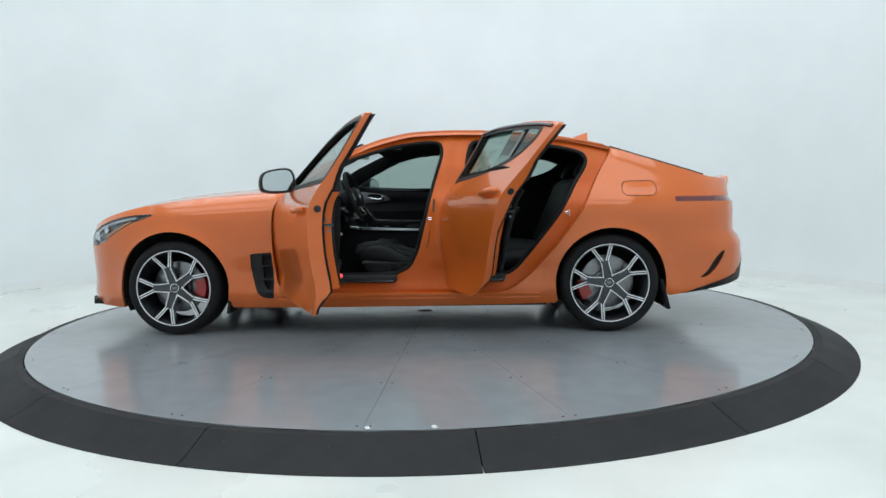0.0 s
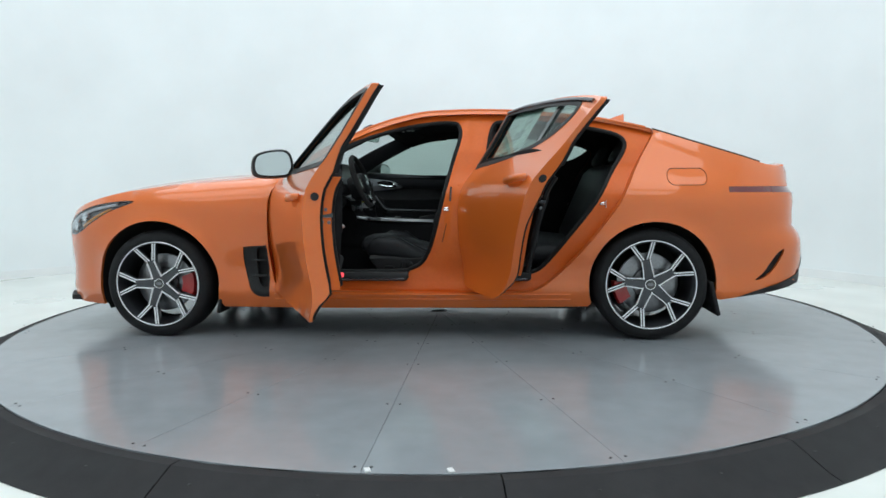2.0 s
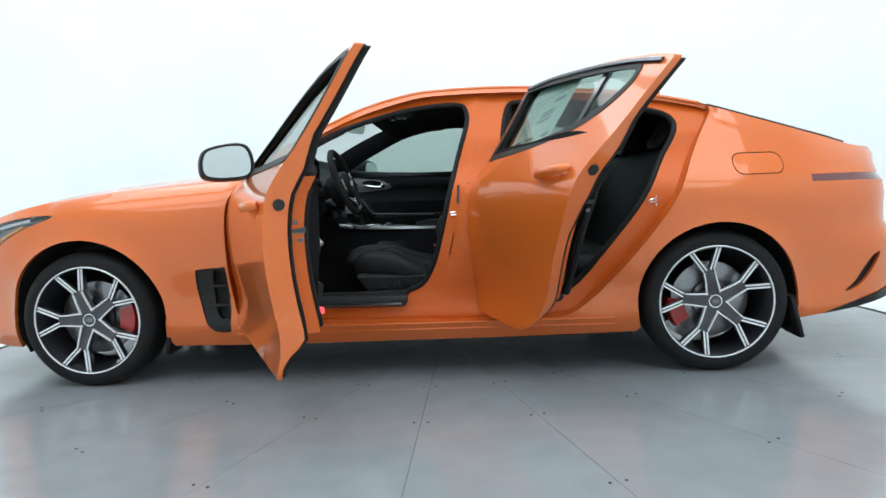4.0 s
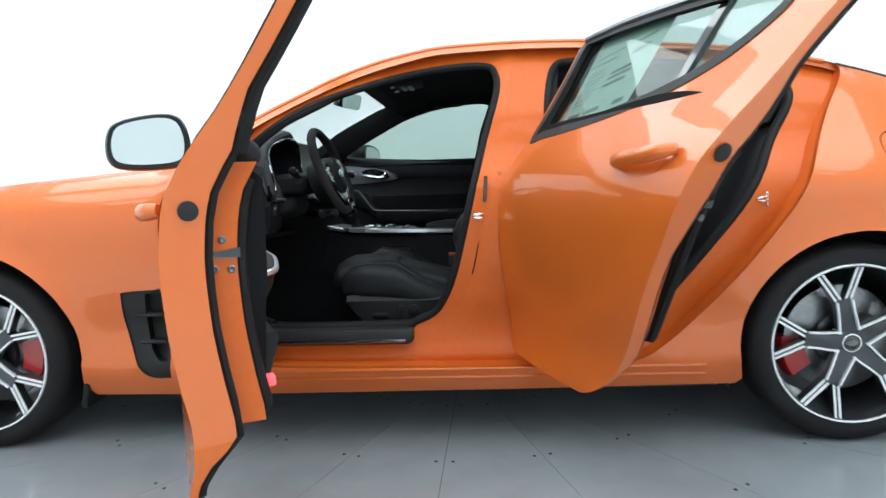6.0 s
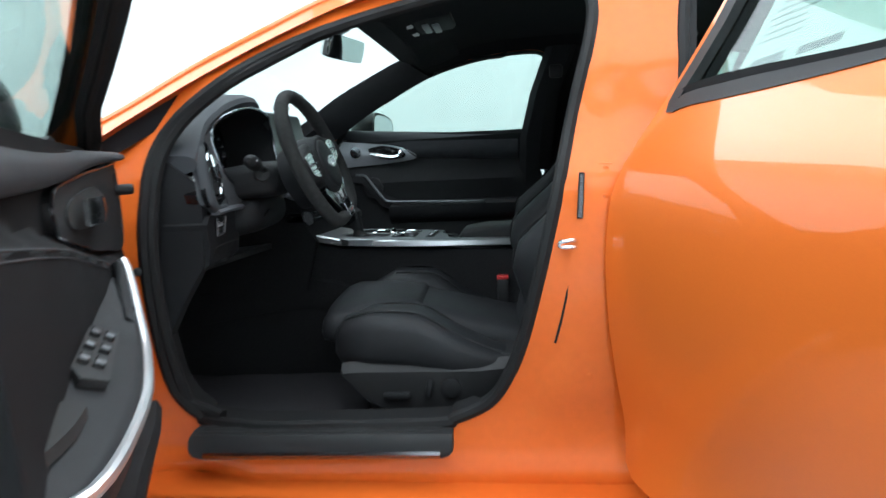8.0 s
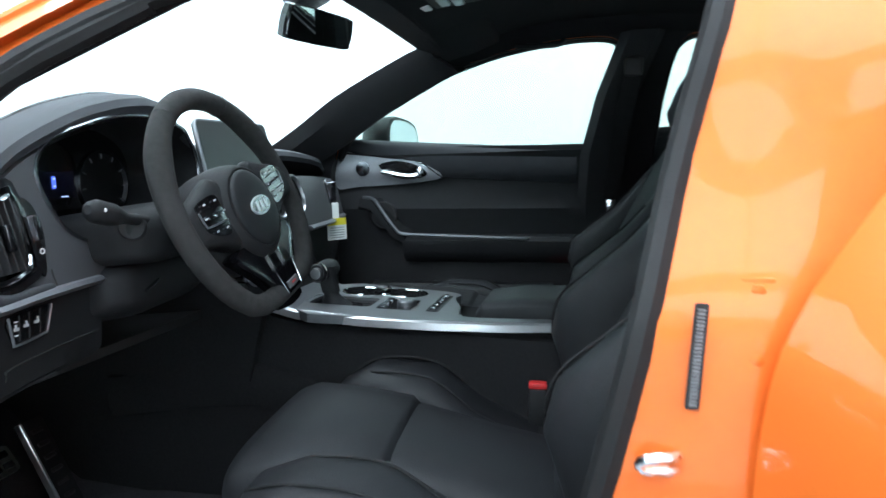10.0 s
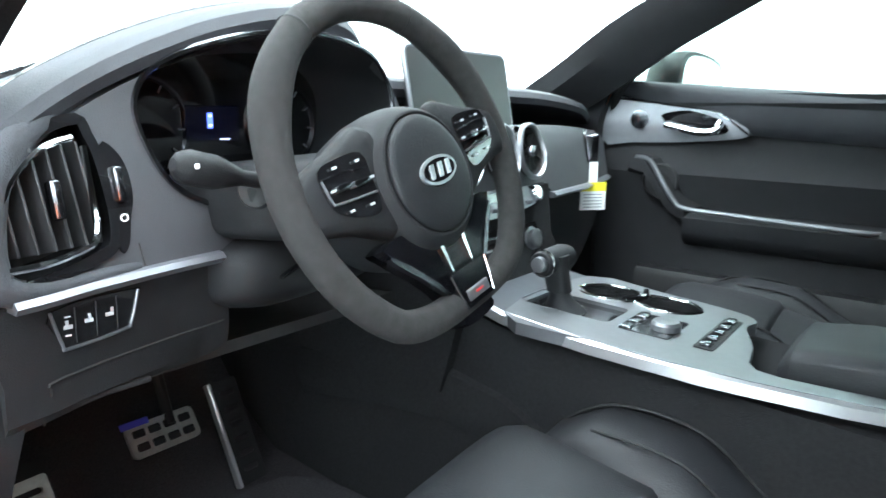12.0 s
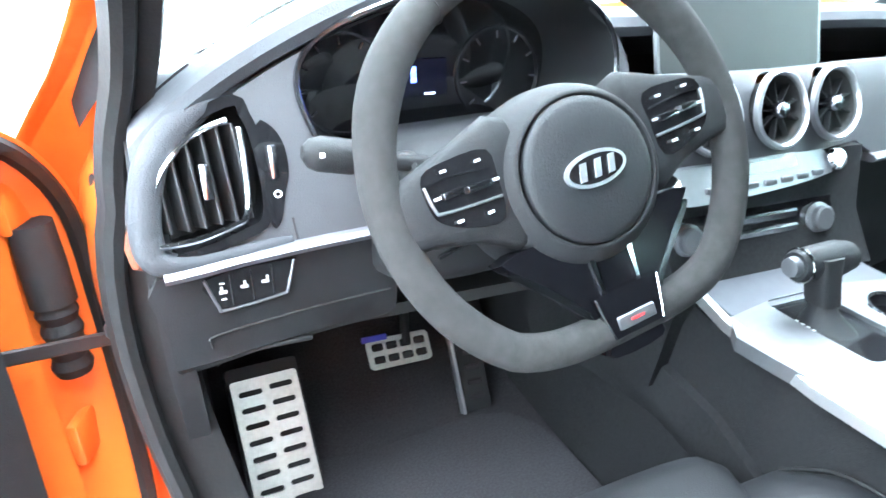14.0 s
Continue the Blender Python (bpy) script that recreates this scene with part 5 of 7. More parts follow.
# ---- lamps and vents on the body ----
for flip in (False, True):
    h = shell(HEADLIGHT, [], lambda p, d: side(p, 0.0 + d), 0.003, 0.04)
    o = h.make("headlamp_lens", LENS, car, "clear headlamp lens", flip=flip)
    o.visible_shadow = False
    shell(inset(HEADLIGHT, -0.004), [], lambda p, d: side(p, 0.05 + d), 0.03, 0.04).make("headlamp_housing", REFLECTOR, car, flip=flip)
    path = [side(p, 0.02) for p in smooth([(-2.135, 0.643), (-2.02, 0.715), (-1.88, 0.765), (-1.70, 0.798)], 5)]
    tube(path, 0.009, 8).make("running_light", CHROMESATIN, car, flip=flip)
    path = [side(p, 0.018) for p in smooth([(-1.955, 0.667), (-1.86, 0.718), (-1.74, 0.769)], 5)]
    tube(path, 0.008, 8).make("turn_signal", AMBER, car, flip=flip)
    path = [side(p, 0.012) for p in inset(HEADLIGHT, 0.004)]
    tube(path, 0.005, 6, True, up=(0, 1, 0)).make("headlamp_rim", GLOSS, car, flip=flip)
    for x, z, r in ((-2.045, 0.672, 0.034), (-1.945, 0.717, 0.028)):
        lathe([(r, 0), (r, 0.02), (r * 0.8, 0.026), (r * 0.4, 0.03)], 20, frame_of(side((x, z), 0.045), (-0.6, -0.8, 0))).make("projector_lamp", CHROME, car, flip=flip)
    vent = shell(VENT, [VENT_MOUTH], lambda p, d: side(p, 0.006 + d), 0.03, 0.03).make("fender_vent", BLACK, car, "black plastic fender vent", flip=flip)
    shell(inset(VENT_MOUTH, -0.006), [], lambda p, d: side(p, 0.040 + d), 0.004, 0.04).make("vent_back", UNDER, vent, flip=flip)
    tube([side(p, 0.004) for p in VENT], 0.0035, 6, True, up=(0, 1, 0)).make("vent_surround", BLACK, vent, flip=flip)
    for z in (0.462, 0.368):
        g = loft([[(x, -(side_y(x, z) - dd), z + dz) for dd, dz in ((0.000, 0.0), (0.002, 0.008), (0.035, 0.010), (0.035, -0.004), (0.002, -0.004))] for x in np.linspace(-0.872, -0.784, 6)], True, True)
        g.make("vent_fin", BLACK, vent, flip=flip)

# ---- cabin lining ----
CABIN = [(-0.98, 0.20), (1.05, 0.20), (1.12, 0.55), (1.5, 0.78), (1.9, 0.85), (1.9, 1.03)] + [(x, float(side_top(x)) - 0.02) for x in np.linspace(1.7, -0.72, 40)] + [(-0.98, 0.92)]
for flip in (False, True):
    rear_hole = PASS_REAR_HOLE if flip else REAR_HOLE
    shell(CABIN, [FRONT_HOLE, rear_hole], lambda p, d: jamb(p, 0.028 + d), 0.012, 0.06).make("side_lining", TRIM, car, flip=flip)
    # dark inner flange of the front and rear openings
    for hole in (FRONT_HOLE, rear_hole):
        lp = resample(hole, 0.04)
        n = len(lp)
        a = [jamb(p, 0.012) for p in inset(lp, 0.004)]
        b = [jamb(p, 0.042 if p[0] > 0.1 or p[1] > 0.95 else 0.075) for p in inset(lp, 0.006)]
        if hole is FRONT_HOLE:
            fr = [jamb(p, 0.010) for p in inset(smooth([(-0.46, 0.398), (-0.53, 0.42), (-0.545, 0.46), (-0.558, 0.6), (-0.56, 0.80), (-0.545, 0.93), (-0.50, 1.015), (-0.40, 1.092), (-0.25, 1.168)], 4), 0.0)]
            tube([(x + 0.014, y, z) for x, y, z in fr], 0.013, 8, up=(0, 1, 0)).make("pillar_seal", SEAL, car, flip=flip)
        Geo().add(a + b, [(i, (i + 1) % n, n + (i + 1) % n, n + i) for i in range(n)]).make("opening_trim", SEAL, car, flip=flip)
    # inner windshield pillar cover
    pil = []
    for u in np.linspace(0.02, 1.0, 12):
        x, y, z = ws_point(u, -0.985)
        yy = -y
        if flip:
            xi, yi, zi = ws_point(u, -0.82)
            pil.append([(xi, yi, zi - 0.010), (x, y, z - 0.012), (x + 0.03, y, z - 0.02), (x + 0.09, y + 0.010, z - 0.055), (x + 0.078, y + 0.055, z - 0.07), (xi + 0.03, yi - 0.004, zi - 0.045)])
        else:
            pil.append([(x + a, -(yy + b), z + c) for a, b, c in ((-0.005, -0.015, -0.022), (0.0, -0.011, -0.012), (0.03, 0.0, -0.02), (0.012, -0.01, -0.011), (0.010, -0.011, -0.014), (0.02, -0.016, -0.011))])
    loft(pil, True, True).make("pillar_cover", TRIM, car, flip=flip)
    # centre pillar cover with belt
    cover = [[(x + dx, -(side_y(x, z) - off), z) for dx, off in ((-0.055, 0.13 - k), (-0.03, 0.165 - k), (0.05 - 0.012 * flip, 0.165 - k), (0.085 - 0.025 * flip, 0.13 - k))] for x, z, k in (((0.29, 0.40, 0), (0.295, 0.7, 0), (0.305, 0.95, 0.0), (0.345, 1.12, 0.02), (0.405, 1.28, 0.02)) if flip else ((0.37, 0.40, 0.03), (0.40, 0.7, 0.03), (0.435, 0.95, 0.04), (0.475, 1.12, 0.06), (0.50, 1.28, 0.06)))]
    loft(cover, True, True).make("centre_pillar_cover", TRIM, car, flip=flip)
    belt = smooth([(0.385, -(side_y(0.385, 1.17) - 0.168), 1.17), (0.36, -(side_y(0.36, 1.0) - 0.178), 1.0), (0.345, -(side_y(0.345, 0.8) - 0.185), 0.80)], 6)
    if flip:
        loft([[(x - 0.024, y, z), (x + 0.024, y, z), (x + 0.024, y + 0.002, z), (x - 0.024, y + 0.002, z)] for x, y, z in belt], True, True).make("seat_belt", SEAL, car, "black woven seat belt", flip=flip)
        rbox(0.03, 0.008, 0.05, 0.003, 2, pose(0.345, belt[-1][1] + 0.006, 0.79)).make("belt_tongue", CHROME, car, flip=flip)
        rbox(0.05, 0.03, 0.05, 0.01, 2, pose(0.385, belt[0][1], 1.19)).make("belt_guide", BLACK, car, flip=flip)

# dark lining of the roof rails, from the windshield to the rear
for flip in (False, True):
    rail = []
    for x in np.linspace(-0.66, 1.5, 30):
        zt = float(side_top(x))
        yo = side_y(x, zt - 0.045) - 0.068 + 0.028 * max(0.0, min(1.0, (0.02 - x) / 0.2))
        slim = 1.0 if flip else max(0.2, min(1.0, (x + 0.42) / 0.4))
        rail.append([(x, -(yo + a * slim), zt + b) for a, b in ((0.0, -0.075), (0.006, -0.055), (0.0, -0.02), (-0.06, -0.012), (-0.10, -0.028), (-0.06, -0.052))])
    loft(rail, True, True).make("rail_lining", HEADLINER, car, flip=flip)
top_patch(list(np.linspace(-0.13, 1.75, 26)), lambda x: edge_y(x) - 0.03, "headliner", HEADLINER, off=-0.045, thick=0.012, zf=top_z)
g = Geo()
hd = [tuple(np.array(ws_point(0.97, 2 * j / NT - 1)) - (0, 0, 0.012)) for j in range(NT + 1)] + [(-0.12, 0.60 * (2 * j / NT - 1), ws_point(1.0, 0)[2] - 0.035 - 0.055 * (2 * j / NT - 1) ** 2) for j in range(NT + 1)]
g.add(hd, [(j, j + 1, NT + 2 + j, NT + 1 + j) for j in range(NT)])
g.make("header_trim", HEADLINER, car)
# rear wall of the cabin, floor carpet, toe board
shell([(-0.80, 0.24), (0.80, 0.24), (0.80, 0.96), (0.62, 1.05), (-0.62, 1.05), (-0.80, 0.96)], [], lambda p, d: (1.42 + 0.25 * (p[1] - 0.5) + d, p[0] * 0.82, p[1]), 0.02, 0.15).make("rear_bulkhead", TRIM, car)
fl = Geo()
prof = [(-1.14, 0.62), (-1.08, 0.46), (-0.98, 0.33), (-0.88, 0.262), (-0.7, 0.25), (0.2, 0.25), (0.35, 0.27), (1.3, 0.28)]
fl.add([(x, y, z) for x, z in prof for y in (-0.745, -0.4, 0.0, 0.4, 0.745)], [(i * 5 + j, (i + 1) * 5 + j, (i + 1) * 5 + j + 1, i * 5 + j + 1) for i in range(len(prof) - 1) for j in range(4)])
fl.make("floor_carpet", CARPET, car)
rbox(0.03, 1.3, 0.36, 0.005, 1, pose(-1.12, 0, 0.70)).make("bulkhead", UNDER, car)
# floor mat, a loose thing on the carpet
mat_o = smooth([(-0.84, -0.70), (-0.5, -0.715), (-0.22, -0.70), (-0.21, -0.42), (-0.24, -0.17), (-0.5, -0.15), (-0.78, -0.19), (-0.80, -0.5)], 4, True)
mg = shell(mat_o, [], lambda p, d: (p[0], p[1], 0.262 - d), 0.010, 0.1).make("floor_mat", mat("mat_carpet", (0.046, 0.044, 0.048), 0.95, var=0.25, scale=260, bump=1.0, bscale=800, spec=0.1))
tagged(mg, "black carpet floor mat on the driver footwell floor", "floor mat")
# sill plates
for flip in (False, True):
    for x0, x1 in ((-0.492, 0.052), (0.60, 0.78)):
        ends = [(x0, 0.7), (x0 + 0.006, 0.9), (x0 + 0.016, 1.0)] + [(x, 1.0) for x in np.linspace(x0 + 0.08, x1 - 0.08, 6)] + [(x1 - 0.022, 1.0), (x1 - 0.008, 0.9), (x1, 0.68)]
        rows = [[(x, -yy, 0.380 - (0.380 - z) * k) for yy, z in ((0.785, 0.384), (0.812, 0.386), (0.832, 0.382), (0.842, 0.370), (0.846, 0.348), (0.845, 0.338), (0.836, 0.332), (0.80, 0.332), (0.785, 0.36))] for x, k in ends]
        loft(rows, True, True).make("sill_plate", BLACK, car, "black plastic door sill plate", flip=flip)
        tube([(x, -0.844, 0.345) for x in np.linspace(x0 + 0.03, x1 - 0.025, 6)], 0.0045, 6, flat=1.6).make("sill_plate_strip", DARKCHROME, car, flip=flip)
        for gy, gz in ((0.800, 0.386), (0.812, 0.3865), (0.824, 0.3845)):
            tube([(x, -gy, gz) for x in np.linspace(x0 + 0.02, x1 - 0.02, 6)], 0.0018, 5).make("sill_plate_groove", UNDER, car, flip=flip)

# ---- dashboard ----
CABIN_FIT[0] = True
lip_z = curve([(-0.775, 0.885), (-0.755, 0.925), (-0.725, 0.958), (-0.68, 0.990), (-0.62, 1.022), (-0.55, 1.054), (-0.47, 1.083), (-0.40, 1.099), (-0.34, 1.104), (-0.28, 1.096), (-0.235, 1.072), (-0.205, 1.044), (-0.17, 1.032), (0.0, 1.030), (0.3, 1.028), (0.6, 1.010), (0.72, 0.985)])
lip_x = curve([(-0.775, -0.452), (-0.74, -0.440), (-0.70, -0.448), (-0.6, -0.475), (-0.5, -0.478), (-0.40, -0.470), (-0.32, -0.476), (-0.24, -0.505), (-0.2, -0.545), (0.0, -0.56), (0.4, -0.565), (0.6, -0.585), (0.72, -0.62)])
rings = []
for y in np.concatenate([np.linspace(-0.742, -0.16, 44), np.linspace(-0.13, 0.72, 26)]):
    lx, lz = float(lip_x(y)), float(lip_z(y))
    base_x = -1.03 + 0.28 * (y / 0.78) ** 2
    base_z = 0.985
    mid = (lx + base_x) / 2
    arch = lz + 0.012
    rings.append([(base_x, y, base_z), (mid - 0.1, y, base_z + (arch - base_z) * 0.45), (mid + 0.02, y, base_z + (arch - base_z) * 0.72), (lx - 0.07, y, arch + 0.002), (lx - 0.025, y, lz + 0.011), (lx - 0.006, y, lz + 0.004), (lx, y, lz - 0.008), (lx - 0.006, y, lz - 0.020), (lx - 0.03, y, lz - 0.026), (lx - 0.12, y, lz - 0.030), (base_x + 0.05, y, 0.94)])
dash = loft(rings, True, True).make("dashboard", PAD, car, "black soft-touch dashboard with hooded gauges")


def dpart(name, g, material, label="", **kw):
    return g.make(name, material, dash, label, **kw)


def dash_top(x, y):
    """Height of the dash top at that place."""
    lx, lz = float(lip_x(y)), float(lip_z(y))
    bx = -1.03 + 0.28 * (y / 0.78) ** 2
    mid = (lx + bx) / 2
    return float(np.interp(x, (bx, mid - 0.1, mid + 0.02, lx - 0.07), (0.985, 0.985 + (lz - 0.973) * 0.45, 0.985 + (lz - 0.973) * 0.72, lz + 0.014)))


# side demister outlet near the pillar
grille = [(-0.745, -0.655), (-0.70, -0.665), (-0.665, -0.645), (-0.675, -0.55), (-0.71, -0.53), (-0.75, -0.55)]
dpart("demister_outlet", shell(smooth(grille, 3, True), [], lambda p, d: (p[0], p[1], dash_top(p[0], p[1]) + 0.004 - d), 0.006, 0.03), BLACK, "black slotted demister outlet")
for k in range(9):
    y = -0.638 + 0.0125 * k
    dpart("demister_slat", tube([(x, y, dash_top(x, y) + 0.005) for x in (-0.735, -0.71, -0.68)], 0.0022, 5), TRIM)
# stitched seam along the hood
dpart("dash_seam", tube([(float(lip_x(y)) - 0.075, y, float(lip_z(y)) + 0.0145) for y in np.linspace(-0.74, -0.26, 40)], 0.0022, 5), GLOSS)
fascia_x = curve([(-0.785, -0.452), (-0.77, -0.430), (-0.74, -0.430), (-0.65, -0.452), (-0.55, -0.470), (-0.4, -0.484), (-0.25, -0.475), (-0.13, -0.452), (0.0, -0.446), (0.12, -0.456), (0.22, -0.476), (0.45, -0.505), (0.70, -0.565)])


def fx(y, z):
    hood = 0.55 * max(0.0, z - 0.985) * max(0.0, min(1.0, (y + 0.62) / 0.12, (-0.16 - y) / 0.1))
    return float(fascia_x(y)) + hood - 0.22 * (z - 0.90) - 0.9 * max(0, z - 0.955) ** 1.0 * (1 if y > -0.18 else 0.0)


def fmap(p, d):
    return (fx(p[0], p[1]) - d, p[0], p[1])


CLUSTER = smooth([(-0.580, 0.998), (-0.575, 0.950), (-0.545, 0.905), (-0.47, 0.875), (-0.39, 0.868), (-0.30, 0.875), (-0.23, 0.91), (-0.205, 0.965), (-0.21, 1.02), (-0.25, 1.056), (-0.32, 1.076), (-0.40, 1.077), (-0.48, 1.062), (-0.55, 1.034)], 4, True)
VENT_L = smooth([(-0.752, 0.850), (-0.742, 0.90), (-0.715, 0.945), (-0.68, 0.968), (-0.645, 0.978), (-0.638, 0.965), (-0.632, 0.945), (-0.628, 0.90), (-0.632, 0.868), (-0.65, 0.858), (-0.70, 0.849)], 3, True)
f_top = [(y, float(lip_z(y)) - (0.026 if y < -0.2 else 0.062)) for y in np.linspace(0.70, -0.740, 60)]
f_poly = [(-0.742, 0.845), (-0.6, 0.838), (-0.40, 0.838), (-0.2, 0.838), (-0.14, 0.862), (0.205, 0.862), (0.25, 0.838), (0.70, 0.825)] + f_top
dpart("fascia", shell(f_poly, [CLUSTER, VENT_L] + [oval(0.078, 0.088, 28, vy, 0.923) for vy in (-0.088, 0.018, 0.124)], fmap, 0.02, 0.035), FASCIA, "dark grey padded dash fascia")
# gauge cowl and face
lp = resample(CLUSTER, 0.02)
n = len(lp)
cz = 0.975
rows = []
for t in (0.0, 0.25, 0.6, 1.0):
    rows.append([(fx(y, z) * (1 - t) - 0.625 * t + 0.0, -0.395 + (y + 0.395) * (1 - 0.10 * t), cz + (z - cz) * (1 - 0.10 * t)) for y, z in lp])
dpart("gauge_cowl", loft(rows, True, False), TRIM)
dpart("gauge_bezel", tube(rows[0], 0.0035, 6, True, up=(1, 0, 0)), DARKCHROME)
dpart("gauge_face", shell([(y, z) for _, y, z in rows[-1]], [], lambda p, d: (-0.624 - d, p[0], p[1]), 0.004, 0.08), GLOSS)
for cy in (-0.50, -0.29):
    dpart("dial_ring", lathe([(0.062, 0), (0.062, 0.004), (0.0585, 0.004), (0.0585, 0)], 36, frame_of((-0.623, cy, 0.965), (1, 0, 0)), closed=True), DARKCHROME)
    for k in range(9):
        a = radians(220 - k * 32)
        dpart("dial_tick", rbox(0.0015, 0.009, 0.002, 0, 1, pose(-0.6215, cy + 0.051 * math.cos(a), 0.965 + 0.051 * math.sin(a)) @ pose(0, 0, 0, math.degrees(a), 0, 0)), DIALPRINT)
dpart("display", rbox(0.003, 0.080, 0.046, 0.001, 1, pose(-0.620, -0.405, 0.968)), mat("display_dark_blue", (0.006, 0.007, 0.022), 0.15, var=0.02))
icon = rbox(0.002, 0.008, 0.020, 0.003, 2, pose(-0.617, -0.411, 0.972))
dpart("display_icon", icon, BLUEGLOW, "small lit blue car symbol")
for z in (0.978, 0.966):
    dpart("icon_window", rbox(0.0022, 0.0055, 0.003, 0.001, 1, pose(-0.6162, -0.411, z)), ICONGLOW)
dpart("display_bar", rbox(0.002, 0.014, 0.002, 0, 1, pose(-0.617, -0.390, 0.948)), ICONGLOW)

# left air vent: housing, slats, chrome edge, side thumbwheel
lp = resample(VENT_L, 0.012)
rows = [[(fx(y, z) - t * 0.05, -0.69 + (y + 0.69) * (1 - 0.06 * t), 0.91 + (z - 0.91) * (1 - 0.06 * t)) for y, z in lp] for t in (0, 1)]
dpart("vent_housing", loft(rows, True, False), GLOSS)
dpart("vent_back", shell([(y, z) for _, y, z in rows[1]], [], lambda p, d: (fx(p[0], p[1]) - 0.048 - d, p[0], p[1]), 0.003, 0.06), UNDER)
inner = inset(VENT_L, 0.004)
dpart("vent_frame", shell(inset(VENT_L, -0.006), [inner], lambda p, d: fmap(p, d - 0.004), 0.010, 0.02), GLOSS)
chrome_line = smooth([fmap((y, z), -0.008) for y, z in ((-0.738, 0.868), (-0.728, 0.91), (-0.71, 0.936), (-0.685, 0.955), (-0.655, 0.963))], 5)
dpart("vent_chrome", tube(chrome_line, 0.003, 6), CHROME)
chrome_line = smooth([fmap((y, z), -0.007) for y, z in ((-0.737, 0.862), (-0.70, 0.862), (-0.665, 0.867), (-0.650, 0.874), (-0.646, 0.90), (-0.645, 0.955))], 5)
dpart("vent_chrome", tube(chrome_line, 0.0032, 6), CHROME)
for k in range(6):
    y = -0.725 + 0.0145 * k
    ztop = min(0.955, 0.905 + (y + 0.735) * 1.3) if k < 4 else 0.957
    dpart("vent_slat", rbox(0.032, 0.0028, ztop - 0.866, 0.001, 1, pose(fx(y, 0.9) - 0.012 - 0.02 * ((ztop + 0.866) / 2 - 0.9), y, (ztop + 0.866) / 2) @ pose(0, 0, 0, 0, -12, 18)), BLACK)
dpart("vent_knob", rbox(0.014, 0.010, 0.034, 0.003, 2, pose(fx(-0.682, 0.912) + 0.010, -0.682, 0.912, 0, -12, 0)), DARKCHROME)
dpart("thumbwheel_plate", shell(smooth([(-0.627, 0.955), (-0.612, 0.950), (-0.603, 0.93), (-0.603, 0.905), (-0.61, 0.885), (-0.617, 0.862), (-0.627, 0.858), (-0.631, 0.90)], 3, True), [], lambda p, d: fmap(p, d - 0.003), 0.006, 0.02), GLOSS)
dpart("thumbwheel", rbox(0.016, 0.009, 0.034, 0.003, 2, pose(fx(-0.617, 0.918) + 0.002, -0.617, 0.918, 0, -12, 0)), DARKCHROME)
dpart("thumbwheel_mark", lathe([(0.004, 0), (0.004, 0.001), (0.0026, 0.001), (0.0026, 0)], 12, frame_of(fmap((-0.617, 0.888), -0.004), (1, 0, 0)), closed=True), WHITEPL)
dpart("fascia_joint", tube([fmap((-0.6055 + 0.002 * t, 0.862 - 0.022 * t), -0.001) for t in (0, 0.5, 1.0)], 0.0012, 5), BLACK)

# padded roll that closes the dash round the left vent
roll = smooth([(fx(y, z) + a, y, z) for y, z, a in ((-0.60, 0.995, -0.03), (-0.655, 0.985, -0.014), (-0.695, 0.965, -0.008), (-0.724, 0.935, -0.004), (-0.738, 0.895, -0.002), (-0.741, 0.862, -0.002), (-0.732, 0.845, -0.002), (-0.70, 0.838, -0.004), (-0.61, 0.838, -0.006))], 5)
rr = [0.006 + 0.009 * min(1, i / 8) - 0.007 * max(0, (i - 26) / (len(roll) - 27)) for i in range(len(roll))]
dpart("vent_roll", tube(roll, 0.02, 12, radii=rr, up=(1, 0, 0)), PAD)

# silver strip under the fascia
for y0, y1 in ((-0.732, -0.512), (0.24, 0.68)):
    strip = [[(fx(y, 0.838) + a, y, 0.834 + 0.0 * y + b) for a, b in ((-0.01, 0.006), (0.008, 0.004), (0.013, -0.001), (0.008, -0.007), (-0.01, -0.007))] for y in np.linspace(y0, y1, 14)]
    dpart("trim_strip", loft(strip, True, True), STRIP, "satin silver dash trim strip")

# lower panel with switch bank


def kx(y, z):
    return float(fascia_x(y)) + 0.004 - 0.10 * (0.83 - z) - 1.2 * max(0, 0.722 - z)


def kmap(p, d):
    return (kx(p[0], p[1]) - d, p[0], p[1])


def bmap(p, d):
    """The switch bank, a little smaller than drawn, on the knee panel."""
    return kmap((-0.6545 + (p[0] + 0.666) * 0.88, 0.7985 + (p[1] - 0.7895) * 0.80), d)


knee = smooth([(-0.740, 0.826), (-0.6, 0.826), (-0.51, 0.826), (-0.497, 0.80), (-0.492, 0.75), (-0.498, 0.716), (-0.52, 0.708), (-0.6, 0.706), (-0.72, 0.704), (-0.738, 0.71), (-0.740, 0.76)], 3, True)
dpart("knee_panel", shell(knee, [], kmap, 0.10, 0.035), TRIM, "dark plastic panel below the dash")
bank = smooth([(-0.716, 0.813), (-0.62, 0.813), (-0.616, 0.808), (-0.626, 0.773), (-0.634, 0.767), (-0.698, 0.766), (-0.705, 0.772)], 3, True)
dpart("switch_bank", shell(bank, [], lambda p, d: bmap(p, d - 0.003), 0.005, 0.03), GLOSS)
edge = smooth([bmap((y, z), -0.004) for y, z in ((-0.717, 0.813), (-0.706, 0.772), (-0.698, 0.765), (-0.634, 0.766), (-0.625, 0.773), (-0.615, 0.812))], 4)
dpart("switch_bank_edge", tube(edge, 0.0016, 6), SATIN)
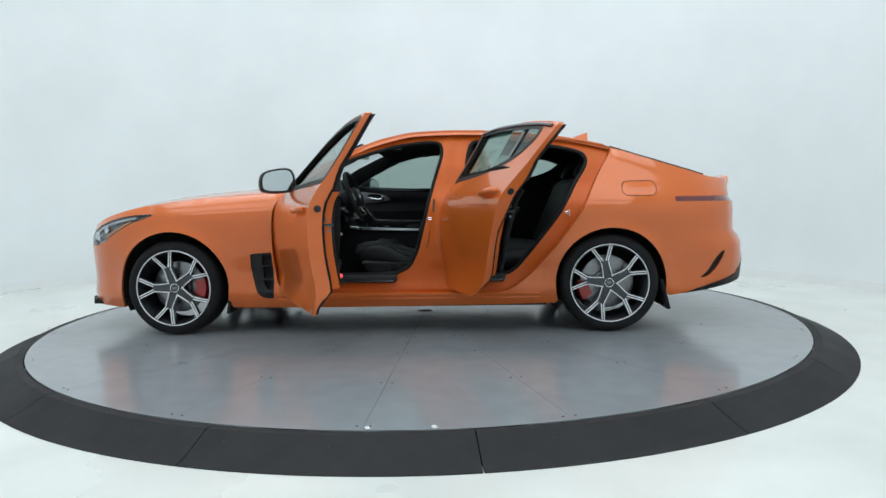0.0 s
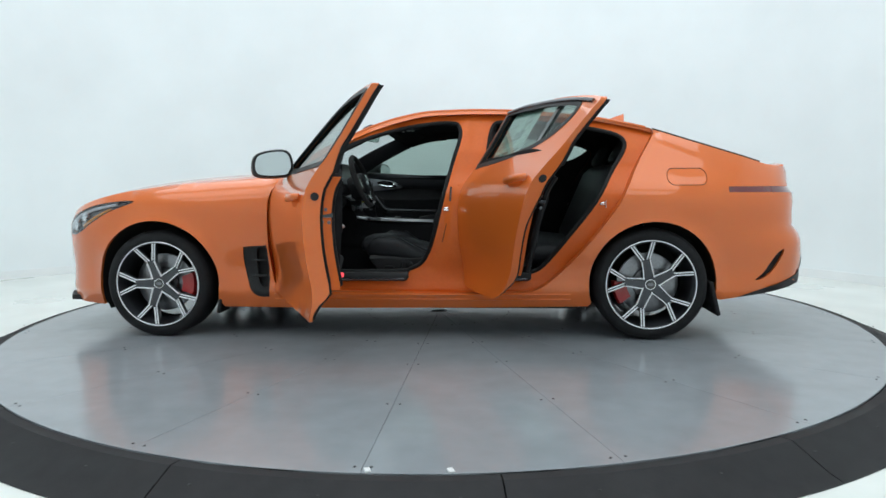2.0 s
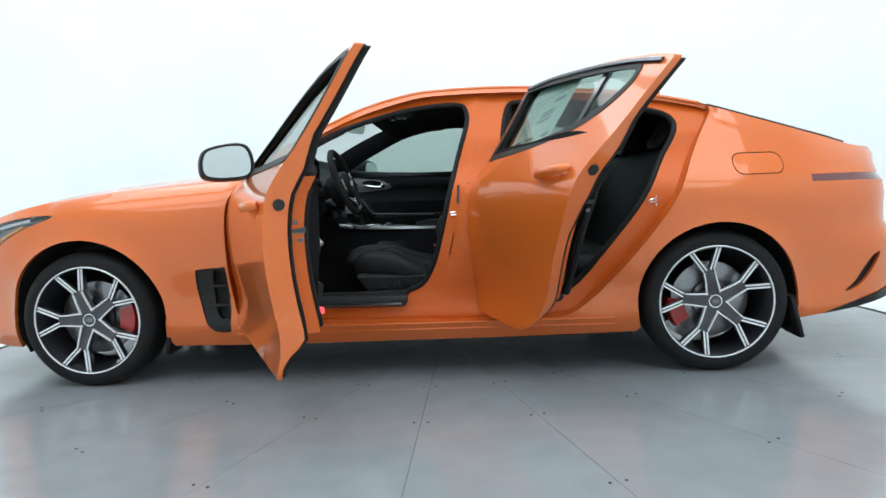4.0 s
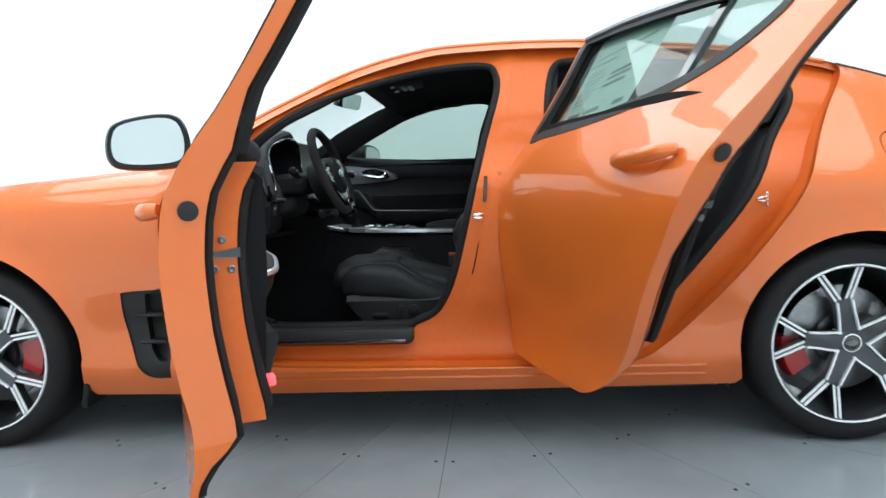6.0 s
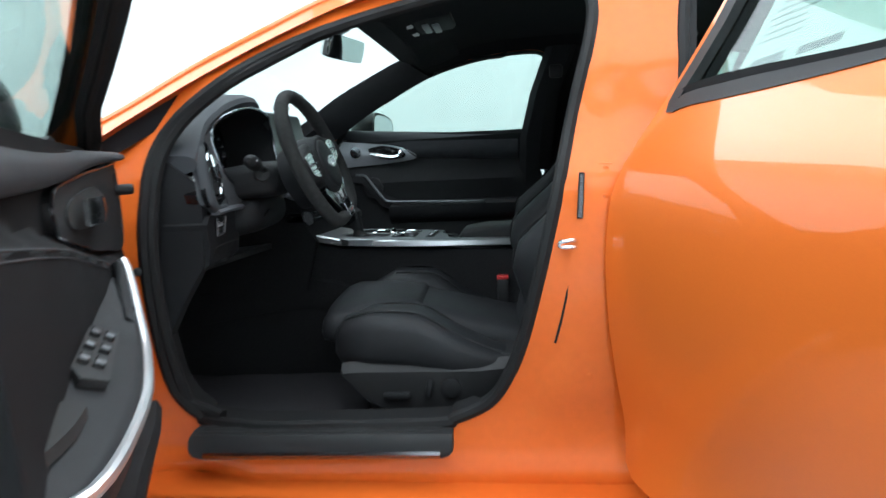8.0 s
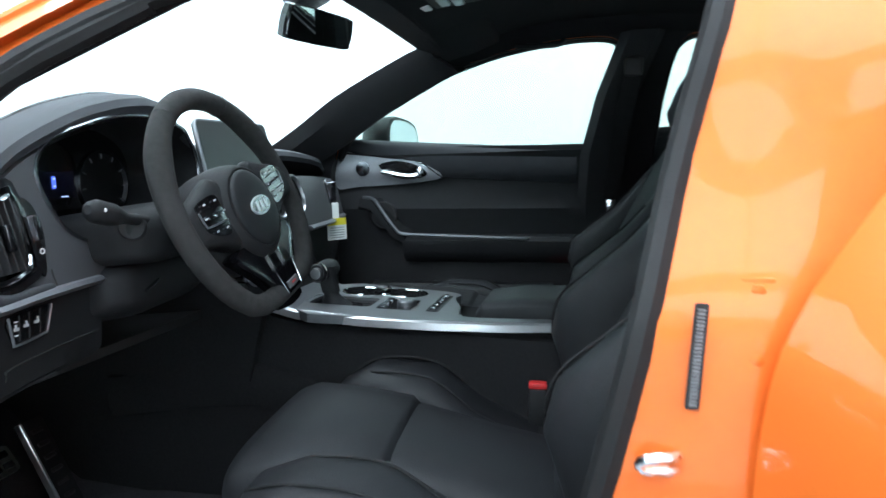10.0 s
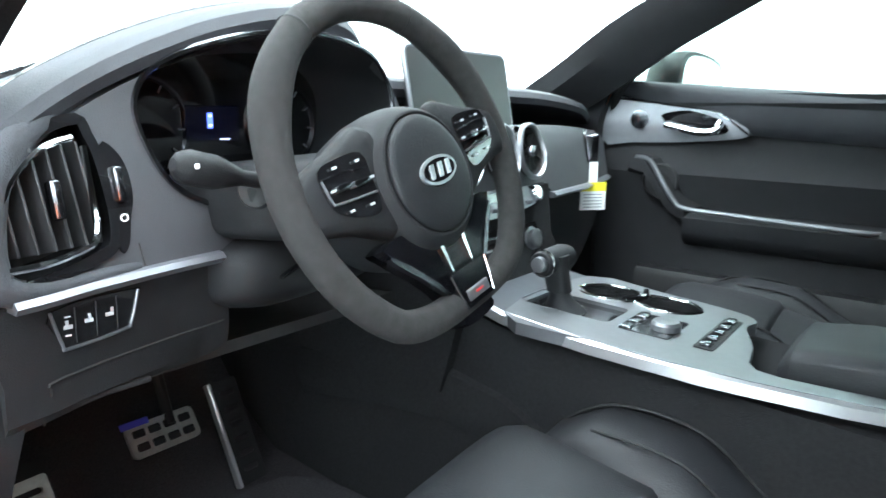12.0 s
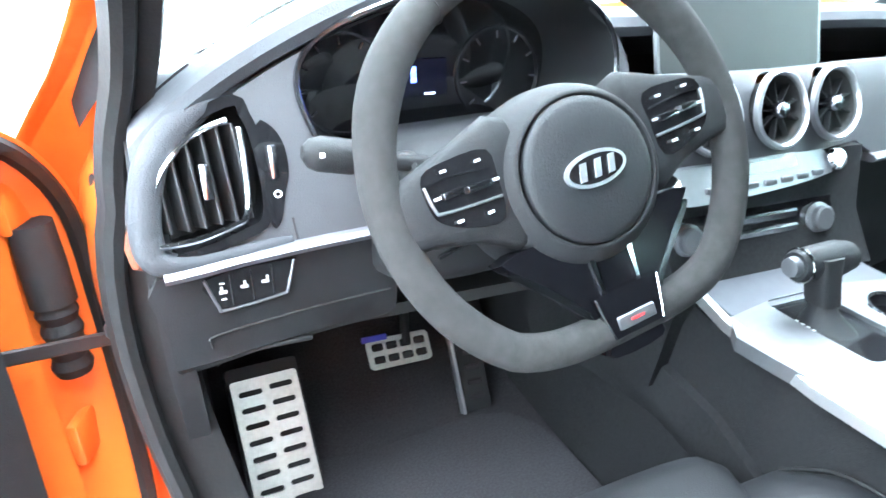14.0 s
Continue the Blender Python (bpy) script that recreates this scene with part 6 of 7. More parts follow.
for k in range(3):
    dpart("switch_joint", tube([bmap((-0.690 + 0.024 * k, z), -0.0035) for z in (0.811, 0.769)], 0.0007, 4), BLACK)
    y = -0.699 + 0.024 * k
    dpart("switch_symbol", rbox(0.001, 0.008, 0.004, 0.0005, 1, Matrix.Translation(bmap((y, 0.791), -0.0042))), SYMBOL)
    dpart("switch_symbol", rbox(0.001, 0.003, 0.005, 0.0005, 1, Matrix.Translation(bmap((y - 0.001 + 0.002 * k, 0.796), -0.0042))), SYMBOL)
    if k == 0:
        for dz in (-0.010, 0.012):
            dpart("switch_symbol", rbox(0.001, 0.005, 0.0012, 0, 1, Matrix.Translation(bmap((y, 0.791 + dz), -0.0042))), WHITEPL)
dpart("fuse_lid_joint", tube(smooth([kmap(p, -0.0004) for p in ((-0.700, 0.700), (-0.702, 0.742), (-0.695, 0.752), (-0.60, 0.752), (-0.50, 0.752))], 4), 0.0014, 4), UNDER)
dpart("fuse_lid_grip", rbox(0.006, 0.075, 0.006, 0.002, 2, Matrix.Translation(kmap((-0.635, 0.715), -0.002))), BLACK)
# closing panel on the end of the dash
dpart("dash_end", loft([[(x, y, z) for x, z in ((-0.452, 0.90), (-0.437, 0.845), (-0.447, 0.72), (-0.50, 0.64), (-0.58, 0.50), (-0.66, 0.36), (-0.95, 0.30), (-0.95, 0.95), (-0.62, 0.965), (-0.51, 0.945))] for y in (-0.748, -0.722)], True, True), TRIM)
dpart("under_panel", loft([[(-0.54, y, 0.700), (-0.96, y, 0.66), (-0.96, y, 0.64), (-0.54, y, 0.684)] for y in (-0.735, -0.14)], True, True), UNDER)
# glove box
gb = smooth([(0.19, 0.80), (0.30, 0.822), (0.68, 0.815), (0.69, 0.70), (0.66, 0.60), (0.4, 0.585), (0.20, 0.60)], 3, True)
dpart("glove_box", shell(gb, [], lambda p, d: (float(fascia_x(p[0])) - 0.01 - 0.35 * max(0, 0.72 - p[1]) - d, p[0], p[1]), 0.06, 0.06), TRIM)

# round vents
FITTING_AT[0] = (-0.012, 0.004, -0.003)
for vy in (-0.103, 0.003, 0.109):
    at = fmap((vy, 0.923), 0)
    m = frame_of(at, (0.95, 0.0, 0.22))
    ov = lambda r, z: [tuple(m @ Vector((r * math.cos(a) * (0.93 + 0.05 * math.cos(3 * a + 1.57)), r * math.sin(a) * 1.08, z))) for a in (2 * math.pi * k / 40 for k in range(40))]
    dpart("round_vent", loft([ov(0.047, -0.002), ov(0.0465, 0.006), ov(0.043, 0.008), ov(0.040, 0.004), ov(0.040, -0.002)], True, False), VENTRING, "chrome-ringed round air vent")
    dpart("vent_bowl", loft([ov(0.041, 0.003), ov(0.036, -0.012), ov(0.034, -0.035), ov(0.002, -0.036)], True, False), UNDER)
    for k in range(9):
        a = 2 * math.pi * k / 9 + 0.3
        dpart("vent_vane", rbox(0.026, 0.0014, 0.010, 0, 1, m @ pose(0.024 * math.cos(a), 0.024 * math.sin(a), -0.008, 0, 0, math.degrees(a))), BLACK)
    dpart("vent_hub", lathe([(0.011, -0.02), (0.011, 0.004), (0.009, 0.007), (0.003, 0.0075)], 18, m), DARKCHROME)
FITTING_AT[0] = DASH_AT
dpart("side_vent_frame", shell(rounded(0.11, 0.075, 0.02, 4, 0.535, 0.915), [], lambda p, d: fmap(p, d - 0.004), 0.01, 0.04), GLOSS)
for k in range(5):
    y = 0.500 + 0.017 * k
    dpart("side_vent_slat", rbox(0.014, 0.003, 0.055, 0.001, 1, pose(fx(y, 0.915) + 0.006, y, 0.915)), DARKCHROME)

# touch screen
sm = frame_of((-0.525, 0.022, 1.026), (0.975, -0.06, 0.20))
dpart("screen", plate(rounded(0.258, 0.128, 0.010, 4), 0.014, sm, step=0.05), SCREEN, "free-standing dark touch screen")
edge = [tuple(sm @ Vector((x, y, -0.004))) for x, y in rounded(0.262, 0.132, 0.012, 4)]
dpart("screen_edge", tube(edge, 0.004, 6, True, up=(1, 0, 0)), SATIN)
dpart("screen_foot", rbox(0.05, 0.12, 0.05, 0.01, 2, pose(-0.56, -0.01, 0.985)), BLACK)

FITTING_AT[0] = (-0.025, -0.058, -0.003)
# climate strip and audio panel
cs = smooth([(-0.165, 0.842), (-0.12, 0.862), (0.0, 0.866), (0.16, 0.866), (0.205, 0.858), (0.215, 0.846), (0.20, 0.834), (0.0, 0.826), (-0.10, 0.824)], 4, True)
cmap = lambda p, d: (float(fascia_x(p[0])) + 0.022 + 0.55 * (0.846 - p[1]) - d, p[0], p[1])
dpart("climate_panel", shell(cs, [], cmap, 0.03, 0.03), SATIN, "silver climate control strip")
dpart("climate_window", shell(rounded(0.125, 0.013, 0.003, 3, 0.045, 0.856), [], lambda p, d: cmap(p, d - 0.001), 0.002, 0.03), GLOSS)
for y in (-0.115, 0.185):
    dpart("climate_knob", lathe([(0.016, 0), (0.016, 0.010), (0.013, 0.014), (0.006, 0.015)], 22, frame_of(cmap((y, 0.846), 0), (0.88, 0, 0.48))), CHROME)
for k in range(7):
    dpart("climate_button", rbox(0.006, 0.020, 0.008, 0.002, 2, Matrix.Translation(cmap((-0.05 + 0.032 * k, 0.838), -0.001))), SATIN)
FITTING_AT[0] = (-0.025, -0.008, -0.027)
ap = smooth([(-0.145, 0.815), (-0.06, 0.822), (0.12, 0.822), (0.142, 0.812), (0.138, 0.775), (0.10, 0.765), (-0.11, 0.765), (-0.145, 0.775)], 3, True)
amap = lambda p, d: (-0.438 + 0.25 * (0.80 - p[1]) - d, p[0], p[1])
dpart("audio_panel", shell(ap, [], amap, 0.05, 0.03), GLOSS, "gloss black audio panel")
for z in (0.803, 0.784):
    dpart("audio_bar", rbox(0.006, 0.150, 0.011, 0.002, 1, Matrix.Translation(amap((0.0, z), -0.002))), DARKCHROME)
for y in (-0.115, 0.115):
    dpart("audio_knob", lathe([(0.022, 0), (0.022, 0.004), (0.018, 0.006), (0.018, 0.013), (0.015, 0.015), (0.005, 0.0145)], 26, frame_of(amap((y, 0.790), 0), (0.97, 0, 0.2))), SATIN)
FITTING_AT[0] = DASH_AT
dpart("centre_panel", loft([[(x, y, z) for x, z in ((-0.45, 0.86), (-0.44, 0.77), (-0.40, 0.70), (-0.44, 0.55), (-0.8, 0.55), (-0.8, 0.86))] for y in (-0.145, 0.20)], True, True), TUNNEL)

# ---- steering column and wheel ----
FITTING_AT[0] = WHEEL_AT
WN = Vector((math.cos(radians(21)), 0.0, math.sin(radians(21))))
WM = frame_of((-0.268, -0.405, 0.938), WN) @ pose(0, 0, 0, 0, 0, 12)
WM0 = frame_of((-0.268, -0.405, 0.938), WN)
rp = []
for k in range(72):
    a = 2 * math.pi * k / 72
    r = 0.176
    x, y = r * math.cos(a), r * math.sin(a) + 0.013
    if y < -0.122:
        q = (-0.122 - y) / 0.046
        y = -0.122 - 0.018 * math.sin(min(1, q) * math.pi / 2)
        x *= 1 + 0.05 * min(1, q)
    rp.append(tuple(WM @ Vector((x, y, 0))))
rad = []
for k in range(72):
    a = 360 * k / 72
    thumb = math.exp(-((a - 35) / 14) ** 2) + math.exp(-((a - 145) / 14) ** 2)
    rad.append(0.0168 + 0.0022 * thumb)
wheel = tube(rp, 0.017, 14, True, up=tuple(WN), radii=rad).make("steering_wheel", SUEDE, car, "dark suede flat-bottomed steering wheel")


def wpart(name, g, material, label="", **kw):
    return g.make(name, material, wheel, label, **kw)


def wl_ring(pts, z):
    return [tuple(WM @ Vector((x, y, z))) for x, y in pts]


for a in (62, 118):
    c, s = math.cos(radians(a)), math.sin(radians(a))
    ring = [tuple(WM @ Vector(((0.176 + 0.0182 * math.cos(t)) * c, (0.176 + 0.0182 * math.cos(t)) * s + 0.013, 0.0182 * math.sin(t)))) for t in (2 * math.pi * k / 20 for k in range(20))]
    wpart("rim_seam", tube(ring, 0.0006, 4, True), BLACK)
def barrel(r, z, dy=0.0):
    return wl_ring([(r * 1.04 * math.cos(a), r * math.sin(a) + dy) for a in (2 * math.pi * k / 48 for k in range(48))], z)


wpart("hub_body", loft([barrel(r, z, dy) for r, z, dy in ((0.080, -0.085, -0.006), (0.0865, -0.055, -0.006), (0.0870, -0.030, -0.005), (0.0845, -0.010, -0.004), (0.0800, 0.004, -0.003), (0.0735, 0.0145, -0.001), (0.0685, 0.0200, 0.0), (0.0655, 0.0222, 0.0), (0.0640, 0.0215, 0.0), (0.0640, 0.012, 0.0))], True, True), TRIM, sharp=75)
wpart("airbag_cover", lathe([(0.0628, 0.012), (0.0628, 0.0215), (0.0615, 0.0238), (0.055, 0.0262), (0.040, 0.0282), (0.020, 0.0294), (0.0, 0.0298)], 48, WM), LEATHER, sharp=75)
em = WM @ pose(0, 0.0, 0.0305)
wpart("emblem", plate(oval(0.062, 0.030, 36), 0.003, em @ pose(0, 0, 0.0015), step=0.02), CHROMESATIN, "plain oval chrome emblem")
wpart("emblem_field", plate(oval(0.055, 0.0235, 36), 0.003, em @ pose(0, 0, 0.0022), step=0.02), GLOSS)
for x, sk in ((-0.014, 0.25), (0.001, 0.25), (0.015, 0.25)):
    wpart("emblem_bar", plate([(x - 0.003 - sk * 0.008, -0.0075), (x + 0.003 - sk * 0.008, -0.0075), (x + 0.003 + sk * 0.008, 0.0075), (x - 0.003 + sk * 0.008, 0.0075)], 0.002, em @ pose(0, 0, 0.0034), step=0.02), CHROMESATIN)
for sg in (-1, 1):
    sp = [(0.055, 0.055), (0.11, 0.045), (0.150, 0.032), (0.168, 0.02), (0.168, -0.03), (0.150, -0.035), (0.11, -0.045), (0.065, -0.06)]
    pts = smooth([(sg * x, y) for x, y in sp], 3, True)
    pts = [(x, y * 0.92 + 0.016) for x, y in pts]
    wpart("spoke", loft([wl_ring([(x * 0.98, y * 0.9) for x, y in pts], -0.022), wl_ring([(x, y * 0.98 + 0.0003) for x, y in pts], -0.008), wl_ring(pts, 0.0), wl_ring([(x, y * 0.97 + 0.0005) for x, y in pts], 0.007), wl_ring([(x * 0.995, y * 0.86 + 0.002) for x, y in pts], 0.0115), wl_ring([(x * 0.985, y * 0.6 + 0.006) for x, y in pts], 0.0135)], True, True), TRIM, sharp=75)
    def pod(x, y):
        """A place on the button pod, which sits high on its spoke."""
        return (sg * (0.080 + (x - 0.076) * 0.86), 0.020 + y * 0.90)

    bp = smooth([pod(x, y) for x, y in ((0.078, 0.028), (0.12, 0.030), (0.148, 0.024), (0.152, 0.0), (0.145, -0.020), (0.115, -0.034), (0.082, -0.036), (0.076, 0.0))], 3, True)
    wpart("button_panel", plate(bp, 0.006, WM @ pose(0, 0, 0.0145), step=0.03), GLOSS)
    ch = smooth([pod(x, y) for x, y in ((0.150, 0.014), (0.147, -0.008), (0.138, -0.013), (0.078, -0.016))], 4)
    wpart("button_trim", tube(wl_ring(ch, 0.0155), 0.0014, 6), SATIN)
    ch = smooth([pod(x, y) for x, y in ((0.080, 0.012), (0.12, 0.0155), (0.148, 0.0145))], 4)
    wpart("button_trim", tube(wl_ring(ch, 0.0155), 0.0008, 6), DARKCHROME)
    for x, y, w2, h2 in ((0.098, -0.001, 0.022, 0.006), (0.126, 0.001, 0.018, 0.006)):
        wpart("rocker_button", rbox(w2, h2, 0.006, 0.0015, 2, WM @ pose(*pod(x, y), 0.017)), DARKCHROME)
    for x, y in ((0.092, 0.021), (0.128, 0.022), (0.142, 0.001), (0.096, -0.026), (0.128, -0.024), (0.080, 0.0)):
        wpart("button_symbol", rbox(0.006, 0.0024, 0.001, 0, 1, WM @ pose(*pod(x, y), 0.0180)), SYMBOL)
# lower spoke, gloss black with bright lines
lo = smooth([(-0.092, -0.045), (0.092, -0.045), (0.094, -0.062), (0.066, -0.090), (0.040, -0.122), (0.030, -0.148), (0.028, -0.165), (-0.028, -0.165), (-0.030, -0.148), (-0.040, -0.122), (-0.066, -0.090), (-0.094, -0.062)], 3, True)
wpart("lower_spoke", loft([wl_ring([(x * 0.95, y) for x, y in lo], -0.018), wl_ring(lo, 0.0), wl_ring([(x * 0.94, y * 0.995) for x, y in lo], 0.008)], True, True), PIANO, "gloss black lower spoke")
wpart("spoke_tongue", loft([wl_ring([(x * 1.0, y) for x, y in ((-0.034, -0.105), (0.034, -0.105), (0.027, -0.146), (-0.027, -0.146))], z) for z in (-0.004, 0.017)], True, True), PIANO, sharp=30)
for sg in (-1, 1):
    wing = smooth([(sg * x, y) for x, y in ((0.096, -0.058), (0.080, -0.070), (0.060, -0.090), (0.038, -0.116), (0.040, -0.122), (0.066, -0.093), (0.092, -0.067))], 3, True)
    wpart("spoke_wing", loft([wl_ring(wing, 0.002), wl_ring(wing, 0.0095)], True, True), DARKCHROME, "dark chrome spoke wing", sharp=30)
    bar = [(sg * x, y) for x, y in ((0.0175, -0.074), (0.023, -0.074), (0.0195, -0.116), (0.0175, -0.118))]
    wpart("spoke_bar", loft([wl_ring(bar, 0.004), wl_ring(bar, 0.0115)], True, True), CHROME, "chrome spoke bar", sharp=30)
    wpart("spoke_edge", tube(wl_ring(smooth([(sg * 0.034, -0.106), (sg * 0.031, -0.125), (sg * 0.027, -0.145)], 4), 0.0172), 0.0012, 6), CHROME)
wpart("spoke_badge", rbox(0.040, 0.012, 0.004, 0.001, 1, WM @ pose(0, -0.134, 0.0175)), SATIN)
wpart("badge_bar", rbox(0.014, 0.0022, 0.001, 0, 1, WM @ pose(0, -0.134, 0.0200)), REDPLAST)
# column shroud and stalks
FITTING_AT[0] = (-0.07, 0.010, -0.010)
CABIN_FIT[0] = False
CY = -0.395
upper = [[(x, CY + w * a, z + h * b) for a, b in rounded(2, 2, 0.55, 5)] for x, w, z, h in ((-0.385, 0.085, 0.876, 0.028), (-0.395, 0.106, 0.878, 0.038), (-0.410, 0.118, 0.880, 0.043), (-0.44, 0.124, 0.880, 0.045), (-0.50, 0.124, 0.872, 0.045), (-0.58, 0.122, 0.862, 0.045))]
shroud = dpart("column_shroud", loft(upper, True, True), TRIM, "dark plastic steering column shroud", sharp=70)
under = [[(x, CY + w * a, z + h * b) for a, b in rounded(2, 2, 0.7, 5)] for x, w, z, h in ((-0.425, 0.095, 0.800, 0.026), (-0.435, 0.116, 0.800, 0.040), (-0.46, 0.130, 0.798, 0.048), (-0.52, 0.134, 0.790, 0.052), (-0.60, 0.134, 0.780, 0.052))]
dpart("column_underside", loft(under, True, True), TRIM, sharp=70)
dpart("column_release", rbox(0.006, 0.040, 0.005, 0.002, 2, pose(-0.424, CY - 0.055, 0.800, 18, 0, 0)), DARKCHROME)
for sg in (-1, 1):
    dpart("stalk_boot", lathe([(0.020, 0.0), (0.020, 0.010), (0.017, 0.014), (0.012, 0.012)], 20, frame_of((-0.412, CY + sg * 0.104, 0.898), (0.55, sg, 0.1))), BLACK)
CABIN_FIT[0] = True
for sg in (-1, 1):
    path = smooth([tuple(WM0 @ Vector(p)) for p in ((sg * 0.07, 0.012, -0.085), (sg * 0.13, 0.02, -0.08), (sg * 0.17, 0.028, -0.075), (sg * 0.215, 0.036, -0.068))], 5)
    rr = [0.008 + (0.0085 * min(1, max(0, (i - 6) / 4))) for i in range(len(path))]
    rr[-1], rr[-2] = 0.006, 0.0135
    dpart("stalk", tube(path, 0.01, 12, radii=rr), TRIM)
    dpart("stalk_symbol", rbox(0.002, 0.005, 0.005, 0.001, 1, Matrix.Translation(Vector(path[-3]) + Vector((0.016, 0, 0.002)))), WHITEPL)
FITTING_AT[0] = DASH_AT
dpart("start_button", lathe([(0.018, 0), (0.018, 0.006), (0.014, 0.008)], 20, frame_of(fmap((-0.185, 0.905), -0.002), (1, 0, 0.1))), CHROME)

lathe([(0.0135, 0), (0.0135, 0.003), (0.010, 0.005)], 18, frame_of(jamb((-0.655, 0.865), -0.001), (0.35, -1, 0))).make("jamb_plug", BLACK, car, "black rubber plug in the pillar")

# ---- pedals ----
FITTING_AT[0] = (0.048, -0.010, -0.010)
FM = frame_of((-0.86, -0.63, 0.352), (0.86, 0.06, 0.5))
foot = plate(rounded(0.115, 0.245, 0.006, 3), 0.006, FM, holes=[rounded(0.041, 0.0095, 0.0045, 3, sx * 0.0265, -0.098 + 0.028 * k + (0.003 if sx > 0 else 0)) for sx in (-1, 1) for k in range(8)], step=0.03).make("foot_rest", STEEL, car, "brushed steel foot rest with slots")
plate(rounded(0.125, 0.27, 0.01, 3), 0.03, FM @ pose(0, 0.01, -0.007), step=0.1).make("foot_rest_back", BLACK, foot)
BM_ = frame_of((-0.95, -0.375, 0.435), (0.82, 0.0, 0.57))
bp = plate(rounded(0.125, 0.058, 0.010, 3), 0.008, BM_, step=0.03).make("brake_pedal", STEEL, car, "steel brake pedal with rubber studs")
for kx_ in range(4):
    for ky in range(2):
        rbox(0.022, 0.014, 0.006, 0.003, 2, BM_ @ pose(-0.042 + 0.028 * kx_, -0.012 + 0.024 * ky, 0.001)).make("rubber_stud", RUBBER, bp)
tube([(-0.955, -0.36, 0.44), (-1.02, -0.34, 0.50), (-1.08, -0.33, 0.62)], 0.010, 8).make("pedal_arm", BLACK, bp)
rbox(0.05, 0.012, 0.003, 0.001, 1, BM_ @ pose(-0.045, 0.03, 0.004)).make("blue_film", BLUETINT, bp)
GM = frame_of((-0.94, -0.235, 0.385), (0.90, 0.02, 0.42))
gp = plate(rounded(0.062, 0.205, 0.008, 3), 0.012, GM, step=0.04).make("gas_pedal", RUBBER, car, "tall accelerator pedal with a steel edge")
rbox(0.008, 0.205, 0.018, 0.002, 1, GM @ pose(-0.033, 0, 0.003)).make("pedal_edge", CHROMESATIN, gp)
for k in range(6):
    rbox(0.03, 0.010, 0.005, 0.002, 1, GM @ pose(0.004, -0.075 + 0.03 * k, 0.001)).make("pedal_rib", BLACK, gp)

# ---- centre console ----
FITTING_AT[0] = CONSOLE_AT
cprof = lambda y0, y1: [[(x, y, z) for y, z in ((y0, 0.24), (y0 - 0.004, zt - 0.03), (y0 + 0.004, zt), (y1 - 0.004, zt), (y1 + 0.004, zt - 0.03), (y1, 0.24))] for x, zt in ((-1.12, 0.56), (-0.80, 0.60), (-0.56, 0.66), (-0.44, 0.688), (-0.34, 0.668), (-0.1, 0.660), (0.2, 0.648), (0.38, 0.645))]
cons = loft(cprof(-0.112, 0.150), True, True).make("centre_console", TUNNEL, car, "black centre console with silver surround")


def cpart(name, g, material, label="", **kw):
    return g.make(name, material, cons, label, **kw)


console_z = curve([(-0.56, 0.725), (-0.46, 0.713), (-0.40, 0.701), (-0.34, 0.692), (-0.2, 0.687), (0.0, 0.682), (0.20, 0.676)])
def cpl(p, d):
    return (p[0], p[1], float(console_z(p[0])) - d)


CUPS = smooth([(-0.325, 0.105), (-0.30, 0.142), (-0.26, 0.148), (-0.225, 0.135), (-0.185, 0.146), (-0.145, 0.14), (-0.122, 0.105), (-0.145, 0.072), (-0.18, 0.066), (-0.222, 0.082), (-0.265, 0.064), (-0.305, 0.07)], 4, True)
BOOT = rounded(0.15, 0.085, 0.012, 3, -0.285, -0.005)
surround = smooth([(-0.345, -0.115), (-0.2, -0.132), (-0.05, -0.130), (0.10, -0.106), (0.195, -0.080), (0.198, -0.058), (0.10, -0.074), (0.0, -0.082), (-0.022, 0.0), (-0.05, 0.08), (-0.045, 0.120), (-0.08, 0.150), (-0.2, 0.170), (-0.345, 0.172)], 3, True)
cpart("silver_surround", shell(surround, [CUPS, BOOT], lambda p, d: cpl(p, d - 0.006), 0.018, 0.025), SATIN, "satin silver console surround")
ramp_p = [(-0.35, -0.108), (-0.35, 0.172), (-0.44, 0.165), (-0.50, 0.13), (-0.50, -0.06), (-0.43, -0.10)]
cpart("console_ramp", shell(ramp_p, [], lambda p, d: cpl(p, d - 0.004), 0.018, 0.04), mat("dark_silver_trim", (0.125, 0.130, 0.145), 0.38, 0.85, var=0.05, scale=50), "dark silver ramp before the shifter")
side_strip = [[(x, y - 0.0, float(console_z(x)) + z) for y, z in ((ys, 0.006), (ys - 0.007, 0.002), (ys - 0.008, -0.012), (ys, -0.015), (ys + 0.008, -0.012))] for x, ys in ((-0.43, -0.100), (-0.345, -0.115), (-0.2, -0.132), (-0.05, -0.130), (0.10, -0.106), (0.195, -0.080))]
cpart("side_strip", loft(side_strip, True, True), CHROMESATIN, sharp=30)
cpart("cup_holder", shell(inset(CUPS, -0.002), [], lambda p, d: cpl(p, 0.045 + d), 0.004, 0.03), BLACK)
lp = resample(CUPS, 0.02)
n = len(lp)
cpart("cup_wall", loft([[cpl(p, -0.007) for p in lp], [cpl(p, 0.05) for p in lp]], True, False), BLACK)
cpart("cup_edge", tube([cpl(p, -0.006) for p in lp], 0.0025, 6, True), CHROME)
cpart("cup_divider", tube(smooth([cpl(p, -0.010) for p in ((-0.235, 0.07), (-0.215, 0.105), (-0.225, 0.14))], 4), 0.006, 8), GLOSS)
cpart("shift_gate", shell(BOOT, [], lambda p, d: cpl(p, 0.0 + d), 0.006, 0.04), GLOSS)
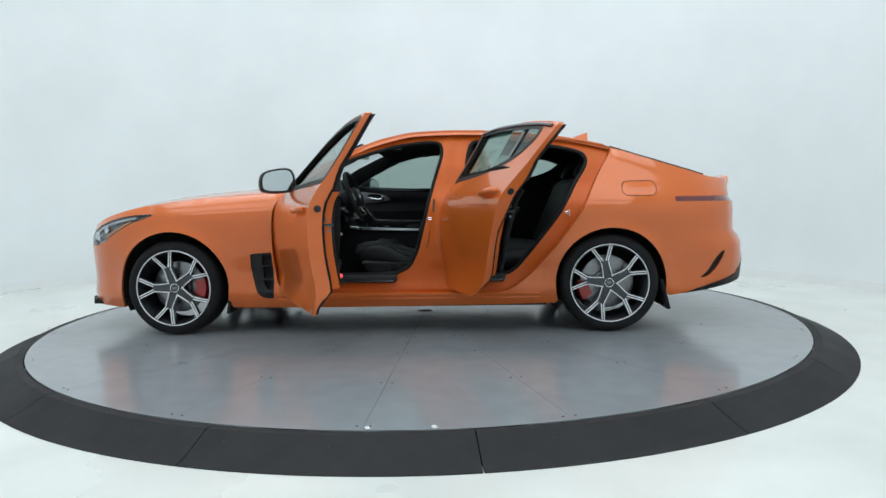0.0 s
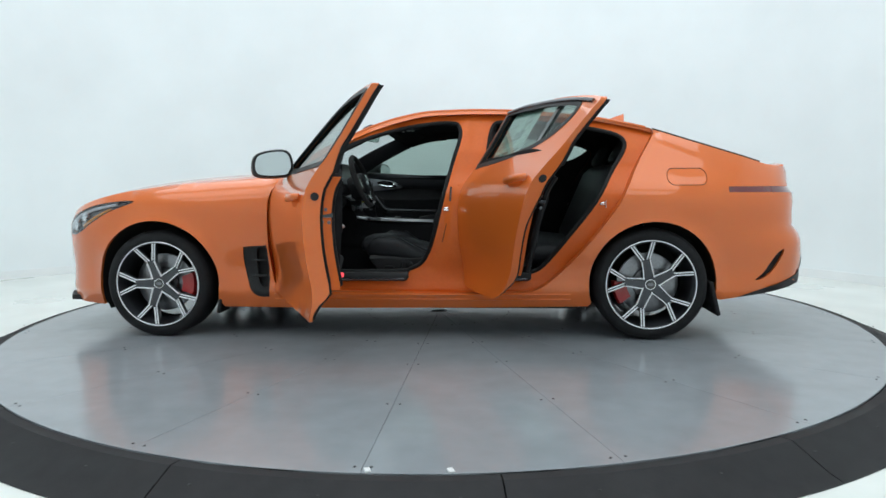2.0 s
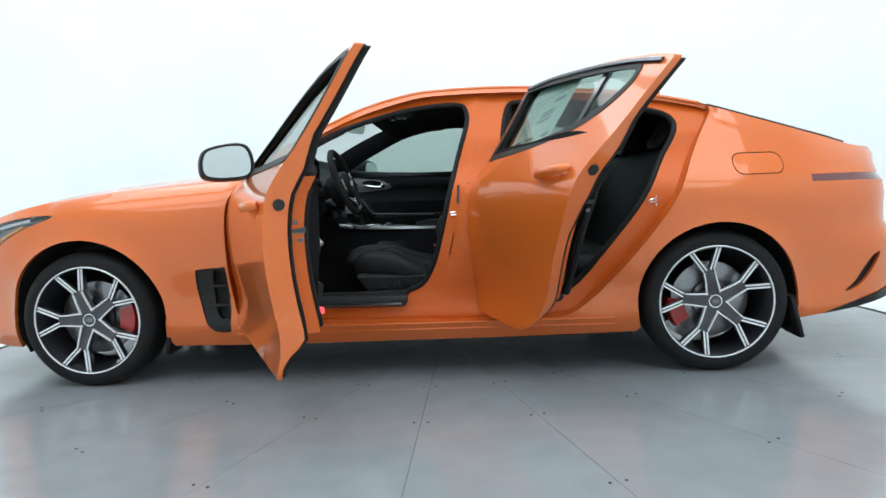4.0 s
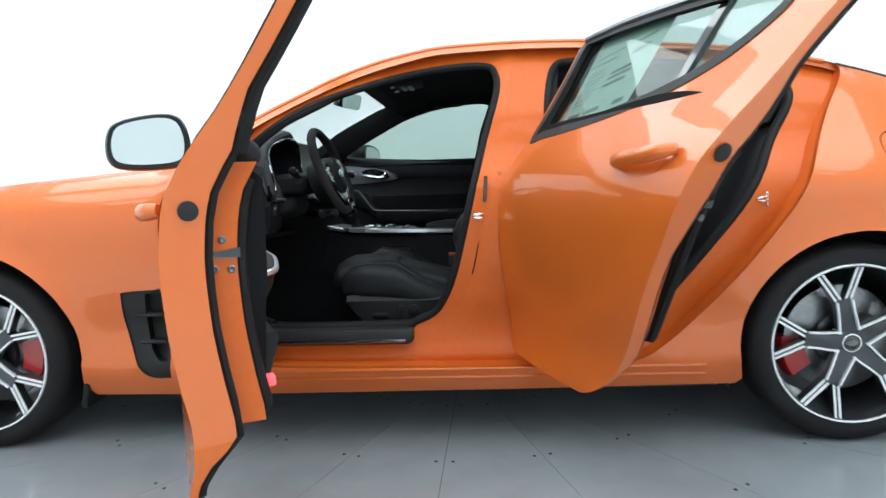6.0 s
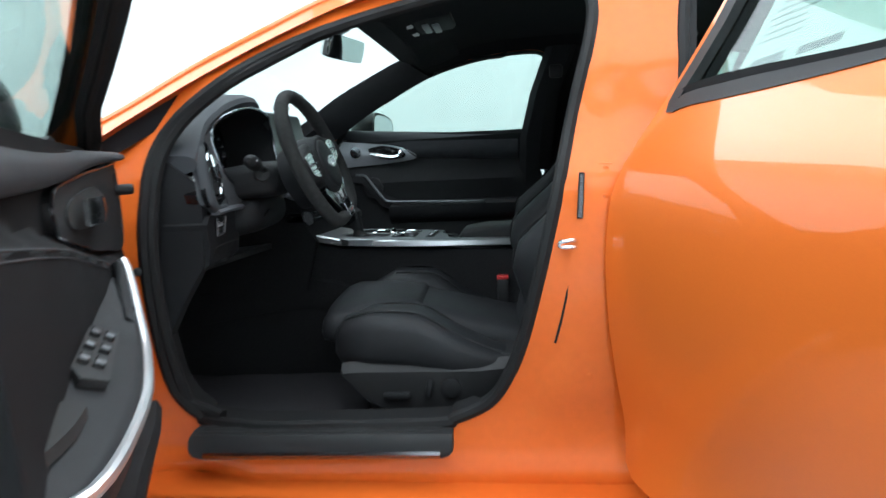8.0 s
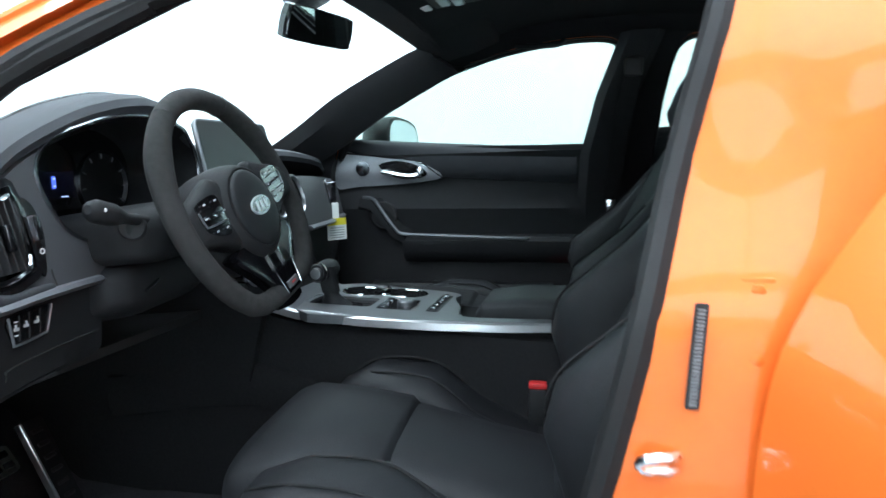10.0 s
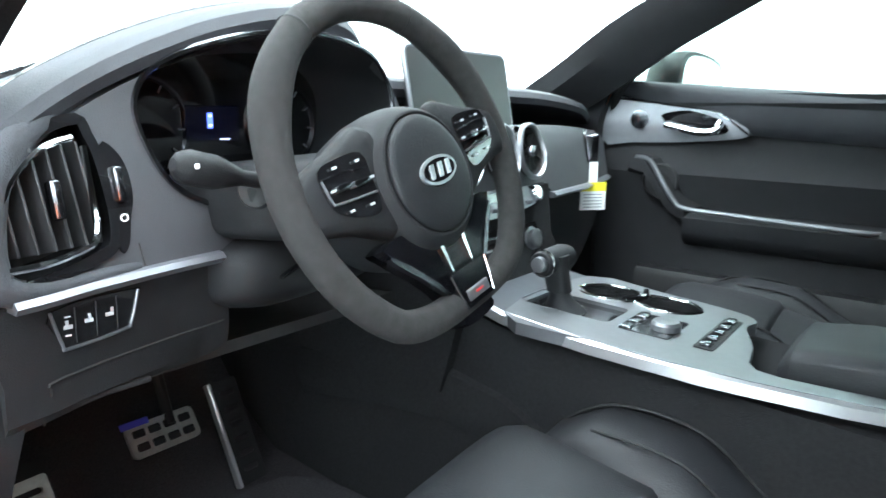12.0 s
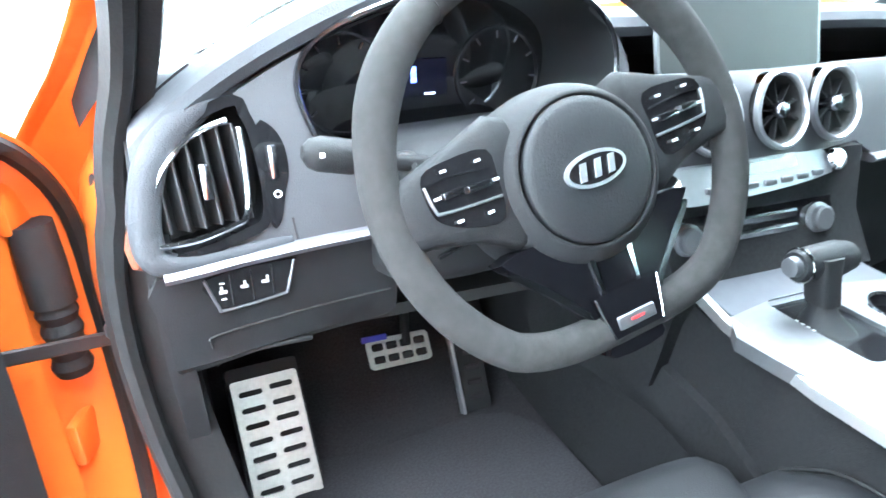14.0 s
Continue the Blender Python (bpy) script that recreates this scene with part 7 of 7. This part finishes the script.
boot = [[(cx + a * w2, -0.012 + b * h2, z) for a, b in oval(2, 2, 20)] for cx, w2, h2, z in ((-0.29, 0.052, 0.034, 0.676), (-0.298, 0.032, 0.025, 0.692), (-0.305, 0.020, 0.016, 0.705), (-0.308, 0.016, 0.014, 0.715))]
cpart("shift_boot", loft(boot, True, True), LEATHER)
cpart("shift_stem", loft([[(cx + a * w2, -0.012 + b * h2, z) for a, b in rounded(2, 2, 0.5, 3)] for cx, w2, h2, z in ((-0.308, 0.017, 0.015, 0.715), (-0.315, 0.018, 0.015, 0.745), (-0.32, 0.020, 0.018, 0.772))], True, True), TRIM)
kn = [[(-0.323 + a * r, y, 0.762 + b * r) for a, b in oval(2, 2, 20)] for y, r in ((-0.050, 0.017), (-0.045, 0.0195), (-0.02, 0.021), (0.015, 0.022), (0.035, 0.018), (0.042, 0.008))]
cpart("shift_knob", loft(kn, True, True), LEATHER, "leather shifter knob")
cpart("knob_ring", tube([(-0.323 + a * 0.0202, -0.043, 0.762 + b * 0.0202) for a, b in oval(2, 2, 24)], 0.002, 6, True), GLOSS)
kb = [[(-0.323 + a * r, y, 0.762 + b * r) for a, b in oval(2, 2, 18)] for y, r in ((-0.060, 0.008), (-0.059, 0.0115), (-0.050, 0.0125))]
cpart("knob_button", loft(kb, True, True), SATIN)
cpart("gate_letters", rbox(0.032, 0.010, 0.003, 0.001, 1, Matrix.Translation(cpl((-0.30, -0.045), -0.002)) @ pose(0, 0, 0)), GLOSS)
for k in range(4):
    cpart("gate_mark", rbox(0.004, 0.005, 0.001, 0, 1, Matrix.Translation(cpl((-0.312 + 0.008 * k, -0.045), -0.004))), WHITEPL)
cpart("button_block", shell(rounded(0.075, 0.09, 0.006, 3, -0.155, -0.012), [], lambda p, d: cpl(p, d - 0.0075), 0.004, 0.03), GLOSS)
cpart("drive_mode_knob", lathe([(0.021, 0), (0.021, 0.008), (0.018, 0.012), (0.006, 0.013)], 26, Matrix.Translation(cpl((-0.135, -0.018), -0.008))), SATIN)
for k in range(3):
    cpart("console_button", rbox(0.016, 0.024, 0.006, 0.002, 2, Matrix.Translation(cpl((-0.182, -0.042 + 0.030 * k), -0.008))), DARKCHROME)
cpart("switch_strip", shell(rounded(0.026, 0.155, 0.004, 3, -0.072, 0.02), [], lambda p, d: cpl(p, d - 0.0075), 0.004, 0.03), BLACK)
for k in range(5):
    cpart("row_switch", rbox(0.014, 0.020, 0.008, 0.002, 2, Matrix.Translation(cpl((-0.072, -0.04 + 0.030 * k), -0.009))), DARKCHROME)
arm = [[(x, 0.05 + a * w2, z + b * h2) for a, b in rounded(2, 2, 0.35, 4)] for x, w2, z, h2 in ((0.015, 0.080, 0.66, 0.025), (0.03, 0.092, 0.668, 0.038), (0.10, 0.097, 0.674, 0.042), (0.33, 0.098, 0.676, 0.044), (0.39, 0.092, 0.67, 0.038))]
cpart("armrest", loft(arm, True, True), LEATHER, "black padded centre armrest")
# raised knee pad along the tunnel
pad = [[(x, -0.10 + a, z + b) for a, b in ((0.01, 0.05), (-0.025, 0.03), (-0.032, -0.02), (-0.02, -0.06), (0.01, -0.07))] for x, z in ((-0.80, 0.50), (-0.6, 0.535), (-0.45, 0.55), (-0.34, 0.53), (-0.15, 0.44), (0.0, 0.40))]
cpart("knee_pad", loft(pad, True, True), TUNNEL)


CABIN_FIT[0] = False


# ---- seats ----
def sup(cx, cy, cz, ux, uz, w, h, p=2.6, n=22):
    """A soft ring: w along y, h along the (ux, uz) direction."""
    out = []
    for k in range(n):
        a = 2 * math.pi * k / n
        c, s = math.cos(a), math.sin(a)
        e = abs(c) ** (2 / p) * (1 if c > 0 else -1)
        f = abs(s) ** (2 / p) * (1 if s > 0 else -1)
        out.append((cx + ux * h * f, cy + w * e, cz + uz * h * f))
    return out


def build_seat(yc, flip_out, label, back=0.0, low=1.0):
    """A front seat. flip_out: +1 when its outer side looks to +y."""
    base = [[(x, yc + y, z) for y, z in ((-0.235, zb), (-0.25, 0.44), (-0.235, 0.475), (0.235, 0.475), (0.25, 0.44), (0.235, zb))] for x, zb in ((-0.17, 0.40), (-0.15, 0.335), (0.15, 0.325), (0.30, 0.335))]
    seat = loft(base, True, True).make("front_seat", BLACK, car, label)

    def sp(name, g, material, lb="", **k):
        return g.make(name, material, seat, lb, **k)
    # cushion: front roll and centre, in two padded pieces
    sp("cushion_front", loft([sup(x, yc, z, 0.15, 1.0, w, h, 3.2) for x, w, z, h in ((-0.280, 0.155, 0.522, 0.028), (-0.272, 0.172, 0.523, 0.046), (-0.245, 0.178, 0.524, 0.056), (-0.15, 0.152, 0.524, 0.061), (-0.06, 0.140, 0.518, 0.058), (-0.045, 0.130, 0.514, 0.05))], True, True), LEATHER, sharp=70)
    sp("cushion_centre", loft([sup(x, yc, z, 0.05, 1.0, w, h, 3.2) for x, w, z, h in ((-0.045, 0.125, 0.518, 0.048), (-0.03, 0.135, 0.506, 0.056), (0.06, 0.135, 0.486, 0.055), (0.16, 0.14, 0.466, 0.05), (0.26, 0.14, 0.452, 0.04))], True, True), LEATHER, sharp=70)
    for sg in (-1, 1):
        lift = 0.014 if sg * flip_out < 0 else 0.0
        bol = ((-0.235, 0.03, 0.500, 0.03, -0.01), (-0.215, 0.055, 0.505, 0.053, -0.004), (-0.15, 0.078, 0.513 + lift, 0.067, -0.004), (-0.04, 0.084, 0.507 + lift, 0.067, -0.004), (0.05, 0.080, 0.470, 0.052, -0.002), (0.13, 0.070, 0.442, 0.042, 0.0), (0.22, 0.054, 0.425, 0.032, 0.0), (0.27, 0.045, 0.42, 0.025, 0))
        sp("cushion_bolster", loft([sup(x, yc + sg * (0.192 + dy), z, 0.1, 1.0, w, h, 3.0) for x, w, z, h, dy in bol], True, True), LEATHER, sharp=70)
        path = [(x + 0.09 * h, yc + sg * (0.192 + dy + 0.52 * w), z + 0.955 * h) for x, w, z, h, dy in bol[1:-1]]
        sp("seam", tube(smooth(path, 5), 0.0024, 5), SEAL)
        path = [(x + 0.09 * h, yc + sg * (0.192 + dy - 0.50 * w), z + 0.962 * h) for x, w, z, h, dy in bol[2:-1]]
        sp("seam", tube(smooth(path, 5), 0.0022, 5), SEAL)
    # backrest
    def along(t, off):
        return (0.265 + back + 0.26 * t - off * 0.90, 0.50 + 0.50 * t + off * 0.42)
    rows = []
    for t, w, h in ((-0.1, 0.14, 0.04), (0.08, 0.17, 0.06), (0.3, 0.165, 0.058), (0.55, 0.165, 0.058), (0.8, 0.17, 0.058), (0.95, 0.165, 0.05), (1.0, 0.14, 0.03)):
        x, z = along(t, 0.02)
        rows.append(sup(x, yc, z, -0.93, 0.36, w, h, 3.0))
    sp("backrest", loft(rows, True, True), LEATHER, "black leather backrest", sharp=70)
    for sg in (-1, 1):
        rows = []
        for t, w, h, dy in ((-0.04, 0.03, 0.016, 0), (0.03, 0.045, 0.030, 0), (0.12, 0.058, 0.072, 0.0), (0.22, 0.066, 0.122, 0.006), (0.33, 0.070, 0.136, 0.01), (0.46, 0.068, 0.108, 0.006), (0.60, 0.064, 0.078, 0.002), (0.74, 0.058, 0.060, -0.002), (0.86, 0.050, 0.048, -0.010), (0.95, 0.04, 0.036, -0.02), (1.0, 0.025, 0.02, -0.03)):
            x, z = along(t * low, 0.028)
            rows.append(sup(x, yc + sg * (0.200 + dy), z, -0.93, 0.36, w, h, 2.4))
        sp("back_bolster", loft(rows, True, True), LEATHER, sharp=70)
        path = []
        for t, h in ((0.12, 0.073), (0.22, 0.123), (0.33, 0.137), (0.46, 0.109), (0.60, 0.079), (0.74, 0.061)):
            x, z = along(t * low, 0.028 + h)
            path.append((x, yc + sg * 0.202, z))
        sp("seam", tube(smooth(path, 5), 0.0024, 5), SEAL)
    rows = []
    for t, w, h in ((1.02, 0.09, 0.025), (1.07, 0.125, 0.045), (1.2, 0.135, 0.052), (1.33, 0.125, 0.045), (1.38, 0.09, 0.02)):
        x, z = along(t, 0.03)
        x -= back * 1.3
        rows.append(sup(x, yc, z, -0.93, 0.36, w, h, 2.6))
    sp("headrest", loft(rows, True, True), LEATHER, sharp=70)
    for sg in (-1, 1):
        x, z = along(1.0, 0.02)
        x2, z2 = along(1.12, 0.02)
        sp("headrest_post", tube([(x, yc + sg * 0.05, z), (x2, yc + sg * 0.05, z2)], 0.006, 8), CHROME)
    o = -1 if flip_out < 0 else 1
    yo = yc + o * 0.259
    sp("side_shield", loft([[(x, yo - o * 0.02, zb), (x, yo + o * 0.010, zb + 0.02), (x, yo + o * 0.012, zt - 0.02), (x, yo - o * 0.01, zt)] for x, zb, zt in ((-0.212, 0.435, 0.464), (-0.195, 0.405, 0.467), (-0.16, 0.365, 0.468), (-0.12, 0.342, 0.468), (0.1, 0.33, 0.466), (0.30, 0.34, 0.485))], True, True), BLACK)
    sp("seat_switch", rbox(0.062, 0.014, 0.018, 0.006, 2, pose(-0.085, yo + o * 0.016, 0.394)), TRIM)
    sp("seat_switch", rbox(0.016, 0.014, 0.046, 0.006, 2, pose(-0.012, yo + o * 0.016, 0.408, 0, 12, 0)), TRIM)
    sp("lumbar_knob", lathe([(0.022, 0), (0.022, 0.010), (0.016, 0.013)], 22, frame_of((0.038, yo + o * 0.010, 0.410), (0, o, 0))), TRIM)
    i = -o
    yb = yc + i * 0.285
    sp("belt_buckle", rbox(0.034, 0.020, 0.085, 0.005, 2, pose(0.160, yb - i * 0.068, 0.506)), BLACK)
    sp("buckle_button", rbox(0.034, 0.020, 0.012, 0.003, 2, pose(0.160, yb - i * 0.068, 0.5535)), REDPLAST, "red belt release button")
    return seat


build_seat(-0.385, -1, "black leather driver seat")
build_seat(0.415, 1, "black leather passenger seat", 0.04, 0.85)
# rear bench
rows = [sup(x, 0.0, z, 0.0, 1.0, 0.62, h, 5) for x, z, h in ((0.62, 0.44, 0.05), (0.65, 0.45, 0.085), (0.9, 0.46, 0.085), (1.15, 0.44, 0.08))]
bench = loft(rows, True, True).make("rear_bench", LEATHER, car, "black leather rear bench", sharp=70)
rows = [sup(1.13 + 0.22 * t, 0.0, 0.46 + 0.55 * t, -0.93, 0.36, 0.62, h, 5) for t, h in ((0, 0.06), (0.1, 0.09), (0.5, 0.085), (0.9, 0.08), (1.0, 0.04))]
loft(rows, True, True).make("rear_backrest", LEATHER, bench, sharp=70)
for y in (-0.36, 0.36):
    rows = [sup(1.33 + 0.10 * t, y, 1.03 + 0.16 * t, -0.93, 0.36, w, h, 2.6) for t, w, h in ((0, 0.09, 0.03), (0.2, 0.12, 0.045), (0.8, 0.12, 0.045), (1.0, 0.08, 0.02))]
    loft(rows, True, True).make("rear_headrest", LEATHER, bench, sharp=70)

# ---- overhead: mirror, console, visors, handle ----
MV = frame_of((-0.29, -0.01, 1.243), (0.93, -0.22, -0.30))
mo = smooth([(-0.118, -0.02), (-0.115, 0.022), (-0.09, 0.034), (0.09, 0.034), (0.115, 0.022), (0.118, -0.02), (0.095, -0.034), (-0.095, -0.034)], 4, True)
rvm = loft([[tuple(MV @ Vector((x * s, y * s, z))) for x, y in mo] for s, z in ((0.96, 0.004), (1.0, 0.0), (1.0, -0.012), (0.85, -0.030), (0.5, -0.038))], True, True).make("rear_view_mirror", GLOSS, car, "black frameless rear-view mirror")
plate([(x * 0.94, y * 0.92) for x, y in mo], 0.002, MV @ pose(0, 0, 0.0055), step=0.05).make("mirror_glass", MIRROR, rvm)
tube(smooth([tuple(MV @ Vector((0, 0, -0.03))), (-0.33, 0, 1.25), (-0.335, 0, 1.31)], 4), 0.012, 10).make("mirror_stem", BLACK, rvm)
rbox(0.075, 0.10, 0.03, 0.01, 2, pose(-0.32, 0.0, 1.305, 0, -24, 0)).make("sensor_housing", BLACK, rvm)
oc = rbox(0.20, 0.24, 0.03, 0.012, 2, pose(-0.06, 0.0, 1.305, 0, -7, 0)).make("overhead_console", TRIM, car, "dark overhead console with map lamps")
for y in (-0.075, 0.075):
    rbox(0.05, 0.05, 0.006, 0.003, 2, pose(-0.10, y, 1.284, 0, -7, 0)).make("map_lamp", WHITEPL, oc)
for k in range(2):
    rbox(0.022, 0.13, 0.008, 0.004, 2, pose(-0.04 + 0.03 * k, 0, 1.288, 0, -7, 0)).make("sunroof_switch", SATIN, oc)
for y, nm in ((-0.36, "sun_visor"), (0.36, "sun_visor")):
    rbox(0.17, 0.40, 0.018, 0.008, 2, pose(-0.06, y, 1.283, 9 if y < 0 else -9, -14, 0)).make(nm, HEADLINER, car)
path = smooth([(0.06, 0.575, 1.285), (0.07, 0.56, 1.262), (0.13, 0.555, 1.258), (0.19, 0.56, 1.262), (0.20, 0.575, 1.285)], 5)
tube(path, 0.008, 8).make("grab_handle", TRIM, car)

# ---- a paper tag that hangs from the glove box ----
TG = pose(-0.447, 0.455, 0.229, 0, 0, -48) @ Matrix.Scale(0.72, 4)
tag = rbox(0.0015, 0.028, 0.085, 0.0004, 1, TG @ pose(-0.004, 0, 0.800)).make("hanging_tag", PAPER)
tagged(tag, "white paper tag with a yellow band hanging from glove box", "paper tag")
rbox(0.0020, 0.082, 0.085, 0.0004, 1, TG @ pose(0.003, 0, 0.735)).make("tag_card", PAPER, tag)
rbox(0.0026, 0.082, 0.028, 0.0004, 1, TG @ pose(0.003, 0, 0.766)).make("yellow_band", YELLOWP, tag)
for k in range(5):
    rbox(0.0030, 0.060, 0.003, 0, 1, TG @ pose(0.003, 0, 0.742 - 0.010 * k)).make("print_bar", GREYPRINT, tag)
